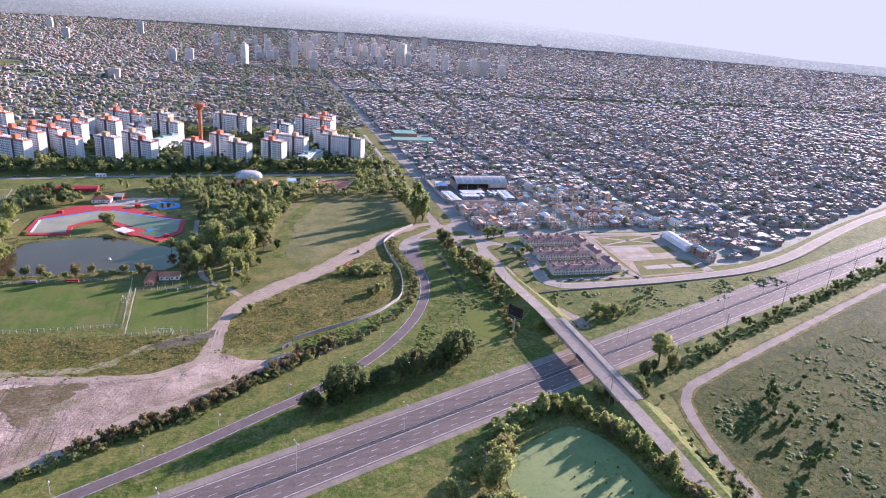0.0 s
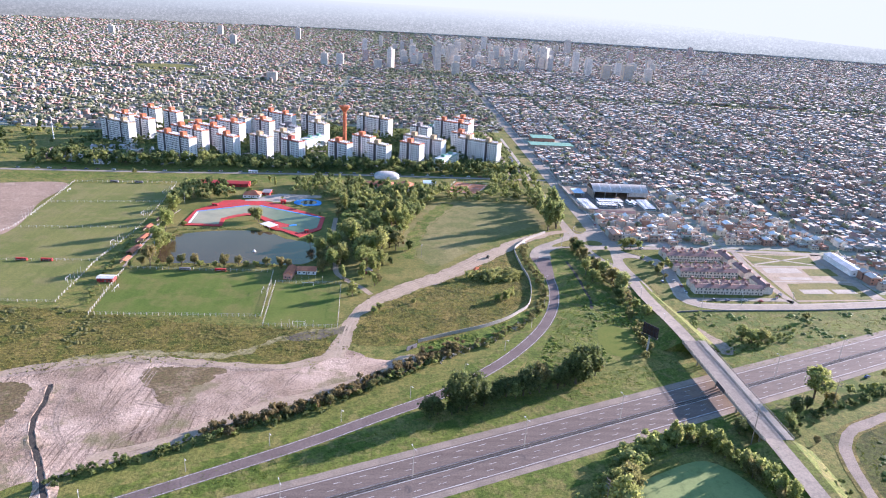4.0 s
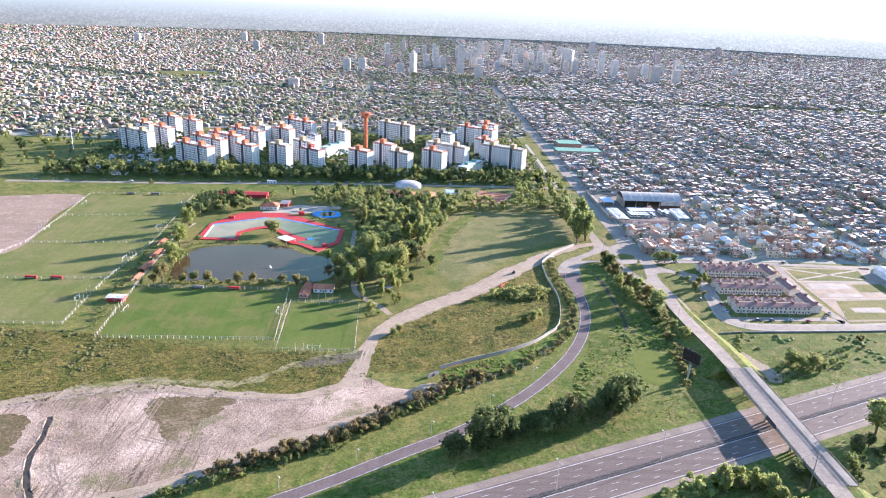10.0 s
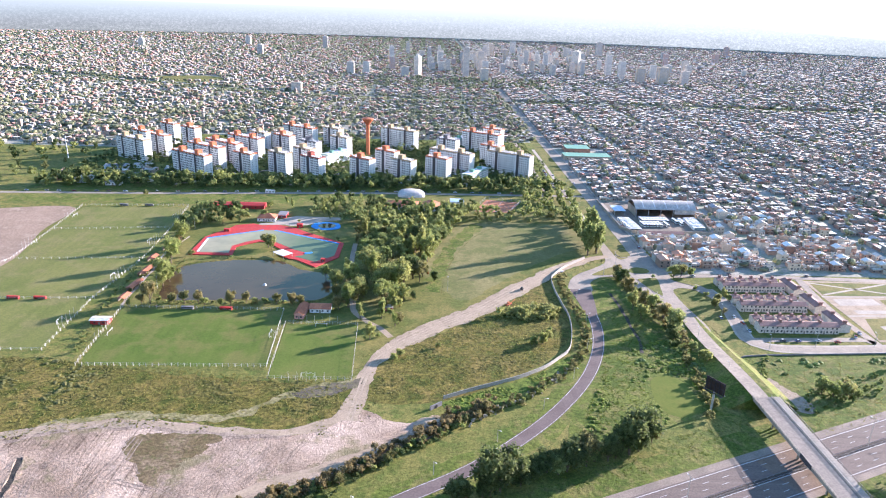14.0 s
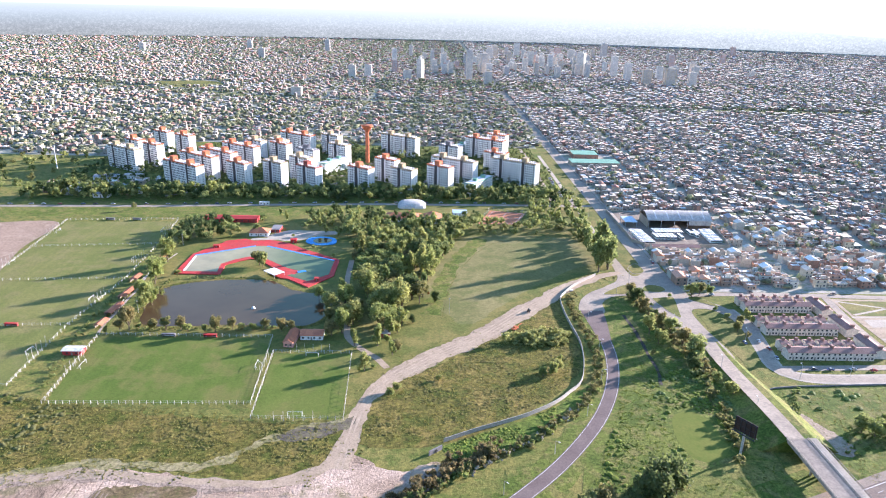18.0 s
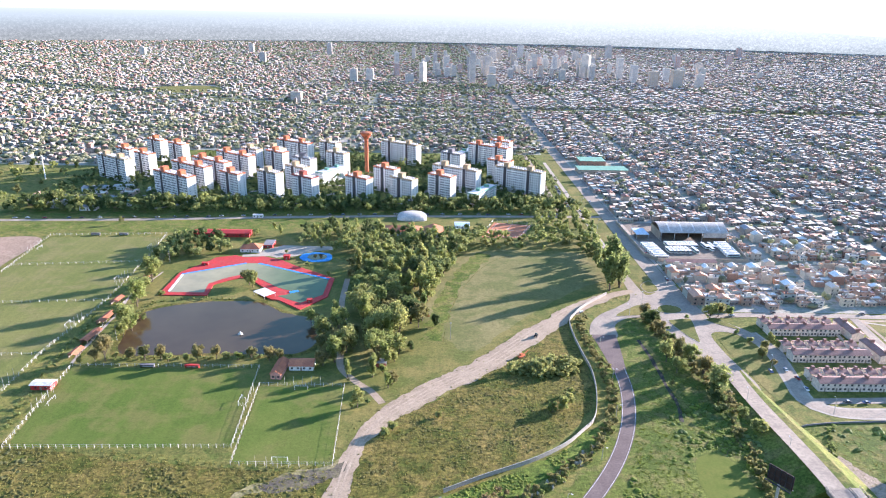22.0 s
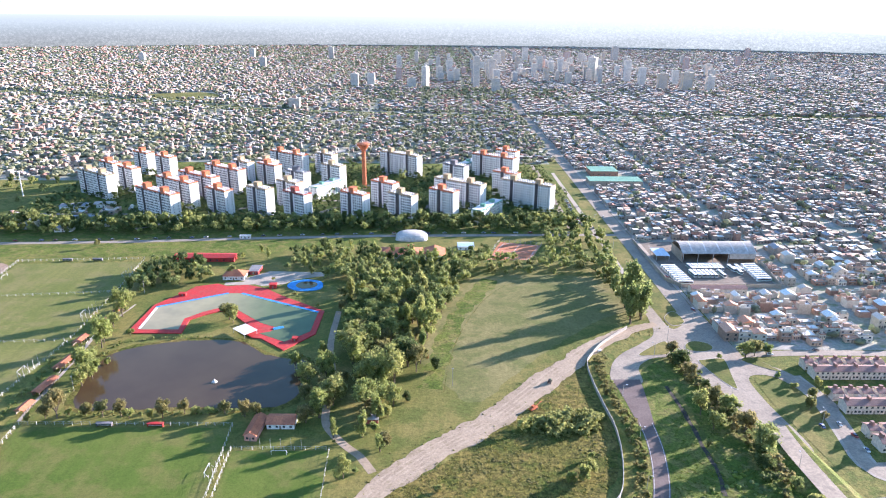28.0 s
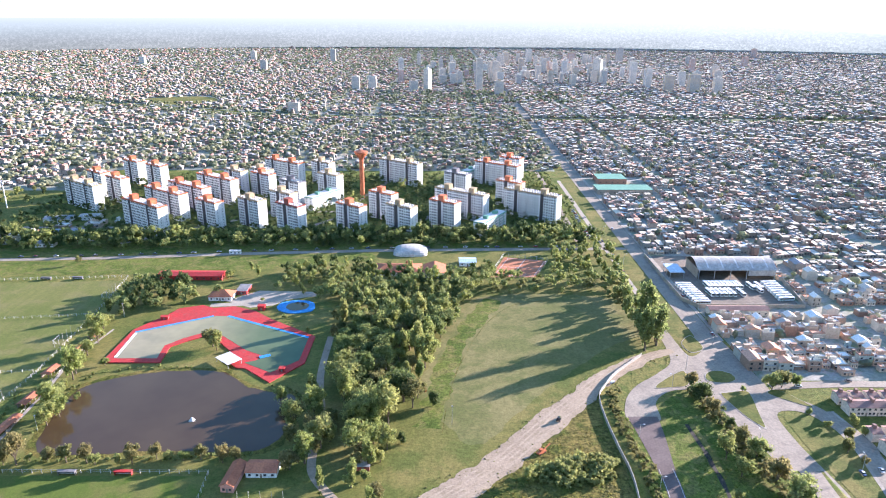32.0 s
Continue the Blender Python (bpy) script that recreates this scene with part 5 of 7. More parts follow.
def along(line, gap, wander, seed):
    r = random.Random(seed)
    return [(p.x + r.uniform(-wander, wander), p.y + r.uniform(-wander, wander)) for p in spline(line, gap)]


def carpet(name, poly, gap, lo, hi, mat, label, seed, gate=0.0):
    """Low uneven scrub over an outline, gathered where a broad noise lies above the gate."""
    r = np.random.default_rng(seed)
    xs, ys = [p[0] for p in poly], [p[1] for p in poly]
    n = int((max(xs) - min(xs)) * (max(ys) - min(ys)) / gap**2)
    P = np.stack([r.uniform(min(xs), max(xs), n), r.uniform(min(ys), max(ys), n)], 1)
    P = P[inside(poly, P[:, 0], P[:, 1])]
    g = np.array([noise.fractal((x * 0.045, y * 0.045, seed * 1.7), 1.0, 2.0, 4) for x, y in P])
    P, g = P[g > gate], g[g > gate]
    k = lo + (hi - lo) * np.minimum(1, r.random(len(P)) ** 2.2 + 0.3 * (g - gate))
    stuff(name, clumps(np.stack([P[:, 0], P[:, 1], 0.1 * k, k, 0.5 * k], 1), seed), mat, label, "shrubs")


M_TUSSOCK = foliage("dry_tussock_leaf", (0.184, 0.184, 0.060), (0.232, 0.205, 0.076))
M_LUSH = foliage("lush_green_leaf", (0.187, 0.245, 0.043), (0.264, 0.300, 0.057))
WOOD = [(-50, 300), (-44, 288), (-30, 292), (-14, 318), (-12, 345), (-4, 385), (14, 440), (30, 476), (36, 500), (0, 503), (-56, 506), (-90, 476), (-76, 440), (-72, 400), (-60, 352)]
grove(WOOD, 7.6, ["round", "round2", "round", "poplar", "tall", "olive", "round2", "poplar", "dark", "round2"], 1, 0.65, 1.15)
row([(-70, 330), (-66, 300), (-62, 272), (-70, 262)], 8, ["olive", "poplar", "round2", "olive"], 15, 0.7, 1.0, 3)
row([(-38, 300), (-30, 285), (-34, 262), (-40, 250)], 7, ["poplar", "small", "olive", "round2"], 16, 0.7, 1.0, 3)
grove([(-128, 474), (-100, 482), (-74, 486), (-58, 494), (-58, 516), (-90, 532), (-128, 522)], 8.5, ["round", "dark", "round2", "round", "poplar"], 222, 0.7, 1.05)
grove([(36, 468), (100, 474), (140, 462), (146, 500), (92, 508), (36, 498)], 9, ["round", "round2", "olive", "small", "round2"], 2, 0.6, 1.0)
grove([(95, 508), (146, 500), (150, 572), (96, 570)], 10, ["round", "round2", "poplar", "tall"], 22, 0.7, 1.1)
row([(137, 392), (138, 420), (134, 450), (136, 484)], 5.5, ["olive", "tall", "olive", "round"], 3, 1.0, 1.35, 4)
row([(131, 384), (131, 404), (128, 430), (128, 462)], 7, ["olive", "round", "tall"], 33, 0.8, 1.15, 4)
row([(-440, 580), (-300, 584), (-150, 590), (0, 596), (140, 600)], 6, ["round", "dark", "round2", "dark", "olive", "round2"], 4, 0.75, 1.25, 7)
row([(-440, 572), (-300, 572), (-150, 580), (0, 586), (140, 588)], 13, ["round2", "dark", "round"], 45, 0.7, 1.0, 4)
row([(-430, 590), (-300, 594), (-150, 600), (0, 605), (140, 610)], 7, ["dark", "round", "dark", "round2"], 46, 0.9, 1.3, 5)
grove([(-330, 640), (-280, 640), (-120, 690), (-60, 690), (-20, 650), (20, 690), (120, 690), (120, 800), (-300, 800)], 34, ["round", "dark", "round2"], 44, 0.8, 1.2)
hedge_r = random.Random(5)
for k in range(22):
    u = k / 21
    plant(hedge_r.choice(["dark", "dark", "olive", "dark", "dark"]), 4 + 98 * u + hedge_r.uniform(-1.5, 1.5), 72 + 41 * u + hedge_r.uniform(-2.4, 2.4), (0.72 + 0.30 * u) * hedge_r.uniform(0.8, 1.2))
row([(14, 78), (54, 95), (92, 111)], 6, ["dark", "olive", "dark", "round"], 55, 0.5, 1.05, 2.5)
for x, y, s, k in ((142, 337, 1.0, "olive"), (142, 322, 0.8, "dark"), (144, 309, 1.0, "olive"), (147, 295, 0.8, "dark"), (148, 282, 1.1, "olive"), (149, 268, 1.0, "round"), (151, 252, 1.2, "olive"), (154, 238, 1.2, "round"), (150, 226, 1.0, "dark"), (136, 271, 0.8, "round2"), (138, 258, 0.7, "round2"), (130, 243, 0.7, "small"), (157, 212, 0.8, "round"), (160, 196, 0.5, "round2"),
                   (187, 334, 0.7, "round2"), (194, 337, 0.9, "olive"), (202, 338, 0.8, "round"), (195, 309, 0.7, "small"), (199, 298, 0.8, "small"), (203, 286, 0.7, "olive"), (197, 276, 0.8, "olive"), (199, 266, 0.6, "olive"), (170, 333, 0.6, "small"), (214, 290, 0.9, "small"), (214, 300, 1.2, "small"),
                   (217, 160, 0.95, "round2"), (212, 163, 0.75, "round"), (226, 163, 0.8, "olive"), (222, 157, 0.7, "bush"), (274, 189, 0.9, "bush"), (144, 146, 0.6, "olive"), (159, 199, 0.6, "round2"), (224, 160, 0.7, "round2"), (230, 158, 0.6, "round"), (240, 167, 0.8, "small"), (275, 195, 0.8, "olive"), (215, 166, 0.5, "round"), (220, 94, 1.25, "round2"), (226, 88, 0.9, "olive"),
                   (266, 48, 0.85, "dark"), (258, 40, 1.0, "dark"), (254, 33, 0.9, "dark"), (262, 28, 0.8, "dark"), (250, 14, 0.85, "dark"), (272, 8, 1.0, "dark"), (238, -15, 0.8, "dark"), (300, 60, 0.4, "dark"), (160, 60, 0.6, "dark"), (166, 38, 0.55, "dark"), (183, 62, 0.5, "dark"), (190, 66, 0.6, "round"), (196, 52, 0.55, "olive"),
                   (-147, 385, 1.5, "olive"), (-143, 380, 0.8, "round2"), (-5, 317, 0.85, "dark"), (-10, 330, 0.5, "gold"), (-22, 352, 0.8, "gold"), (-34, 372, 0.7, "gold"), (-26, 197, 1.0, "small"), (-30, 192, 0.9, "small"), (-3, 209, 0.8, "small"), (57, 215, 1.1, "small"), (-310, 535, 0.9, "olive"), (-40, 262, 0.9, "olive"),
                   (-49, 217, 0.7, "small"), (-46, 218, 0.75, "round2"), (-41, 222, 0.7, "bush"), (-55, 249, 0.7, "poplar"), (-54, 244, 0.6, "small"), (-29, 242, 0.95, "olive"), (-31, 238, 0.8, "poplar"), (-39, 270, 0.9, "olive"), (-42, 276, 1.0, "round2"), (-20, 283, 0.75, "dark"), (-27, 278, 0.9, "round2"), (-34, 282, 1.0, "round"), (-58, 292, 0.8, "olive"), (-56, 284, 0.8, "poplar"), (-57, 300, 0.9, "olive"), (63, 217, 1.2, "small"), (67, 222, 1.3, "small"), (70, 232, 1.0, "small"), (-184, 457, 1.1, "round2"), (-189, 452, 0.9, "round"), (-170, 500, 0.8, "round2"), (-150, 508, 0.8, "poplar"), (-157, 515, 0.8, "poplar"), (-134, 458, 0.55, "small"), (-201, 461, 0.9, "dark"), (-204, 297, 1.0, "round2"), (-202, 305, 0.9, "round2"), (-201, 322, 0.8, "small"), (-106, 470, 0.8, "dark"), (-92, 462, 1.0, "round"), (-88, 318, 0.8, "round2"), (-78, 296, 1.0, "round2"), (-76, 284, 0.9, "olive"), (-204, 360, 0.5, "round2"), (-168, 466, 0.9, "round"), (-110, 425, 0.5, "round"), (-90, 405, 0.45, "round")):
    plant(k, x, y, s * 0.82)
row([(-210, 305), (-212, 330), (-221, 360), (-226, 400), (-232, 440), (-236, 470)], 8, ["round2", "small", "round", "small"], 9, 0.6, 0.95, 3)
row([(-214, 262), (-200, 266), (-170, 266), (-130, 268), (-98, 268)], 8, ["small", "olive", "small", "olive"], 10, 0.6, 1.0, 2)
grove([(-760, 560), (-455, 590), (-455, 780), (-1000, 780)], 24, ["round", "dark", "olive", "round2"], 144, 0.7, 1.2)
grove([(-235, 432), (-200, 440), (-185, 462), (-200, 488), (-238, 486)], 8, ["dark", "round", "dark"], 14, 0.8, 1.1)
row([(185, 70), (240, 95), (300, 122), (380, 158), (480, 202), (620, 262)], 14, ["round", "dark", "small", "olive"], 13, 0.5, 0.8, 4)
row([(-84, 61), (-60, 75), (-29, 96), (0, 122), (22, 139)], 7, ["olive", "small", "olive", "small"], 177, 0.3, 0.52, 2.0)
row([(72, -12), (84, 12), (98, 30)], 6, ["round2", "small", "olive"], 17, 0.7, 0.95, 3)
row([(108, 42), (124, 50), (138, 46), (148, 34), (156, 16), (160, -8), (163, -30)], 4.2, ["poplar", "poplar", "olive", "small"], 12, 0.5, 0.75, 2.5)
row([(60, -10), (70, -22), (84, -34), (110, -50)], 7, ["round2", "dark"], 18, 0.8, 1.1, 4)

thicket("ramp_hedge", along([(-160, 18), (-140, 29), (-121, 40), (-92, 56), (-50, 80), (-29, 97), (-8, 115), (4, 127)], 4.0, 3.0, 6), "dense dark green shrubs beside the slip road", M_LEAF[1], 4.0, 6)
thicket("ramp_hedge_olive", along([(-100, 56), (-60, 79), (-29, 102), (0, 129), (24, 144)], 1.15, 3.6, 66), "brownish shrubs along the earthworks", M_LEAF[5], 5.0, 66)
thicket("ramp_hedge_light", along([(-150, 25), (-110, 48), (-60, 76), (-20, 106), (10, 130)], 6.0, 3.0, 67), "lighter green shrubs in the hedge", M_LEAF[2], 3.6, 67)
thicket("ramp_scrub", along([(8, 131), (40, 152), (70, 180), (86, 204), (93, 232), (95, 270), (92, 305), (96, 330)], 1.5, 2.8, 7), "tangled scrub between wall and slip road", M_LEAF[3], 2.6, 7)
thicket("ramp_scrub_green", along([(8, 129), (40, 150), (72, 180), (88, 204), (95, 232), (97, 270), (95, 305)], 3.4, 2.6, 71), "green bushes between wall and slip road", M_LEAF[2], 2.4, 71)
thicket("pampas_grass", along([(2, 124), (20, 134), (40, 150), (62, 170), (74, 184)], 3.0, 2.4, 8), "pale feathery pampas grass clumps", surface("pampas_plume", (0.50, 0.44, 0.34), (0.42, 0.38, 0.27), None, 0.4, 2.0, 0.9), 1.7, 8)
thicket("pond_scrub", along([(70, 5), (84, 26), (104, 46), (126, 56), (146, 48)], 1.8, 3.0, 9), "yellow-green reeds round the pond", M_LEAF[2], 5.0, 9)
thicket("pond_poplars", along([(92, 34), (112, 48), (134, 54), (148, 44), (157, 22), (162, -4), (166, -34)], 1.8, 2.2, 91), "tall dense yellow-green thicket between pond and bank", M_LEAF[2], 7.0, 91, 40)
thicket("pond_floaters", scatter([(110, 0), (140, 10), (146, -20), (120, -30)], 5, 92, 22), "dark clumps of weed in the pond", M_LEAF[1], 0.9, 92, 10)
thicket("pond_scrub_dark", along([(150, 30), (160, 5), (166, -20), (168, -60)], 1.8, 4.0, 10), "olive scrub beside the overpass bank", M_LEAF[3], 5.5, 10)
thicket("bank_south_scrub", along([(180, 44), (186, 20), (188, -10), (186, -50)], 2.0, 4.0, 101), "dark bushes on the slope of the overpass bank", M_LEAF[1], 4.2, 101)
thicket("motorway_hedge", along([(186, 58), (210, 76), (250, 94), (310, 122), (400, 162), (520, 214), (700, 290)], 3.2, 3.2, 11), "hedge of shrubs beside the motorway", M_LEAF[1], 3.0, 11)
thicket("canal_scrub", scatter([(190, 140), (215, 150), (250, 165), (262, 185), (230, 178), (205, 165)], 4, 12) + along([(186, 175), (190, 188), (200, 203)], 3, 1.5, 13), "scrub on the slope below the street", M_LEAF[0], 2.0, 12)
carpet("slope_scrub", [(66, 112), (96, 122), (118, 134), (114, 150), (116, 178), (130, 184), (142, 176), (142, 150), (162, 156), (160, 205), (140, 230), (112, 205), (98, 182), (78, 150)], 2.0, 0.5, 1.7, M_LUSH, "lush low scrub between ramp and bank", 14)
carpet("slope_scrub_dark", [(108, 205), (140, 228), (160, 205), (160, 156), (142, 150), (140, 182), (118, 184)], 4.0, 0.7, 1.7, M_LEAF[0], "dark bushes between ramp and bank", 144, 0.04)
carpet("creeper_bed", [(-2, 146), (4, 151), (16, 157), (40, 170), (60, 184), (58, 176), (36, 156), (18, 144), (8, 138)], 1.1, 0.4, 1.0, M_LUSH, "bright green creeper below the wall", 145, -0.3)
thicket("bank_trees", along([(141, 335), (143, 310), (147, 285), (149, 262), (153, 240), (156, 215)], 2.6, 2.2, 141), "olive trees packed along the overpass bank", M_LEAF[3], 5.5, 141, 34, "trees")
thicket("bank_foot_scrub", along([(151, 208), (148, 188), (146, 168), (143, 152), (136, 138)], 1.9, 3.2, 142), "olive scrub at the foot of the bank", M_LEAF[3], 3.4, 142)
thicket("bank_row_dark", along([(142, 332), (146, 300), (149, 270), (150, 240), (148, 214)], 3.2, 2.4, 146), "dark trees packed along the overpass bank", M_LEAF[1], 5.6, 146, 36, "trees")
thicket("sapling_thicket", scatter([(38, 256), (56, 250), (80, 256), (82, 268), (58, 268)], 2.2, 143), "yellow-green sapling thicket in the meadow", M_LEAF[2], 5.4, 143)
carpet("meadow_scrub", [(-300, 130), (-232, 132), (-170, 140), (-110, 140), (-70, 134), (-58, 150), (-62, 166), (-120, 166), (-220, 188), (-300, 190)], 1.9, 0.3, 1.0, M_TUSSOCK, "low dry bushes in the rough grass", 15, 0.05)
carpet("meadow_bushes", [(-300, 120), (-232, 126), (-196, 140), (-190, 172), (-225, 190), (-300, 190)], 3.4, 0.7, 1.8, M_LEAF[3], "brownish bushes at the edge of the rough grass", 152, 0.0)
carpet("walled_scrub", [(-40, 156), (0, 154), (50, 186), (78, 222), (82, 262), (40, 262), (4, 226), (-26, 198)], 1.9, 0.3, 0.9, M_TUSSOCK, "tussocks in the walled meadow", 153, 0.05)
carpet("south_scrub", [(212, 52), (260, 68), (400, 125), (400, -60), (205, -60)], 3.6, 0.6, 2.0, M_LEAF[0], "scattered low bushes in the green meadow", 16, 0.1)
carpet("canal_slope_scrub", [(188, 200), (290, 208), (345, 215), (400, 224), (420, 206), (340, 178), (262, 168), (250, 190), (205, 180)], 3.0, 0.6, 2.2, M_LEAF[0], "green scrub covering the canal slope", 161, 0.06)
thicket("lake_scrub", along([(-208, 290), (-212, 320), (-206, 345), (-186, 355), (-150, 358)], 4, 2, 17) + along([(-200, 268), (-150, 269), (-92, 272)], 3.5, 1.5, 18) + along([(-98, 336), (-82, 330), (-76, 310)], 4, 1.5, 19), "bushes on the lake's bank", M_LEAF[0], 1.7, 17)
thicket("wall_foot_scrub", along([(-218, 195), (-226, 240), (-232, 290), (-236, 330)], 3.5, 2.0, 20), "bushes along the huts by the pitches", M_LEAF[0], 2.2, 20)
thicket("pine_row", along([(18, 512), (30, 520), (40, 532)], 2.2, 0.8, 23), "row of dark cypress shrubs by the court", M_LEAF[1], 6.0, 23)
thicket("block_garden_trees", scatter([(-440, 600), (-300, 596), (-100, 600), (120, 606), (140, 640), (140, 880), (-330, 880), (-440, 800)], 8.6, 24), "shady trees between the apartment blocks", M_LEAF[1], 8.0, 24, 20, "trees")
# the trees behind, joined by leaf colour
for mt, rows_ in JOINED.items():
    V, F, n = [], [], 0
    rj = np.random.default_rng(70 + mt)
    for rx, h, x, y, base in rows_:
        rz = h * (1 - base) * 0.5
        v, f = crown_arrays(rx, rx, rz, h - rz, 10, 28, int(rj.integers(1e6)), 0.10 * h ** 0.75 + 0.3, 0.82)
        V.append(v + (x, y, 0))
        F.append(f + n)
        n += len(v)
    stuff("far_park_trees", (np.concatenate(V), np.concatenate(F)), M_LEAF[mt], "crowns of trees behind the park", "trees")


def tufts(name, poly, gap, mat, label, seed, h=0.32):
    """Upright grass blades in small tufts, all over an outline."""
    r = np.random.default_rng(seed)
    xs, ys = [p[0] for p in poly], [p[1] for p in poly]
    n = int((max(xs) - min(xs)) * (max(ys) - min(ys)) / gap**2)
    P = np.stack([r.uniform(min(xs), max(xs), n), r.uniform(min(ys), max(ys), n)], 1)
    P = P[inside(poly, P[:, 0], P[:, 1])]
    P = np.repeat(P, 6, 0) + r.normal(0, 0.45, (6 * len(P), 2))
    a = r.uniform(0, 6.28, len(P))
    hh, w = h * r.uniform(0.4, 1.3, len(P)), r.uniform(0.18, 0.42, len(P))
    lean = r.normal(0, 0.3, (len(P), 2))
    z = np.full(len(P), 0.05)
    A = np.stack([P[:, 0] - np.cos(a) * w, P[:, 1] - np.sin(a) * w, z], 1)
    B = np.stack([P[:, 0] + np.cos(a) * w, P[:, 1] + np.sin(a) * w, z], 1)
    C = np.stack([P[:, 0] + lean[:, 0], P[:, 1] + lean[:, 1], hh], 1)
    stuff(name, (np.stack([A, B, C], 1).reshape(-1, 3), np.arange(3 * len(P)).reshape(-1, 3)), mat, label, "grass")


wr = np.random.default_rng(88)
edge = []
for p, d in zip(DIRTROAD, DIRTROAD[1:]):
    side = (d - p).normalized()
    for sgn in (-1, 1):
        for _ in range(2):
            o = sgn * wr.normal(8.3, 2.2)
            edge.append((p.x - side.y * o + wr.uniform(-1, 1), p.y + side.x * o, 0.2))
edge = np.array(edge)
ke = 0.15 + 0.5 * wr.random(len(edge)) ** 2
stuff("roadside_weeds", clumps(np.stack([edge[:, 0], edge[:, 1], 0.12 + 0 * ke, ke, 0.5 * ke], 1), 88), M_TUSSOCK, "ragged weeds along the dirt road", "weeds")
carpet("site_edge_weeds", [(-230, 106), (-204, 120), (-170, 131), (-117, 127), (-70, 123), (-52, 142), (-44, 146), (-44, 138), (-60, 118), (-110, 118), (-180, 122), (-232, 98)], 1.4, 0.2, 0.8, M_TUSSOCK, "weeds at the edge of the earthworks", 90, -0.05)
M_BLADE = foliage("dry_grass_blade", (0.266, 0.243, 0.081), (0.207, 0.205, 0.059))
M_BLADE2 = foliage("green_grass_blade", (0.131, 0.171, 0.030), (0.166, 0.182, 0.038))
tufts("dry_grass", [(-300, 95), (-232, 108), (-110, 132), (-62, 128), (-48, 148), (-56, 166), (-230, 188), (-300, 188)], 2.2, M_BLADE, "dry grass tufts below the pitches", 31, 0.55)
tufts("meadow_grass", [(-44, 150), (0, 152), (52, 186), (80, 222), (84, 300), (60, 292), (3, 232), (-28, 206)], 2.2, M_BLADE, "grass tufts in the walled meadow", 32, 0.5)
tufts("ramp_grass", [(60, 108), (108, 127), (113, 150), (114, 180), (126, 184), (142, 176), (144, 150), (162, 156), (162, 230), (125, 280), (112, 240), (92, 182)], 2.2, M_BLADE2, "lush grass tufts by the slip road", 33, 0.4)
tufts("south_grass", [(212, 52), (260, 68), (420, 130), (420, -60), (205, -60)], 3.0, M_BLADE2, "grass tufts in the green meadow", 34, 0.4)
tufts("verge_grass_tufts", [(-140, -10), (-40, 38), (60, 80), (160, 118), (160, 140), (60, 100), (-40, 52), (-140, 8)], 2.4, M_BLADE2, "grass tufts on the motorway verge", 35, 0.3)
tufts("slope_grass", [(186, 120), (340, 185), (500, 246), (470, 255), (290, 210), (186, 203)], 2.8, M_BLADE, "grass tufts on the canal slope", 36, 0.3)


# ---- terraced houses ----
M_CREAM = surface("cream_wall_render", (0.680, 0.588, 0.502), (0.620, 0.529, 0.446), None, 0.1, 0.6, 0.85)
M_BROWNROOF = surface("brown_red_roof_tile", (0.29, 0.175, 0.145), (0.235, 0.14, 0.115), None, 0.25, 1.4, 0.85)


def gable_roof(x0, x1, y0, y1, z, rise, over=0.4, along_x=True, thick=0.18):
    """A pitched roof with two thick slopes."""
    bm = bmesh.new()
    if along_x:
        ym = (y0 + y1) / 2
        prof = [(y0 - over, z - 0.1), (ym, z + rise), (y1 + over, z - 0.1), (y1 + over, z - 0.1 + thick), (ym, z + rise + thick), (y0 - over, z - 0.1 + thick)]
        ends = [[bm.verts.new((x, p, q)) for p, q in prof] for x in (x0 - over, x1 + over)]
    else:
        xm = (x0 + x1) / 2
        prof = [(x0 - over, z - 0.1), (xm, z + rise), (x1 + over, z - 0.1), (x1 + over, z - 0.1 + thick), (xm, z + rise + thick), (x0 - over, z - 0.1 + thick)]
        ends = [[bm.verts.new((p, y, q)) for p, q in prof] for y in (y0 - over, y1 + over)]
    for i in range(6):
        bm.faces.new((ends[0][i], ends[0][(i + 1) % 6], ends[1][(i + 1) % 6], ends[1][i]))
    for e in ends:
        bm.faces.new((e[0], e[1], e[4], e[5]))
        bm.faces.new((e[1], e[2], e[3], e[4]))
    bmesh.ops.recalc_face_normals(bm, faces=bm.faces)
    return bm


def wedge(x0, x1, y0, y1, z, rise, along_x=True):
    """The triangular wall under a pitched roof, as a filled prism."""
    bm = bmesh.new()
    if along_x:
        ym = (y0 + y1) / 2
        ends = [[bm.verts.new((x, p, q)) for p, q in ((y0, z), (y1, z), (ym, z + rise))] for x in (x0, x1)]
    else:
        xm = (x0 + x1) / 2
        ends = [[bm.verts.new((p, y, q)) for p, q in ((x0, z), (x1, z), (xm, z + rise))] for y in (y0, y1)]
    bm.faces.new(ends[0])
    bm.faces.new(ends[1])
    for i in range(3):
        bm.faces.new((ends[0][i], ends[0][(i + 1) % 3], ends[1][(i + 1) % 3], ends[1][i]))
    bmesh.ops.recalc_face_normals(bm, faces=bm.faces)
    return bm


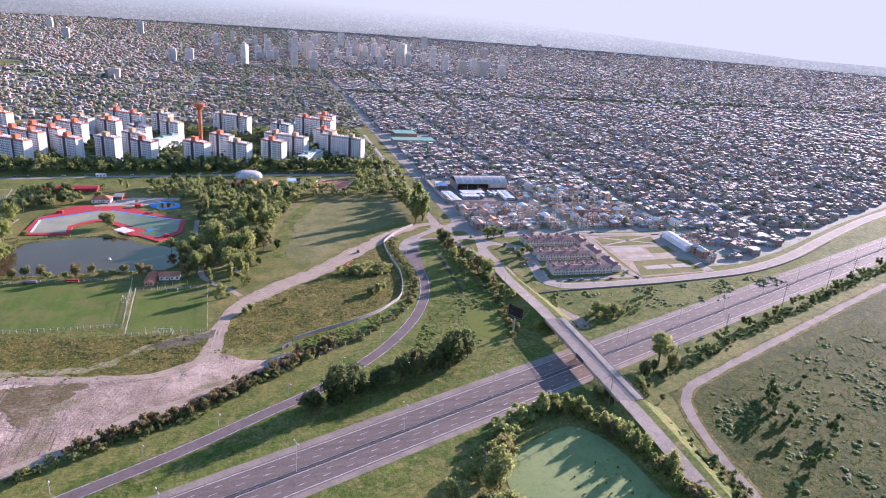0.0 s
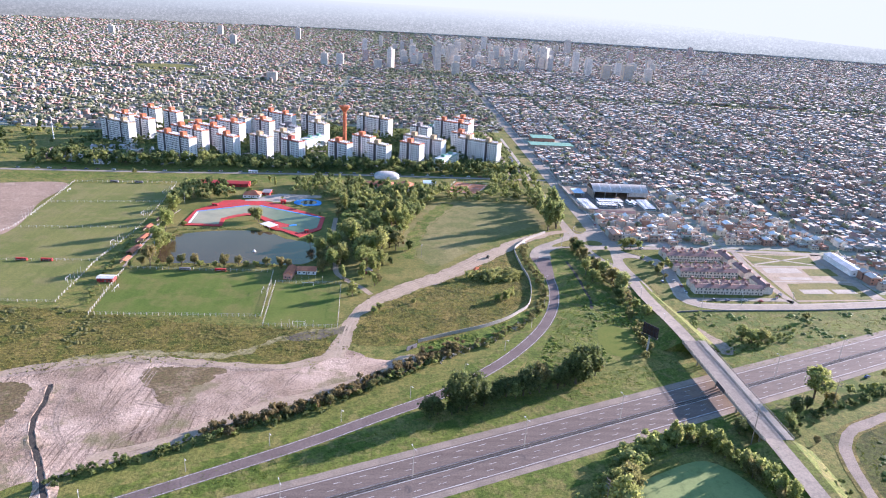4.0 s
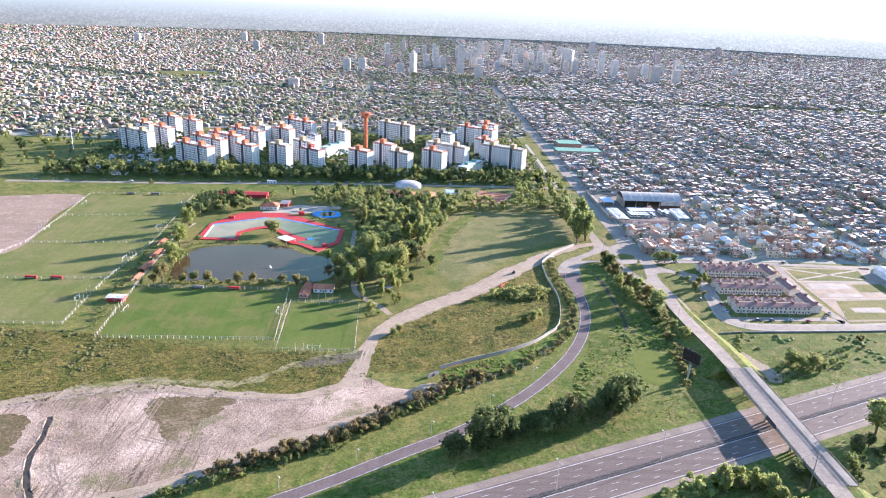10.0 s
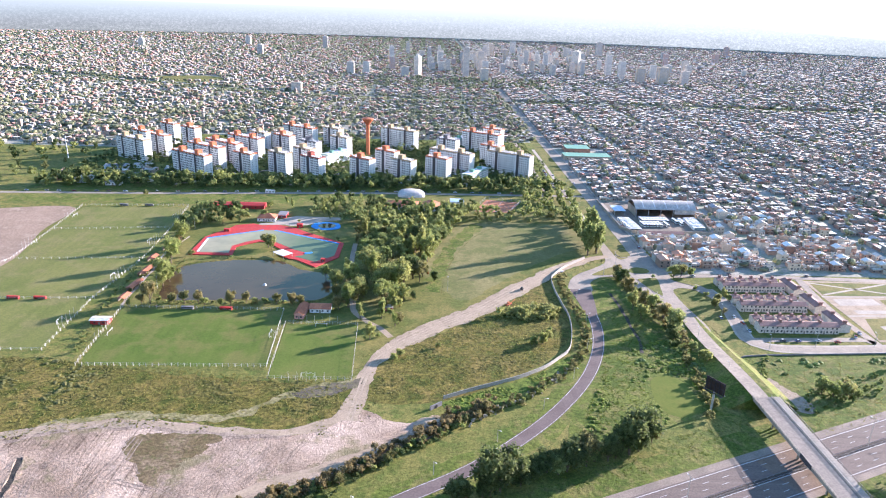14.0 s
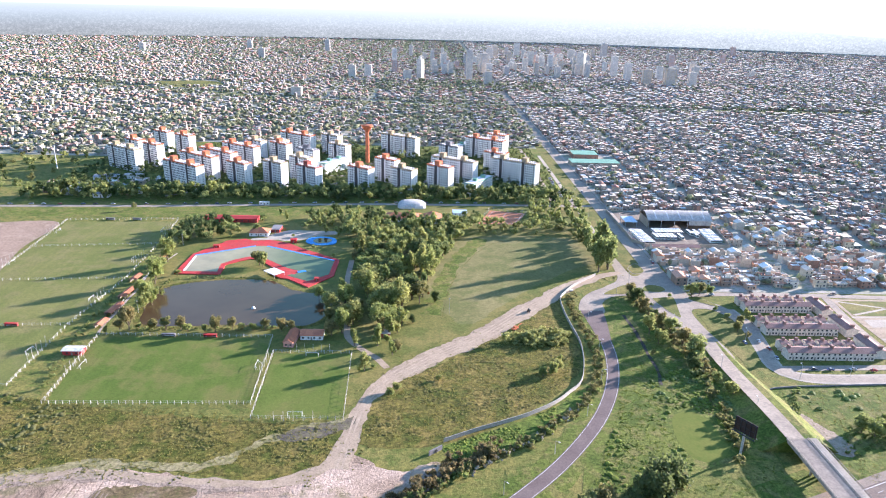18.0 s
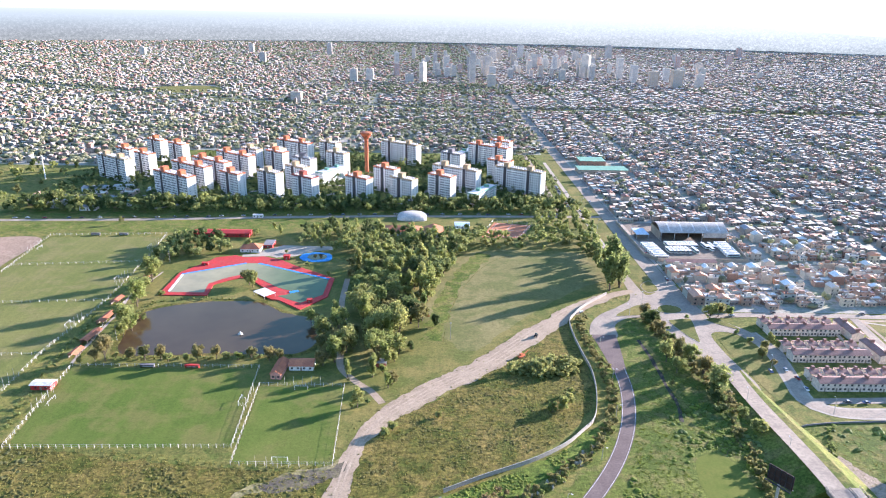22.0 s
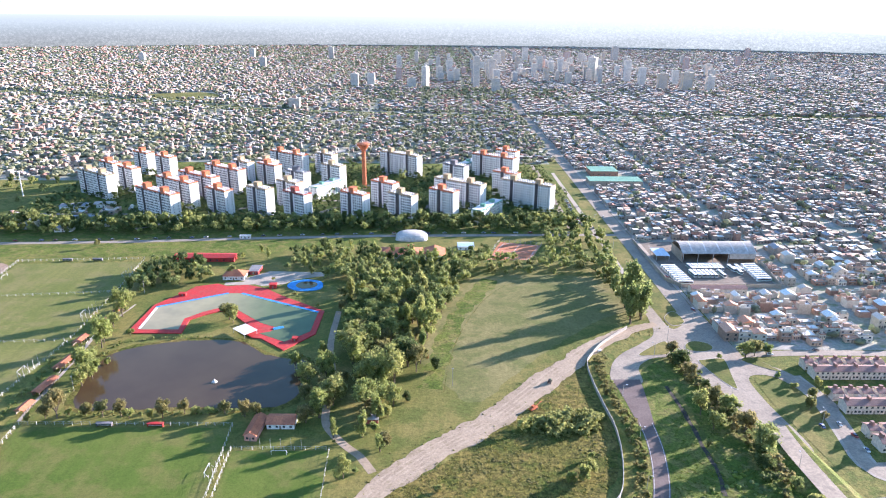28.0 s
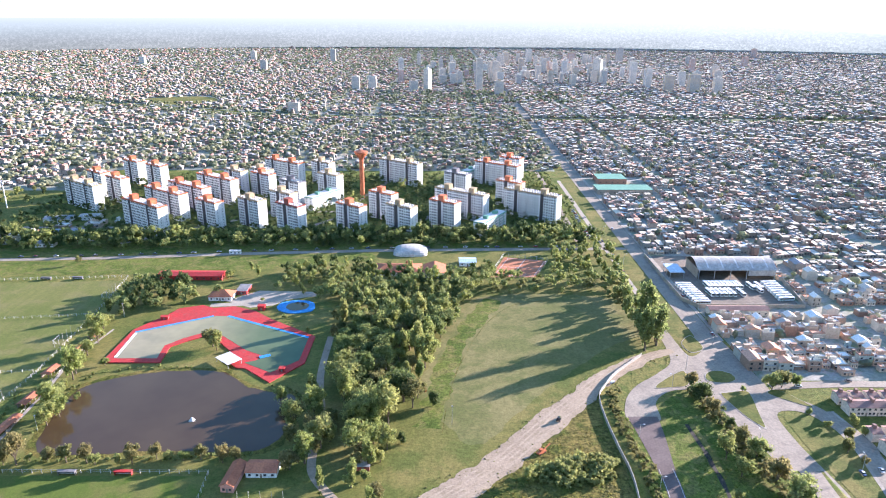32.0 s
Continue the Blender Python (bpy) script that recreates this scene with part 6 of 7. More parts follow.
def terrace(x0, x1, y0, depth, rz=0, units=8):
    """A two-storey terrace with one pitched roof, dividing walls, doors and windows for each unit."""
    L = x1 - x0
    e = thing("terrace", "two-storey cream terrace under a long brown-red tiled roof", "terraced houses", (x0, y0, 0.1), rz, "terraced rows")
    part("shell", boxes((0, L, 0, depth, 0, 5.2)), M_CREAM, e)
    part("gable", wedge(0, L, 0, depth, 5.2, 1.5), M_CREAM, e)
    part("roof", gable_roof(0, L, 0, depth, 5.2, 1.55), M_BROWNROOF, e, "long brown-red tiled roof")
    w = L / units
    for k in range(units):
        c = (k + 0.5) * w
        part("door", boxes((c - 0.45, c + 0.45, -0.06, 0.05, 0, 2.1)), M_WOOD, e)
        for x, z in ((c - 2.0, 1.0), (c + 2.0, 1.0), (c - 1.5, 3.5), (c + 1.5, 3.5)):
            part("window", boxes((x - 0.6, x + 0.6, -0.05, 0.05, z, z + 1.2)), M_GLASS, e)
        if k % 2 == 0:
            part("chimney", boxes((k * w + 0.8, k * w + 1.9, depth * 0.35, depth * 0.65, 5.4, 8.4), (k * w + 0.6, k * w + 2.1, depth * 0.3, depth * 0.7, 8.4, 8.65)), M_BROWNROOF, e, "brown tank tower on the roof")
    part("yard_wall", boxes((0, L, depth + 4.9, depth + 5.1, 0, 2.0)), M_CREAM, e)
    return e


def back_row(x0, y0, n, step):
    """A row of small paired houses with yards, each its own thing."""
    for k in range(n):
        e = thing("back_house", "small cream house with brown roof and tank tower", "house", (x0 + k * step, y0, 0.1), 0, "back-to-back houses")
        w = step * 0.62
        part("shell", boxes((0, w, 0, 7, 0, 4.8)), M_CREAM, e)
        part("roof", gable_roof(0, w, 0, 7, 4.8, 1.2), M_BROWNROOF, e)
        part("gable", wedge(0, w, 0, 7, 4.8, 1.15), M_CREAM, e)
        part("tank_tower", boxes((w * 0.3, w * 0.3 + 1.6, 2.6, 4.4, 4.8, 8.0)), M_BROWNROOF, e)
        part("porch", boxes((w, step - 0.3, 0.5, 5.5, 0, 2.6)), M_CREAM, e)
        for x in (w * 0.25, w * 0.7):
            part("window", boxes((x - 0.5, x + 0.5, -0.05, 0.05, 1.0, 2.1)), M_GLASS, e)


terrace(212, 266, 238.5, 8.0)
terrace(214, 262, 272, 8.0)
terrace(216, 264, 308, 8.0)
back_row(213, 250, 6, 8.4)
back_row(214, 285, 6, 8.4)
back_row(216, 319, 6, 8.4)
for y0 in (241, 271, 301):
    terrace(275, 297, y0, 8.0, 90, 3)

# ---- cars, buses ----
M_CAR = palette("car_paint", [(0.72, 0.72, 0.72), (0.10, 0.10, 0.11), (0.40, 0.41, 0.42), (0.35, 0.05, 0.05), (0.08, 0.12, 0.25), (0.6, 0.6, 0.6)], "object", 0.35, 3.0, 0.5)


def make_car():
    e = thing("car", "parked saloon car with dark windows", "car", group="parked cars")
    bm = boxes((-2.1, 2.1, -0.85, 0.85, 0.35, 0.95))
    bmesh.ops.bevel(bm, geom=bm.edges[:], offset=0.15, segments=2, affect="EDGES")
    part("body", bm, M_CAR, e)
    bm = boxes((-1.2, 0.9, -0.75, 0.75, 0.9, 1.45))
    for vtx in bm.verts:
        if vtx.co.z > 1.2:
            vtx.co.x *= 0.72
            vtx.co.y *= 0.88
    part("cabin", bm, M_GLASS, e, "dark glazed cabin")
    part("roof", boxes((-0.85, 0.6, -0.62, 0.62, 1.45, 1.5)), M_CAR, e)
    for x in (-1.3, 1.3):
        for y in (-0.8, 0.8):
            wheel = part("wheel", rod(bmesh.new(), (x, y - 0.1, 0.33), (x, y + 0.1, 0.33), 0.33, n=12), M_BLACK, e)
            part("rim", rod(bmesh.new(), (x, y - 0.12, 0.33), (x, y + 0.12, 0.33), 0.2, n=10), M_STEEL, wheel)
    return e


car0 = make_car()
car0.matrix_basis = pose(222, 227, 0.2, 0, 0, 0)
for x, y, a in ((232, 226.5, 0), (246, 227, 180), (258, 226, 0), (275, 234, 60), (281, 240, 80), (205, 262, 80), (207, 252, 100), (206, 240, 85), (268, 118, 22.6), (180, 405, 90), (182, 470, 90), (181, 560, 90), (169, 640, 90), (180, 700, 90), (150, 520, 90), (151, 560, 90), (150, 600, 90), (150, 640, 90), (150, 680, 90), (204, 338, 0), (236, 344, 0), (300, 343, 0), (370, 300, 90), (195, 260, 90)):
    copy_thing(car0, pose(x, y, 0.2, 0, 0, a))
rr = random.Random(4)
for k in range(34):
    x = -440 + k * 17 + rr.uniform(-4, 4)
    copy_thing(car0, pose(x, np.interp(x, (-470, -290, -180, -60, 140), (546, 557, 569, 579, 586)), 0.2, 0, 0, rr.choice((2, 182))))
for k in range(16):
    copy_thing(car0, pose(141 + rr.uniform(-1, 1), 610 + k * 6.5, 0.2, 0, 0, 5))


def make_bus():
    e = thing("bus", "white city bus parked in the depot yard", "bus", group="depot buses")
    bm = boxes((-6, 6, -1.25, 1.25, 0.4, 3.1))
    bmesh.ops.bevel(bm, geom=bm.edges[:], offset=0.12, segments=1, affect="EDGES")
    part("body", bm, M_WHITE, e)
    part("roof_unit", boxes((-2.2, 0.6, -0.9, 0.9, 3.1, 3.35)), M_ROOFTOP, e)
    for s in (-1, 1):
        part("window_band", boxes((-5.4, 5.4, s * 1.25 - 0.03, s * 1.25 + 0.03, 1.5, 2.5)), M_GLASS, e)
        part("stripe", boxes((-5.9, 5.9, s * 1.26 - 0.03, s * 1.26 + 0.03, 0.8, 1.1)), M_GREEN, e)
        for x in (-3.8, 3.6):
            wheel = part("wheel", rod(bmesh.new(), (x, s * 1.1 - 0.12, 0.5), (x, s * 1.1 + 0.12, 0.5), 0.5, n=12), M_BLACK, e)
            part("rim", rod(bmesh.new(), (x, s * 1.1 - 0.14, 0.5), (x, s * 1.1 + 0.14, 0.5), 0.28, n=10), M_STEEL, wheel)
    part("windscreen", boxes((5.97, 6.04, -1.1, 1.1, 1.3, 2.7)), M_GLASS, e)
    return e


M_YARD = surface("oily_yard_paving", (0.232, 0.185, 0.141), (0.178, 0.142, 0.107), (0.130, 0.105, 0.081), 0.06, 0.7, 0.9, grain=0.16)
patch("ground_depot_yard", [(178, 448), (262, 448), (272, 560), (178, 560)], 0.15, M_YARD, "paved yard of the bus depot")
bus0 = make_bus()
bus0.matrix_basis = pose(189, 490, 0.15)
for k in range(1, 9):
    copy_thing(bus0, pose(189 + 0.3 * k, 490 - 4.4 * k, 0.15))
for k in range(9):
    copy_thing(bus0, pose(207.5 + 3.1 * k, 489 + 0.1 * k, 0.15, 0, 0, -86))
for k in range(8):
    if k != 6:
        copy_thing(bus0, pose(204 + 3.4 * k, 474, 0.15, 0, 0, -86))
for k in range(3):
    copy_thing(bus0, pose(241 + 3.1 * k, 487 - 6 * (k % 2), 0.15, 0, 0, -86))
for k in range(8):
    copy_thing(bus0, pose(258 - 0.2 * k, 494 - 4.6 * k, 0.15, 0, 0, 6))
shed = thing("depot_shed", "large grey barrel-roofed bus depot shed", "shed", (206, 504, 0.1))
n = 14
bm = bmesh.new()
arc = [(30 * i / n, 8.0 + 5.6 * math.sin(math.pi * i / n)) for i in range(n + 1)]
lo = [[bm.verts.new((x, y, z)) for y, z in arc] for x in (-1, 63)]
hi = [[bm.verts.new((x, y, z + 0.25)) for y, z in arc] for x in (-1, 63)]
for i in range(n):
    bm.faces.new((lo[0][i], lo[0][i + 1], lo[1][i + 1], lo[1][i]))
    bm.faces.new((hi[0][i], hi[1][i], hi[1][i + 1], hi[0][i + 1]))
    for q in (0, 1):
        bm.faces.new((lo[q][i], lo[q][i + 1], hi[q][i + 1], hi[q][i]))
for i in (0, n):
    bm.faces.new((lo[0][i], lo[1][i], hi[1][i], hi[0][i]))
bmesh.ops.recalc_face_normals(bm, faces=bm.faces)
part("roof", bm, M_METAL, shed, "curved grey sheet roof")
for x in (8, 20, 32, 44, 56):
    bm = bmesh.new()
    for (y0, z0), (y1, z1) in zip(arc[1:7], arc[2:8]):
        q4 = [bm.verts.new(p) for p in ((x - 0.6, y0, z0 + 0.29), (x + 0.6, y0, z0 + 0.29), (x + 0.6, y1, z1 + 0.29), (x - 0.6, y1, z1 + 0.29))]
        bm.faces.new(q4)
    part("skylight", bm, M_ROOFTOP, shed)
part("back_wall", boxes((0, 62, 29.5, 30, 0, 8)), M_CONCRETE, shed)
for x in (0, 62):
    part("end_wall", boxes((x - 0.15, x + 0.15, 2, 29.5, 0, 8.2)), M_CONCRETE, shed)
part("front_panel", boxes((40, 62, -0.2, 0.1, 3.5, 8)), M_METAL, shed)
for x in (0.4, 13, 26, 39, 61.6):
    part("post", boxes((x - 0.2, x + 0.2, 0.2, 0.6, 0, 8)), M_STEEL, shed)
can = thing("depot_canopy", "pale blue flat canopy beside the depot", "canopy", (184, 507, 0.1))
part("roof", boxes((0, 12, 0, 20, 4.8, 5.3)), surface("pale_blue_sheet", (0.50, 0.60, 0.70), (0.44, 0.54, 0.64), None, 0.2, 0.6, 0.5), can)
for x in (0.5, 11.5):
    for y in (0.5, 10, 19.5):
        part("post", boxes((x - 0.15, x + 0.15, y - 0.15, y + 0.15, 0, 4.8)), M_STEEL, can)
for a, b_ in (((178, 560), (178, 462)), ((178, 462), (186, 448)), ((186, 448), (264, 448)), ((264, 448), (272, 500))):
    d = Vector((b_[0] - a[0], b_[1] - a[1], 0))
    w = thing("yard_wall", "pale concrete wall round the depot yard", "wall", (*a, 0.1), math.degrees(math.atan2(d.y, d.x)))
    part("panel", boxes((0, d.length, -0.12, 0.12, 0, 3.0)), M_CONCRETE, w)
    part("coping", boxes((0, d.length, -0.2, 0.2, 3.0, 3.2)), M_CONCRETE, w)


# ---- buildings with plain shapes ----
def hall(name, label, cat, x, y, w, d, h, wall, roof, rz=0, rise=1.2, hip=False, along_x=True, windows=4, open_front=False):
    e = thing(name, label, cat, (x, y, 0.1), rz)
    if open_front:
        for px in np.linspace(0.3, w - 0.3, 5):
            part("post", boxes((px - 0.12, px + 0.12, 0.1, 0.4, 0, h)), wall, e)
        part("back_wall", boxes((0, w, d - 0.2, d, 0, h)), wall, e)
    else:
        part("shell", boxes((0, w, 0, d, 0, h)), wall, e)
        for k in range(windows):
            c = (k + 0.5) * w / windows
            part("window", boxes((c - 0.6, c + 0.6, -0.05, 0.05, h * 0.3, h * 0.3 + 1.2)), M_GLASS, e)
        part("door", boxes((w * 0.5 - 0.5, w * 0.5 + 0.5, -0.07, 0.03, 0, 2.1)), M_WOOD, e)
    if hip:
        bm = bmesh.new()
        o = 0.6
        b4 = [bm.verts.new(p) for p in ((-o, -o, h), (w + o, -o, h), (w + o, d + o, h), (-o, d + o, h))]
        rd = [bm.verts.new(p) for p in ((d / 2, d / 2, h + rise), (max(w - d / 2, d / 2 + 0.3), d / 2, h + rise))]
        for q in ((b4[0], b4[1], rd[1], rd[0]), (b4[1], b4[2], rd[1]), (b4[2], b4[3], rd[0], rd[1]), (b4[3], b4[0], rd[0]), (b4[3], b4[2], b4[1], b4[0])):
            bm.faces.new(q)
        part("roof", bm, roof, e)
    elif rise > 0:
        part("roof", gable_roof(0, w, 0, d, h, rise, 0.5, along_x), roof, e)
        if not open_front:
            part("gable", wedge(0, w, 0, d, h, rise - 0.05, along_x), wall, e)
    else:
        part("roof", boxes((-0.3, w + 0.3, -0.3, d + 0.3, h, h + 0.25)), roof, e)
    return e


hall("clubhouse_hall", "long low red hall with a red roof", "hall", -228, 499, 51, 12, 3.6, M_RED, M_RED, rise=1.4, windows=9)
hall("pool_house", "small club house with an orange tiled hip roof", "house", -174, 458, 17, 13, 3.2, M_WHITE, M_TILE, rise=3.4, hip=True)
hall("red_terrace_bar", "red painted bar beside the pool house", "kiosk", -157, 470, 8, 14, 2.8, M_RED, M_GREY, rise=0)
hall("pink_cottage", "pink cottage with an orange tiled gable roof", "cottage", -98.5, 246, 6, 17, 3.4, surface("pink_render", (0.58, 0.30, 0.24), (0.5, 0.26, 0.21), None, 0.2, 0.8, 0.85), M_TILE, rz=-4, rise=1.8, along_x=False, windows=2)
M_SLATE = surface("grey_blue_sheet_roof", (0.30, 0.31, 0.33), (0.24, 0.25, 0.27), None, 0.2, 0.8, 0.6)
for x, y, w, d, roof in ((-408, 655, 26, 14, M_SLATE), (-376, 664, 20, 12, M_METAL), (-378, 612, 30, 10, M_SLATE), (-346, 596, 18, 12, M_GREEN), (-372, 578, 16, 9, M_SLATE), (-420, 600, 22, 12, M_METAL)):
    hall("low_shed", "low pale school shed with a sheet-metal roof", "shed", x, y, w, d, 4.0, M_WHITE, roof, rz=4, rise=1.2, windows=5)
hall("white_cottage", "white cottage with an orange tiled roof", "cottage", -90, 256, 14, 9, 3.0, M_WHITE, M_TILE, rise=1.8)
hall("red_equipment_shed", "red shed with a white sheet roof beside the pitch", "shed", -226, 232, 11, 6, 3.0, M_RED, M_ROOFTOP, rise=0.5, windows=2)
hall("picnic_hut", "small hut with a pale sheet roof under trees", "hut", -40, 261, 6, 5, 2.8, M_MAROON, M_METAL, rise=0.6, windows=1)
hall("white_shed", "long white shed beside the plots", "shed", 367, 284, 11, 42, 5.0, M_WHITE, M_ROOFTOP, rz=-2, rise=1.2, along_x=False, windows=2)
hall("green_roof_store", "large store with a flat green roof", "store", 184, 778, 66, 26, 6, M_CONCRETE, M_GREEN, rise=0, windows=8)
hall("green_roof_annex", "green-roofed annex behind the store", "store", 196, 830, 36, 30, 7, M_WALLS1, M_GREEN, rise=0, windows=5)
hall("red_roof_row", "long row building with a faded red roof", "row house", 189, 434, 42, 8, 4.6, M_CREAM, M_BROWNROOF, rise=1.4, windows=9)
hall("blue_roof_pavilion", "small pavilion with a pale blue roof", "pavilion", 14, 533, 14, 12, 3.4, M_WHITE, surface("pale_blue_tin", (0.45, 0.56, 0.68), (0.4, 0.5, 0.62), None, 0.2, 0.8, 0.5), rise=0.8, windows=3)
hall("club_tile_house", "low club house with a broad orange tiled roof", "house", -16, 506, 18, 22, 3.4, M_WHITE, M_TILE, rise=3.0, along_x=False, windows=4)
hall("site_trailer", "white site trailer beside the street", "trailer", -190, 562, 10, 3, 2.8, M_WHITE, M_ROOFTOP, rise=0, windows=3)
for x, y, w in ((-226.7, 313, 17), (-223.7, 286, 17), (-221.9, 268, 9.5), (-229.3, 371, 12), (-228.7, 394, 8), (-232, 345, 11)):
    hall("bench_shelter", "open picnic shelter with a faded orange tiled roof", "shelter", x + 2.2, y, w, 4.6, 2.3, M_WOOD, M_TILE, rz=86, rise=0.9, open_front=True)
strip("pavement_shelter_path", spline([(-219, 262), (-220.7, 276), (-221.3, 290), (-222.4, 309), (-223.4, 332), (-227, 357), (-226, 374), (-224.5, 391), (-222, 410)], 3), 1.8, 0.14, M_CONCRETE, cat="path", label="pale path along the picnic shelters", rag=0.5)
for x, y, c, lab in ((-177, 257.4, M_GREY, "dark"), (-151, 257.4, M_RED, "red"), (-322, 499, M_GREY, "dark"), (-297, 500, M_GREY, "dark"), (-300, 268.5, M_RED, "red"), (-282, 269, M_RED, "red")):
    e = thing("dugout", f"low {lab} team bench shelter beside the pitch", "dugout", (x, y, 0.1), group="team dugouts")
    part("back_panel", boxes((0, 8, 1.3, 1.45, 0, 2.0)), c, e)
    part("roof", boxes((-0.2, 8.2, -0.2, 1.6, 2.0, 2.15)), c, e)
    part("bench", boxes((0.3, 7.7, 0.8, 1.2, 0.4, 0.5)), M_WHITE, e)
    for px in (0.1, 7.9):
        part("side_panel", boxes((px - 0.06, px + 0.06, 0, 1.3, 0, 2.0)), c, e)
# white membrane hall
dome = thing("membrane_hall", "pale weathered curved membrane sports hall", "sports hall", (-44, 556, 0.1))
bm = bmesh.new()
rows = []
stations = [(0.0, 0.25), (1.0, 0.5), (3.0, 0.74), (6.5, 0.9), (11, 0.98), (15, 1.0), (19, 0.98), (23.5, 0.9), (27, 0.74), (29, 0.5), (30, 0.25)]
for i in range(13):
    a = math.pi * i / 12
    rows.append([bm.verts.new((x, 13 - 13 * math.cos(a) * (0.55 + 0.45 * k), 6.6 * math.sin(a) * k)) for x, k in stations])
for i in range(12):
    for k in range(10):
        bm.faces.new((rows[i][k], rows[i][k + 1], rows[i + 1][k + 1], rows[i + 1][k]))
for k in (0, 10):
    bm.faces.new([r_[k] for r_ in rows])
bmesh.ops.recalc_face_normals(bm, faces=bm.faces)
part("membrane", bm, surface("weathered_membrane", (0.50, 0.47, 0.42), (0.40, 0.375, 0.34), None, 0.1, 0.7, 0.8), dome)
# pool side
can = thing("pool_canopy", "white sheet canopy on the pool deck", "canopy", (-130, 363, 0.7), -42)
part("roof", boxes((-7, 7, -5, 5, 2.9, 3.15)), M_ROOFTOP, can)
for x in (-6.5, 6.5):
    for y in (-4.5, 4.5):
        part("post", boxes((x - 0.12, x + 0.12, y - 0.12, y + 0.12, 0, 2.9)), M_STEEL, can)
for x, y, w, d, h in ((-133, 441, 5, 4, 3.2), (-97, 352, 3, 3, 2.6), (-196, 424, 5, 3, 2.5)):
    hall("red_kiosk", "small red kiosk on the pool deck", "kiosk", x, y, w, d, h, M_RED, M_RED, rise=0, windows=1)
e = thing("pool_steps", "blue steps into the pool", "steps", (-113, 369, 0.7), 30)
for k in range(3):
    part("step", boxes((0, 7 - k, -1.2 + 0.6 * k, 1.8, 0.1 * k + 0.1, 0.1 * k + 0.25)), M_BLUE, e)
e = thing("lake_fountain", "small white fountain float on the lake", "fountain", (-131, 302, 0.15))
part("float", rod(bmesh.new(), (0, 0, 0), (0, 0, 0.4), 1.7, 1.4, 14), M_POST, e)
part("nozzle", rod(bmesh.new(), (0, 0, 0.4), (0, 0, 1.8), 1.2, 0.2, 10), M_STEEL, e)
strip("pavement_pool_path", spline([(-170, 450), (-150, 452), (-130, 456), (-112, 466), (-95, 472)], 4), 6, 0.13, M_CONCRETE, cat="pavement", label="pale path behind the pool")
patch("ground_plaza", [(-162, 458), (-141, 478), (-120, 477), (-95, 476), (-94, 468), (-116, 461), (-124, 450), (-140, 446)], 0.12, M_CONCRETE, "pale paved plaza behind the pool")
strip("road_park_path", spline([(-74, 400), (-72, 350), (-65, 311), (-63, 278), (-60, 259), (-48, 242), (-41, 235), (-33, 222)], 4), 4.2, 0.13, M_TRACK, label="pale worn path through the trees")
# clay courts
hall("club_house", "long low club house with a broad orange tiled hip roof", "house", -56, 510, 38, 20, 3.4, M_WHITE, M_TILE, rise=3.6, hip=True, windows=8)
for x in (-30, -26):
    e = thing("chimney", "square pink chimney on the club house roof", "chimney", (x, 521, 5.6))
    part("stack", boxes((-0.7, 0.7, -0.7, 0.7, 0, 3.2)), M_TILE, e)
    part("cap", boxes((-0.9, 0.9, -0.9, 0.9, 3.2, 3.5)), M_TILE, e)
patch("ground_clay_court_2", [(38, 508), (76, 508), (90, 547), (54, 556)], 0.14, M_CLAY, "orange clay tennis courts")
for a, c in (((42, 512), (57, 553)), ((56, 510), (72, 551)), ((74, 510), (88, 546)), ((42, 512), (74, 510)), ((57, 553), (88, 546)), ((49, 532), (81, 528))):
    strip("trim_court_line", [Vector((*a, 0)), Vector((*c, 0))], 0.35, 0.17, M_PAINT, cat="court line", label="white line on the clay court")


# ---- fences, goals, posts ----
def fence(line, gap=4.0, h=1.9, label="pale concrete post and wire fence", closed=False, rail=True):
    e = thing("fence", label, "fence", (line[0][0], line[0][1], 0.1), group="pitch fences")
    o = Vector((line[0][0], line[0][1], 0))
    pts = [Vector((*p, 0)) - o for p in line]
    for a, b_ in zip(pts, pts[1:]):
        n = max(1, round((b_ - a).length / gap))
        for k in range(n + (b_ is pts[-1])):
            p = a + (b_ - a) * (k / n)
            link_part("post", POST, e, m=Matrix.Translation(p) @ Matrix.Diagonal((1, 1, h, 1)))
        if rail:
            bm = bmesh.new()
            for z in (0.5, 0.95):
                rod(bm, a + Vector((0, 0, z * h)), b_ + Vector((0, 0, z * h)), 0.035, n=3)
            part("wire", bm, M_STEEL, e)


bm = boxes((-0.13, 0.13, -0.13, 0.13, 0, 1.0))
POST = bpy.data.meshes.new("post")
bm.to_mesh(POST)
bm.free()
POST.materials.append(M_POST)
fence([(-210, 180), (-102.3, 182)], 3.6, 2.2)
fence([(-102.3, 182), (-108, 258)], 4.0, 2.2)
fence([(-108, 259), (-217, 259)], 4.5, 2.0)
fence([(-217, 259), (-210, 180)], 4.0, 2.2)
fence([(-99, 169), (-52, 169)], 4.0, 2.2)
fence([(-99, 169), (-103, 238)], 4.0, 2.2)
fence([(-103, 239), (-57, 239)], 5.0, 2.0)
fence([(-52, 170), (-55.5, 238)], 4.5, 2.4)
fence([(-355, 497), (-255, 505)], 5.0, 2.0)
fence([(-346, 420), (-246, 432)], 6.0, 1.8)
fence([(-341, 344), (-243, 352)], 6.0, 1.8)
fence([(-330, 267), (-242, 272)], 6.0, 1.8)
fence([(-345, 196), (-238, 197)], 6.0, 1.8)
fence([(-238, 197), (-243, 272), (-240, 350), (-246, 432), (-254, 500)], 5.0, 2.0)
fence([(-358, 497), (-348, 420), (-341, 344), (-352, 300)], 5.0, 2.0)
fence([(-222, 292), (-226, 330), (-228, 400)], 6.0, 1.4)
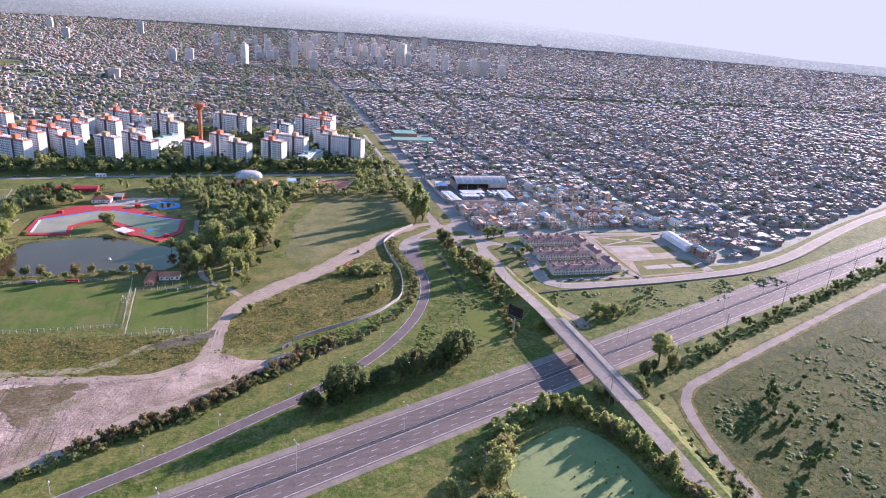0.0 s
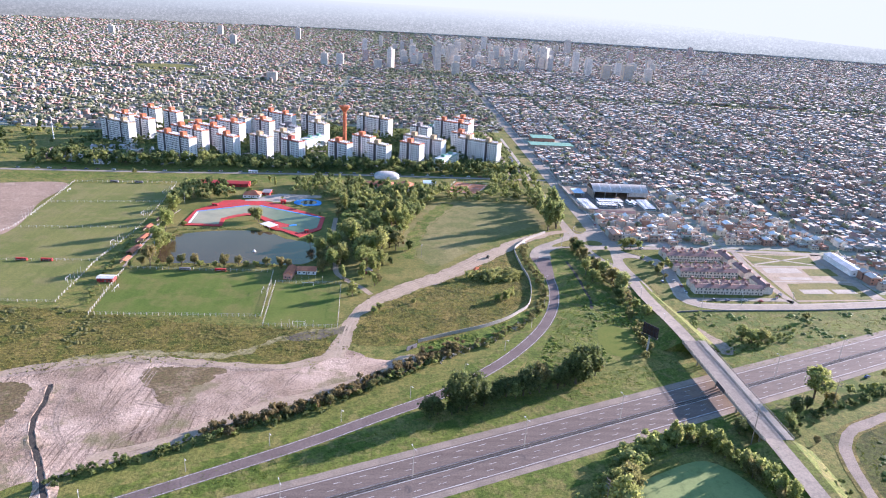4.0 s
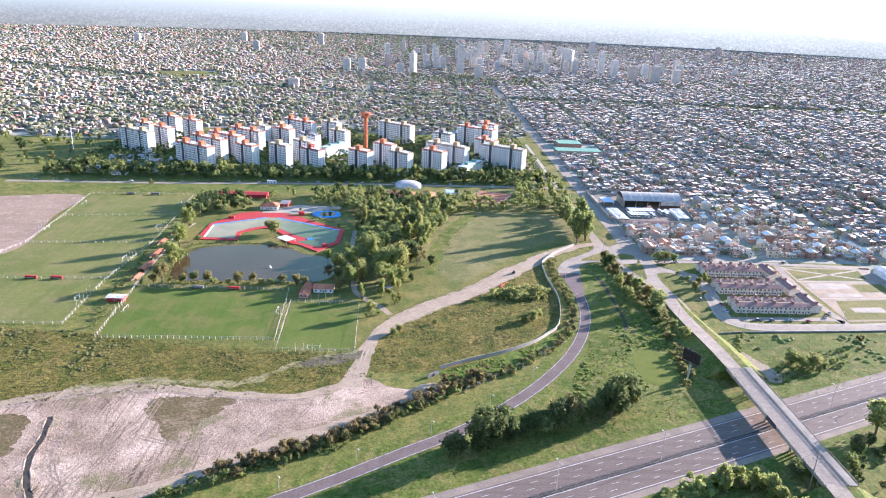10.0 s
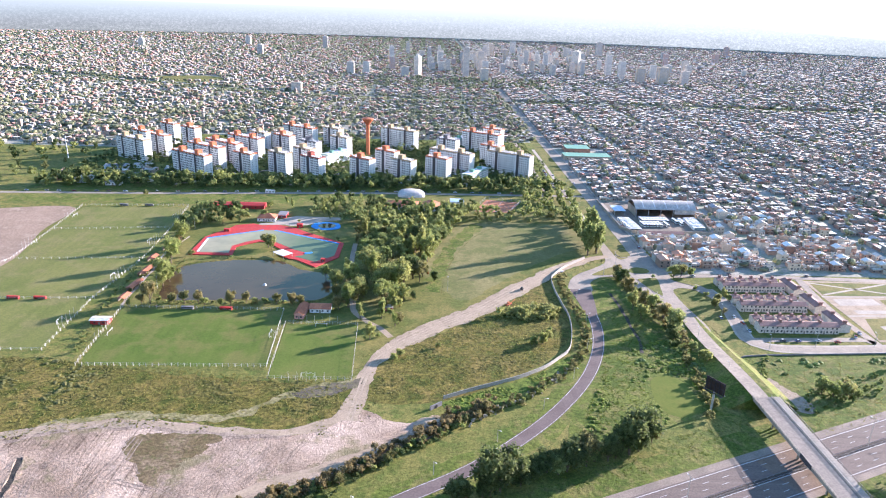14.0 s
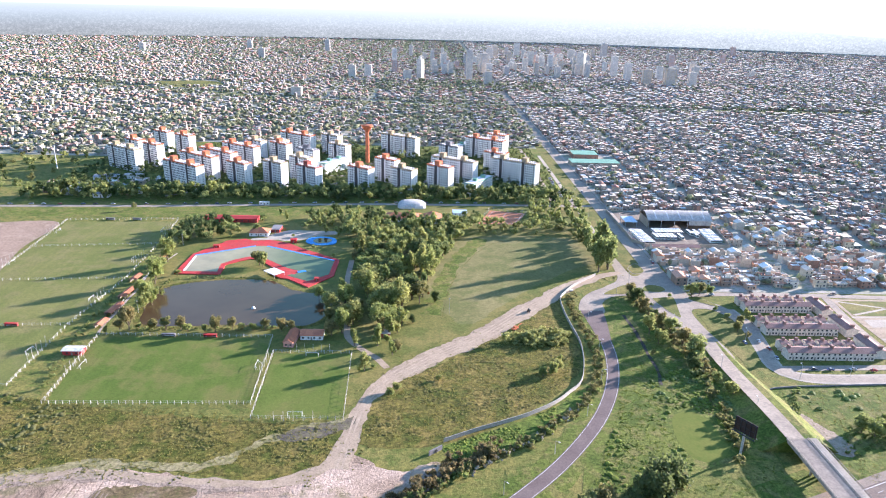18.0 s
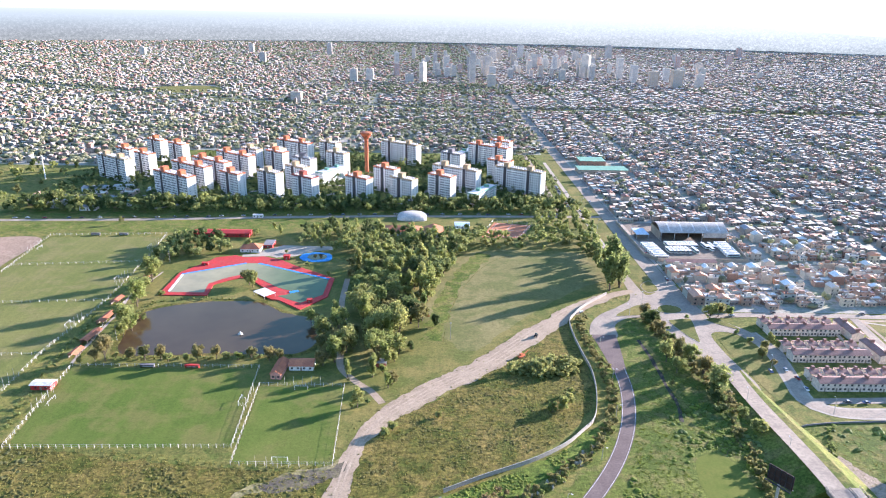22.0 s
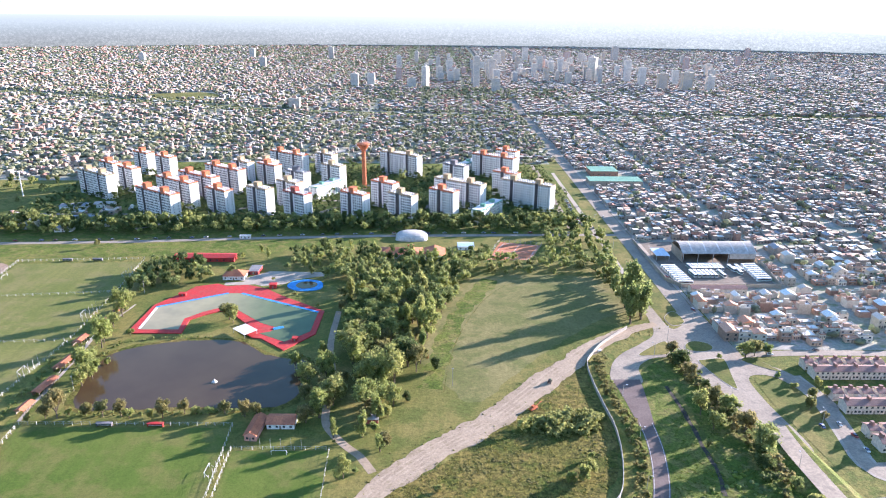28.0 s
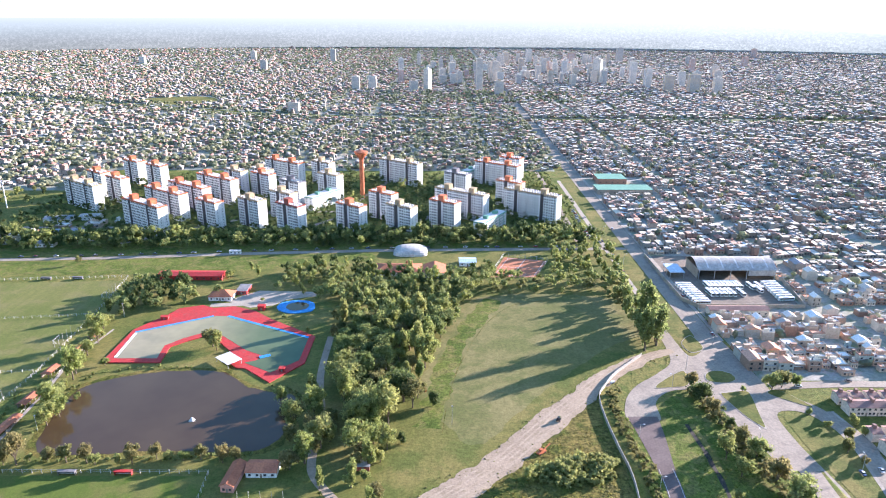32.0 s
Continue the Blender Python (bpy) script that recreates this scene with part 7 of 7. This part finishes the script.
fence([(38, 507), (76, 507), (91, 547), (53, 557), (38, 507)], 5.0, 3.2, "tall wire fence round the clay courts")


def goal(x, y, rz):
    e = thing("goal", "white football goal frame with net poles", "goal", (x, y, 0.1), rz, "football goals")
    for s in (-3.66, 3.66):
        part("upright", rod(bmesh.new(), (0, s, 0), (0, s, 2.44), 0.09, n=6), M_WHITE, e)
        part("stay", rod(bmesh.new(), (0, s, 2.44), (-1.8, s, 0), 0.05, n=5), M_WHITE, e)
    part("crossbar", rod(bmesh.new(), (0, -3.7, 2.44), (0, 3.7, 2.44), 0.09, n=6), M_WHITE, e)
    for k in range(5):
        part("net_pole", rod(bmesh.new(), (-4.5, -10 + 5 * k, 0), (-4.5, -10 + 5 * k, 6.0), 0.09, n=5), M_POST, e)


for x, y, a in ((-208, 220, 0), (-109, 222, 180), (-77, 172, 90), (-79, 235, -90), (-256, 467, 180), (-251, 392, 180), (-247, 312, 180), (-247, 235, 180), (-347, 460, 0), (-342, 380, 0)):
    goal(x, y, a)
for x, y, h in ((5, 299, 11), (-206, 292, 9), (-224, 430, 10)):
    e = thing("light_pole", "slim pale floodlight pole", "pole", (x, y, 0), group="park poles")
    part("shaft", rod(bmesh.new(), (0, 0, 0), (0, 0, h), 0.14, 0.09, 6), M_POST, e)
    part("lamp_head", boxes((-0.5, 0.5, -0.15, 0.15, h, h + 0.35)), M_STEEL, e)


def street_lamp(x, y, h, a, double=False, group="slip road lamps"):
    e = thing("street_lamp", "tall double-armed motorway lamp" if double else "slim pale street lamp", "street lamp", (x, y, 0.1), a, group)
    part("shaft", rod(bmesh.new(), (0, 0, 0), (0, 0, h), 0.16, 0.09, 7), M_POST, e)
    for s in (-1, 1) if double else (1,):
        arm = part("arm", rod(bmesh.new(), (0, 0, h), (0, s * 1.8, h + 0.3), 0.06, n=5), M_POST, e)
        part("lamp_head", boxes((-0.18, 0.18, s * 1.8 - 0.5, s * 1.8 + 0.5, h + 0.22, h + 0.42)), M_ROOFTOP, arm)


for k in range(-4, 15):
    if k != 2:
        p = H0 + HD * (4.8 + 58.2 * k)
        street_lamp(p.x, p.y, 15.4, 22.6, True, "motorway lamps")
for i in range(3, len(RAMP) - 4, 8):
    d = (RAMP[i + 1] - RAMP[i]).normalized()
    p = RAMP[i] + Vector((-d.y, d.x, 0)) * 6.5
    street_lamp(p.x, p.y, 7, math.degrees(math.atan2(d.y, d.x)) + 180)
for x, y, a in ((146, 357, 0), (131, 336, 90), (174, 389, 90), (156, 281, 0), (165, 225, 0), (165.5, 180, 0), (183, 440, 90), (183, 520, 90), (155, 460, -90), (155, 540, -90), (155, 620, -90), (183, 620, 90), (208, 216, 0), (240, 220, 0), (280, 222, 0), (196, 262, 0)):
    street_lamp(x, y, 9, a, False, "street lamps")
# guard rails of the motorway median
for off in (-0.9, 0.9):
    e = thing("guard_rail", "steel guard rail along the motorway median", "guard rail", (*(H0 - HD * 260 + HN * off).xy, 0.15), 22.6, "median rails")
    part("beam", boxes((0, 1100, -0.05, 0.05, 0.55, 0.85)), M_GREY, e)
    for k in range(0, 276):
        link_part("post", POST, e, m=Matrix.Translation((k * 4.0, 0, 0)) @ Matrix.Diagonal((0.5, 0.5, 0.6, 1)))


# power poles and pylons
def power_pole(x, y, h, a, arms=3):
    e = thing("power_pole", "dark concrete power pole with cross-arms", "power pole", (x, y, 0), a, "power line poles")
    part("shaft", rod(bmesh.new(), (0, 0, 0), (0, 0, h), 0.28, 0.14, 7), M_WOOD, e)
    for k in range(arms):
        z = h - 0.6 - 1.8 * k
        arm = part("cross_arm", boxes((-0.1, 0.1, -1.9, 1.9, z - 0.1, z + 0.1)), M_WOOD, e)
        for s in (-1.7, 1.7):
            part("insulator", rod(bmesh.new(), (0, s, z + 0.1), (0, s, z + 0.5), 0.1, n=6), M_GREY, arm)


PP = [(20, -18, 15), (75, 6, 15), (161, 50, 21), (226, 86, 18), (285, 117, 19), (368, 158, 20), (435, 184, 20), (479, 202, 20), (560, 240, 20)]
for x, y, h in PP:
    power_pole(x, y, h, 22.6)
for (x0, y0, h0), (x1, y1, h1) in zip(PP, PP[1:]):
    e = thing("power_cable", "thin sagging cable between power poles", "cable", (x0, y0, 0), 0, "power cables")
    for s in (-1.6, 1.6):
        bm = bmesh.new()
        pts = [Vector(((x1 - x0) * u - 0.38 * s, (y1 - y0) * u + 0.92 * s, h0 + (h1 - h0) * u - 0.6 - 8 * u * (1 - u))) for u in np.linspace(0, 1, 9)]
        for a, c in zip(pts, pts[1:]):
            rod(bm, a, c, 0.035, n=3)
        part("wire", bm, M_BLACK, e)
e = thing("radio_mast", "tall pale lattice-like mast", "mast", (-480, 712, 0))
part("shaft", rod(bmesh.new(), (0, 0, 0), (0, 0, 28), 0.7, 0.4, 8), M_WHITE, e)
part("head", rod(bmesh.new(), (0, 0, 26), (0, 0, 28.5), 1.4, 1.4, 8), M_STEEL, e)

# billboard beside the bank
e = thing("billboard", "dark back of a large billboard on a steel post", "billboard", (141, 143, 0), -57)
M_BOARD = surface("dark_brown_board", (0.035, 0.022, 0.02), (0.05, 0.032, 0.028), None, 0.3, 1.2, 0.7)
part("column", rod(bmesh.new(), (0, 0, 0), (0, 0, 12.6), 0.6, n=10), M_STEEL, e)
part("board", boxes((-5.6, 5.6, 0, 0.3, 12.5, 19.6)), M_BOARD, e)
for x in np.arange(-5.0, 5.1, 2.5):
    part("brace", boxes((x - 0.09, x + 0.09, -0.45, 0, 12.3, 19.8)), M_BLACK, e)
for z in (12.9, 16.0, 19.1):
    part("rail", boxes((-5.6, 5.6, -0.62, -0.45, z - 0.1, z + 0.1)), M_BLACK, e)
part("walkway", boxes((-5.8, 5.8, -1.5, -0.62, 12.1, 12.25)), M_BLACK, e)
part("light_bar", boxes((-5.6, 5.6, 1.2, 1.4, 12.2, 12.4)), M_STEEL, e)


# ---- park wall and canal edge ----
def wall_run(name, line, h, mat, label, step=4.0):
    e = thing(name, label, "wall", (0, 0, 0.05))
    pts = spline(line, step)
    for a, b_ in zip(pts, pts[1:]):
        d = b_ - a
        bm = boxes((0, d.length, -0.15, 0.15, 0, h))
        o = part("panel", bm, mat, e)
        o.matrix_basis = pose(a.x, a.y, 0, 0, 0, math.degrees(math.atan2(d.y, d.x)))


M_PALEWALL = surface("pale_wall_render", (0.40, 0.37, 0.33), (0.29, 0.265, 0.235), None, 0.15, 0.8, 0.9, grain=0.2)
wall_run("park_wall", [(-1, 151), (16, 160.5), (29.3, 167), (43.4, 174.5), (58.8, 185.5), (69.5, 197), (78.5, 209), (84.8, 233), (87.4, 257), (86.4, 278), (85.7, 303), (87, 325), (93.5, 338), (103, 352), (124, 374)], 2.3, M_PALEWALL, "pale concrete panel wall round the meadow")
wall_run("canal_kerb", [(184, 203), (200, 206.5), (288, 212.5), (345, 219), (402, 229.5), (470, 256), (552, 301)], 1.0, M_GREY, "dark low wall along the canal slope", 8.0)
# earth heap with culvert
e = thing("earth_heap", "rounded heap of pale earth", "heap", (-8, 127, 0.1))
bm = bmesh.new()
bmesh.ops.create_uvsphere(bm, u_segments=20, v_segments=10, radius=1.0)
for vtx in bm.verts:
    k = 1 + 0.12 * noise.noise(vtx.co * 2.2)
    vtx.co = Vector((vtx.co.x * 8.5 * k, vtx.co.y * 6.5 * k, max(vtx.co.z, 0) * 2.4 * k))
part("mound", bm, M_TRACK, e)
e = thing("culvert", "dark concrete culvert mouth", "culvert", (-5, 143, 0.1), 40)
part("head_wall", boxes((-4, 4, -0.3, 0.3, 0, 2.4)), M_GREY, e)
part("pipe", rod(bmesh.new(), (0, -0.5, 1.0), (0, 0.4, 1.0), 0.9, n=14), M_BLACK, e)
# machines by the dirt road
e = thing("orange_machine", "orange farm machine parked by the dirt road", "machine", (48, 275, 0.1), 40)
bm = boxes((-2.5, 2.5, -1, 1, 0.5, 1.5), (-1.0, 0.6, -0.8, 0.8, 1.5, 2.6))
part("body", bm, M_ORANGE, e)
part("arm", rod(bmesh.new(), (2, 0, 1.4), (6.5, 0.4, 2.6), 0.25, n=6), M_ORANGE, e)
for x in (-1.6, 1.6):
    for y in (-1, 1):
        part("wheel", rod(bmesh.new(), (x, y - 0.15, 0.5), (x, y + 0.15, 0.5), 0.5, n=12), M_BLACK, e)
e = thing("tractor", "dark green tractor parked beside the dirt road", "tractor", (61, 303, 0.1), 70)
part("body", boxes((-0.2, 2.2, -0.5, 0.5, 0.7, 1.6)), M_LEAF[1], e)
part("cab", boxes((-1.4, -0.2, -0.7, 0.7, 0.8, 2.7)), M_GLASS, e)
for x, rd in ((-0.9, 0.85), (1.7, 0.5)):
    for y in (-0.8, 0.8):
        part("wheel", rod(bmesh.new(), (x, y - 0.2, rd), (x, y + 0.2, rd), rd, n=14), M_BLACK, e)
e = thing("site_pump", "small white tank on a trailer by the wall", "tank", (98, 341, 0.1), 30)
part("tank", rod(bmesh.new(), (-1.2, 0, 1.1), (1.2, 0, 1.1), 0.7, n=12), M_WHITE, e)
part("frame", boxes((-1.5, 1.5, -0.6, 0.6, 0.3, 0.5)), M_GREY, e)

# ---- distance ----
# Curved glowing wall; haze, far city and sunward brightening are painted as emission.
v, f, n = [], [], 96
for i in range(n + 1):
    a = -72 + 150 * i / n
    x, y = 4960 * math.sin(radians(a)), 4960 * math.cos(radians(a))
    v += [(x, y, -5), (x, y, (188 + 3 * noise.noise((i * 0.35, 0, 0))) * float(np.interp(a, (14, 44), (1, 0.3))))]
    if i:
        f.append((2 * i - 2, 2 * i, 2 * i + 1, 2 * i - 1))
m, nt, b = nodes_of("painted_haze_distance", 1.0, 0, 0)
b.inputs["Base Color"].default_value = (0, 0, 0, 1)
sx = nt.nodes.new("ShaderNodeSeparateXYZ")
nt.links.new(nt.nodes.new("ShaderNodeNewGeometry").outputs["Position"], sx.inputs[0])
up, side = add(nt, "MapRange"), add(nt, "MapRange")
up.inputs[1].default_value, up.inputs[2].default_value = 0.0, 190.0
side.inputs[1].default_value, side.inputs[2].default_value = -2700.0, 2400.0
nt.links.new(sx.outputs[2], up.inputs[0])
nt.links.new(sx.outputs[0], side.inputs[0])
# Haze tones by height; the east ramp is brighter, towards the sun.
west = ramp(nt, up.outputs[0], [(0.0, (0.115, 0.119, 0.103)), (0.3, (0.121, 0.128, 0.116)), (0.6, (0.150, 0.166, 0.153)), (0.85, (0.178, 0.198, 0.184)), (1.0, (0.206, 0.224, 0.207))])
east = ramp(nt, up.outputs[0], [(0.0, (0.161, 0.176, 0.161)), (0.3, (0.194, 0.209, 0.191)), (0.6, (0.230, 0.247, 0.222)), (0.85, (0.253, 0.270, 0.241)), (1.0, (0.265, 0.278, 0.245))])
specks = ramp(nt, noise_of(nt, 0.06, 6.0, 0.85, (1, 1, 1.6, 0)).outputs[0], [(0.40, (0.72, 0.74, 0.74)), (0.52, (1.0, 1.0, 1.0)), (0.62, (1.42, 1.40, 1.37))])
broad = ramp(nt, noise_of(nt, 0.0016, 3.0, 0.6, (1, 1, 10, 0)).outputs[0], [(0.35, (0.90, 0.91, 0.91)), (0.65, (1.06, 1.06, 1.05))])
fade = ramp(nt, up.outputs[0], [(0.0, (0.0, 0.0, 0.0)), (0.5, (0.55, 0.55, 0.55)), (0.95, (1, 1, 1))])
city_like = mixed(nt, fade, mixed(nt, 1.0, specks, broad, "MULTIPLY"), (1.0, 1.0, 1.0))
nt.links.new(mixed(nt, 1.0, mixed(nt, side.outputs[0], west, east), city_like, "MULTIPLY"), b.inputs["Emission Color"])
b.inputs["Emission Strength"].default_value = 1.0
tagged(new("backdrop", mesh_of("backdrop", v, f, m)), "glowing backdrop painted with haze and the far edge of the city", "distance", kind="structure")
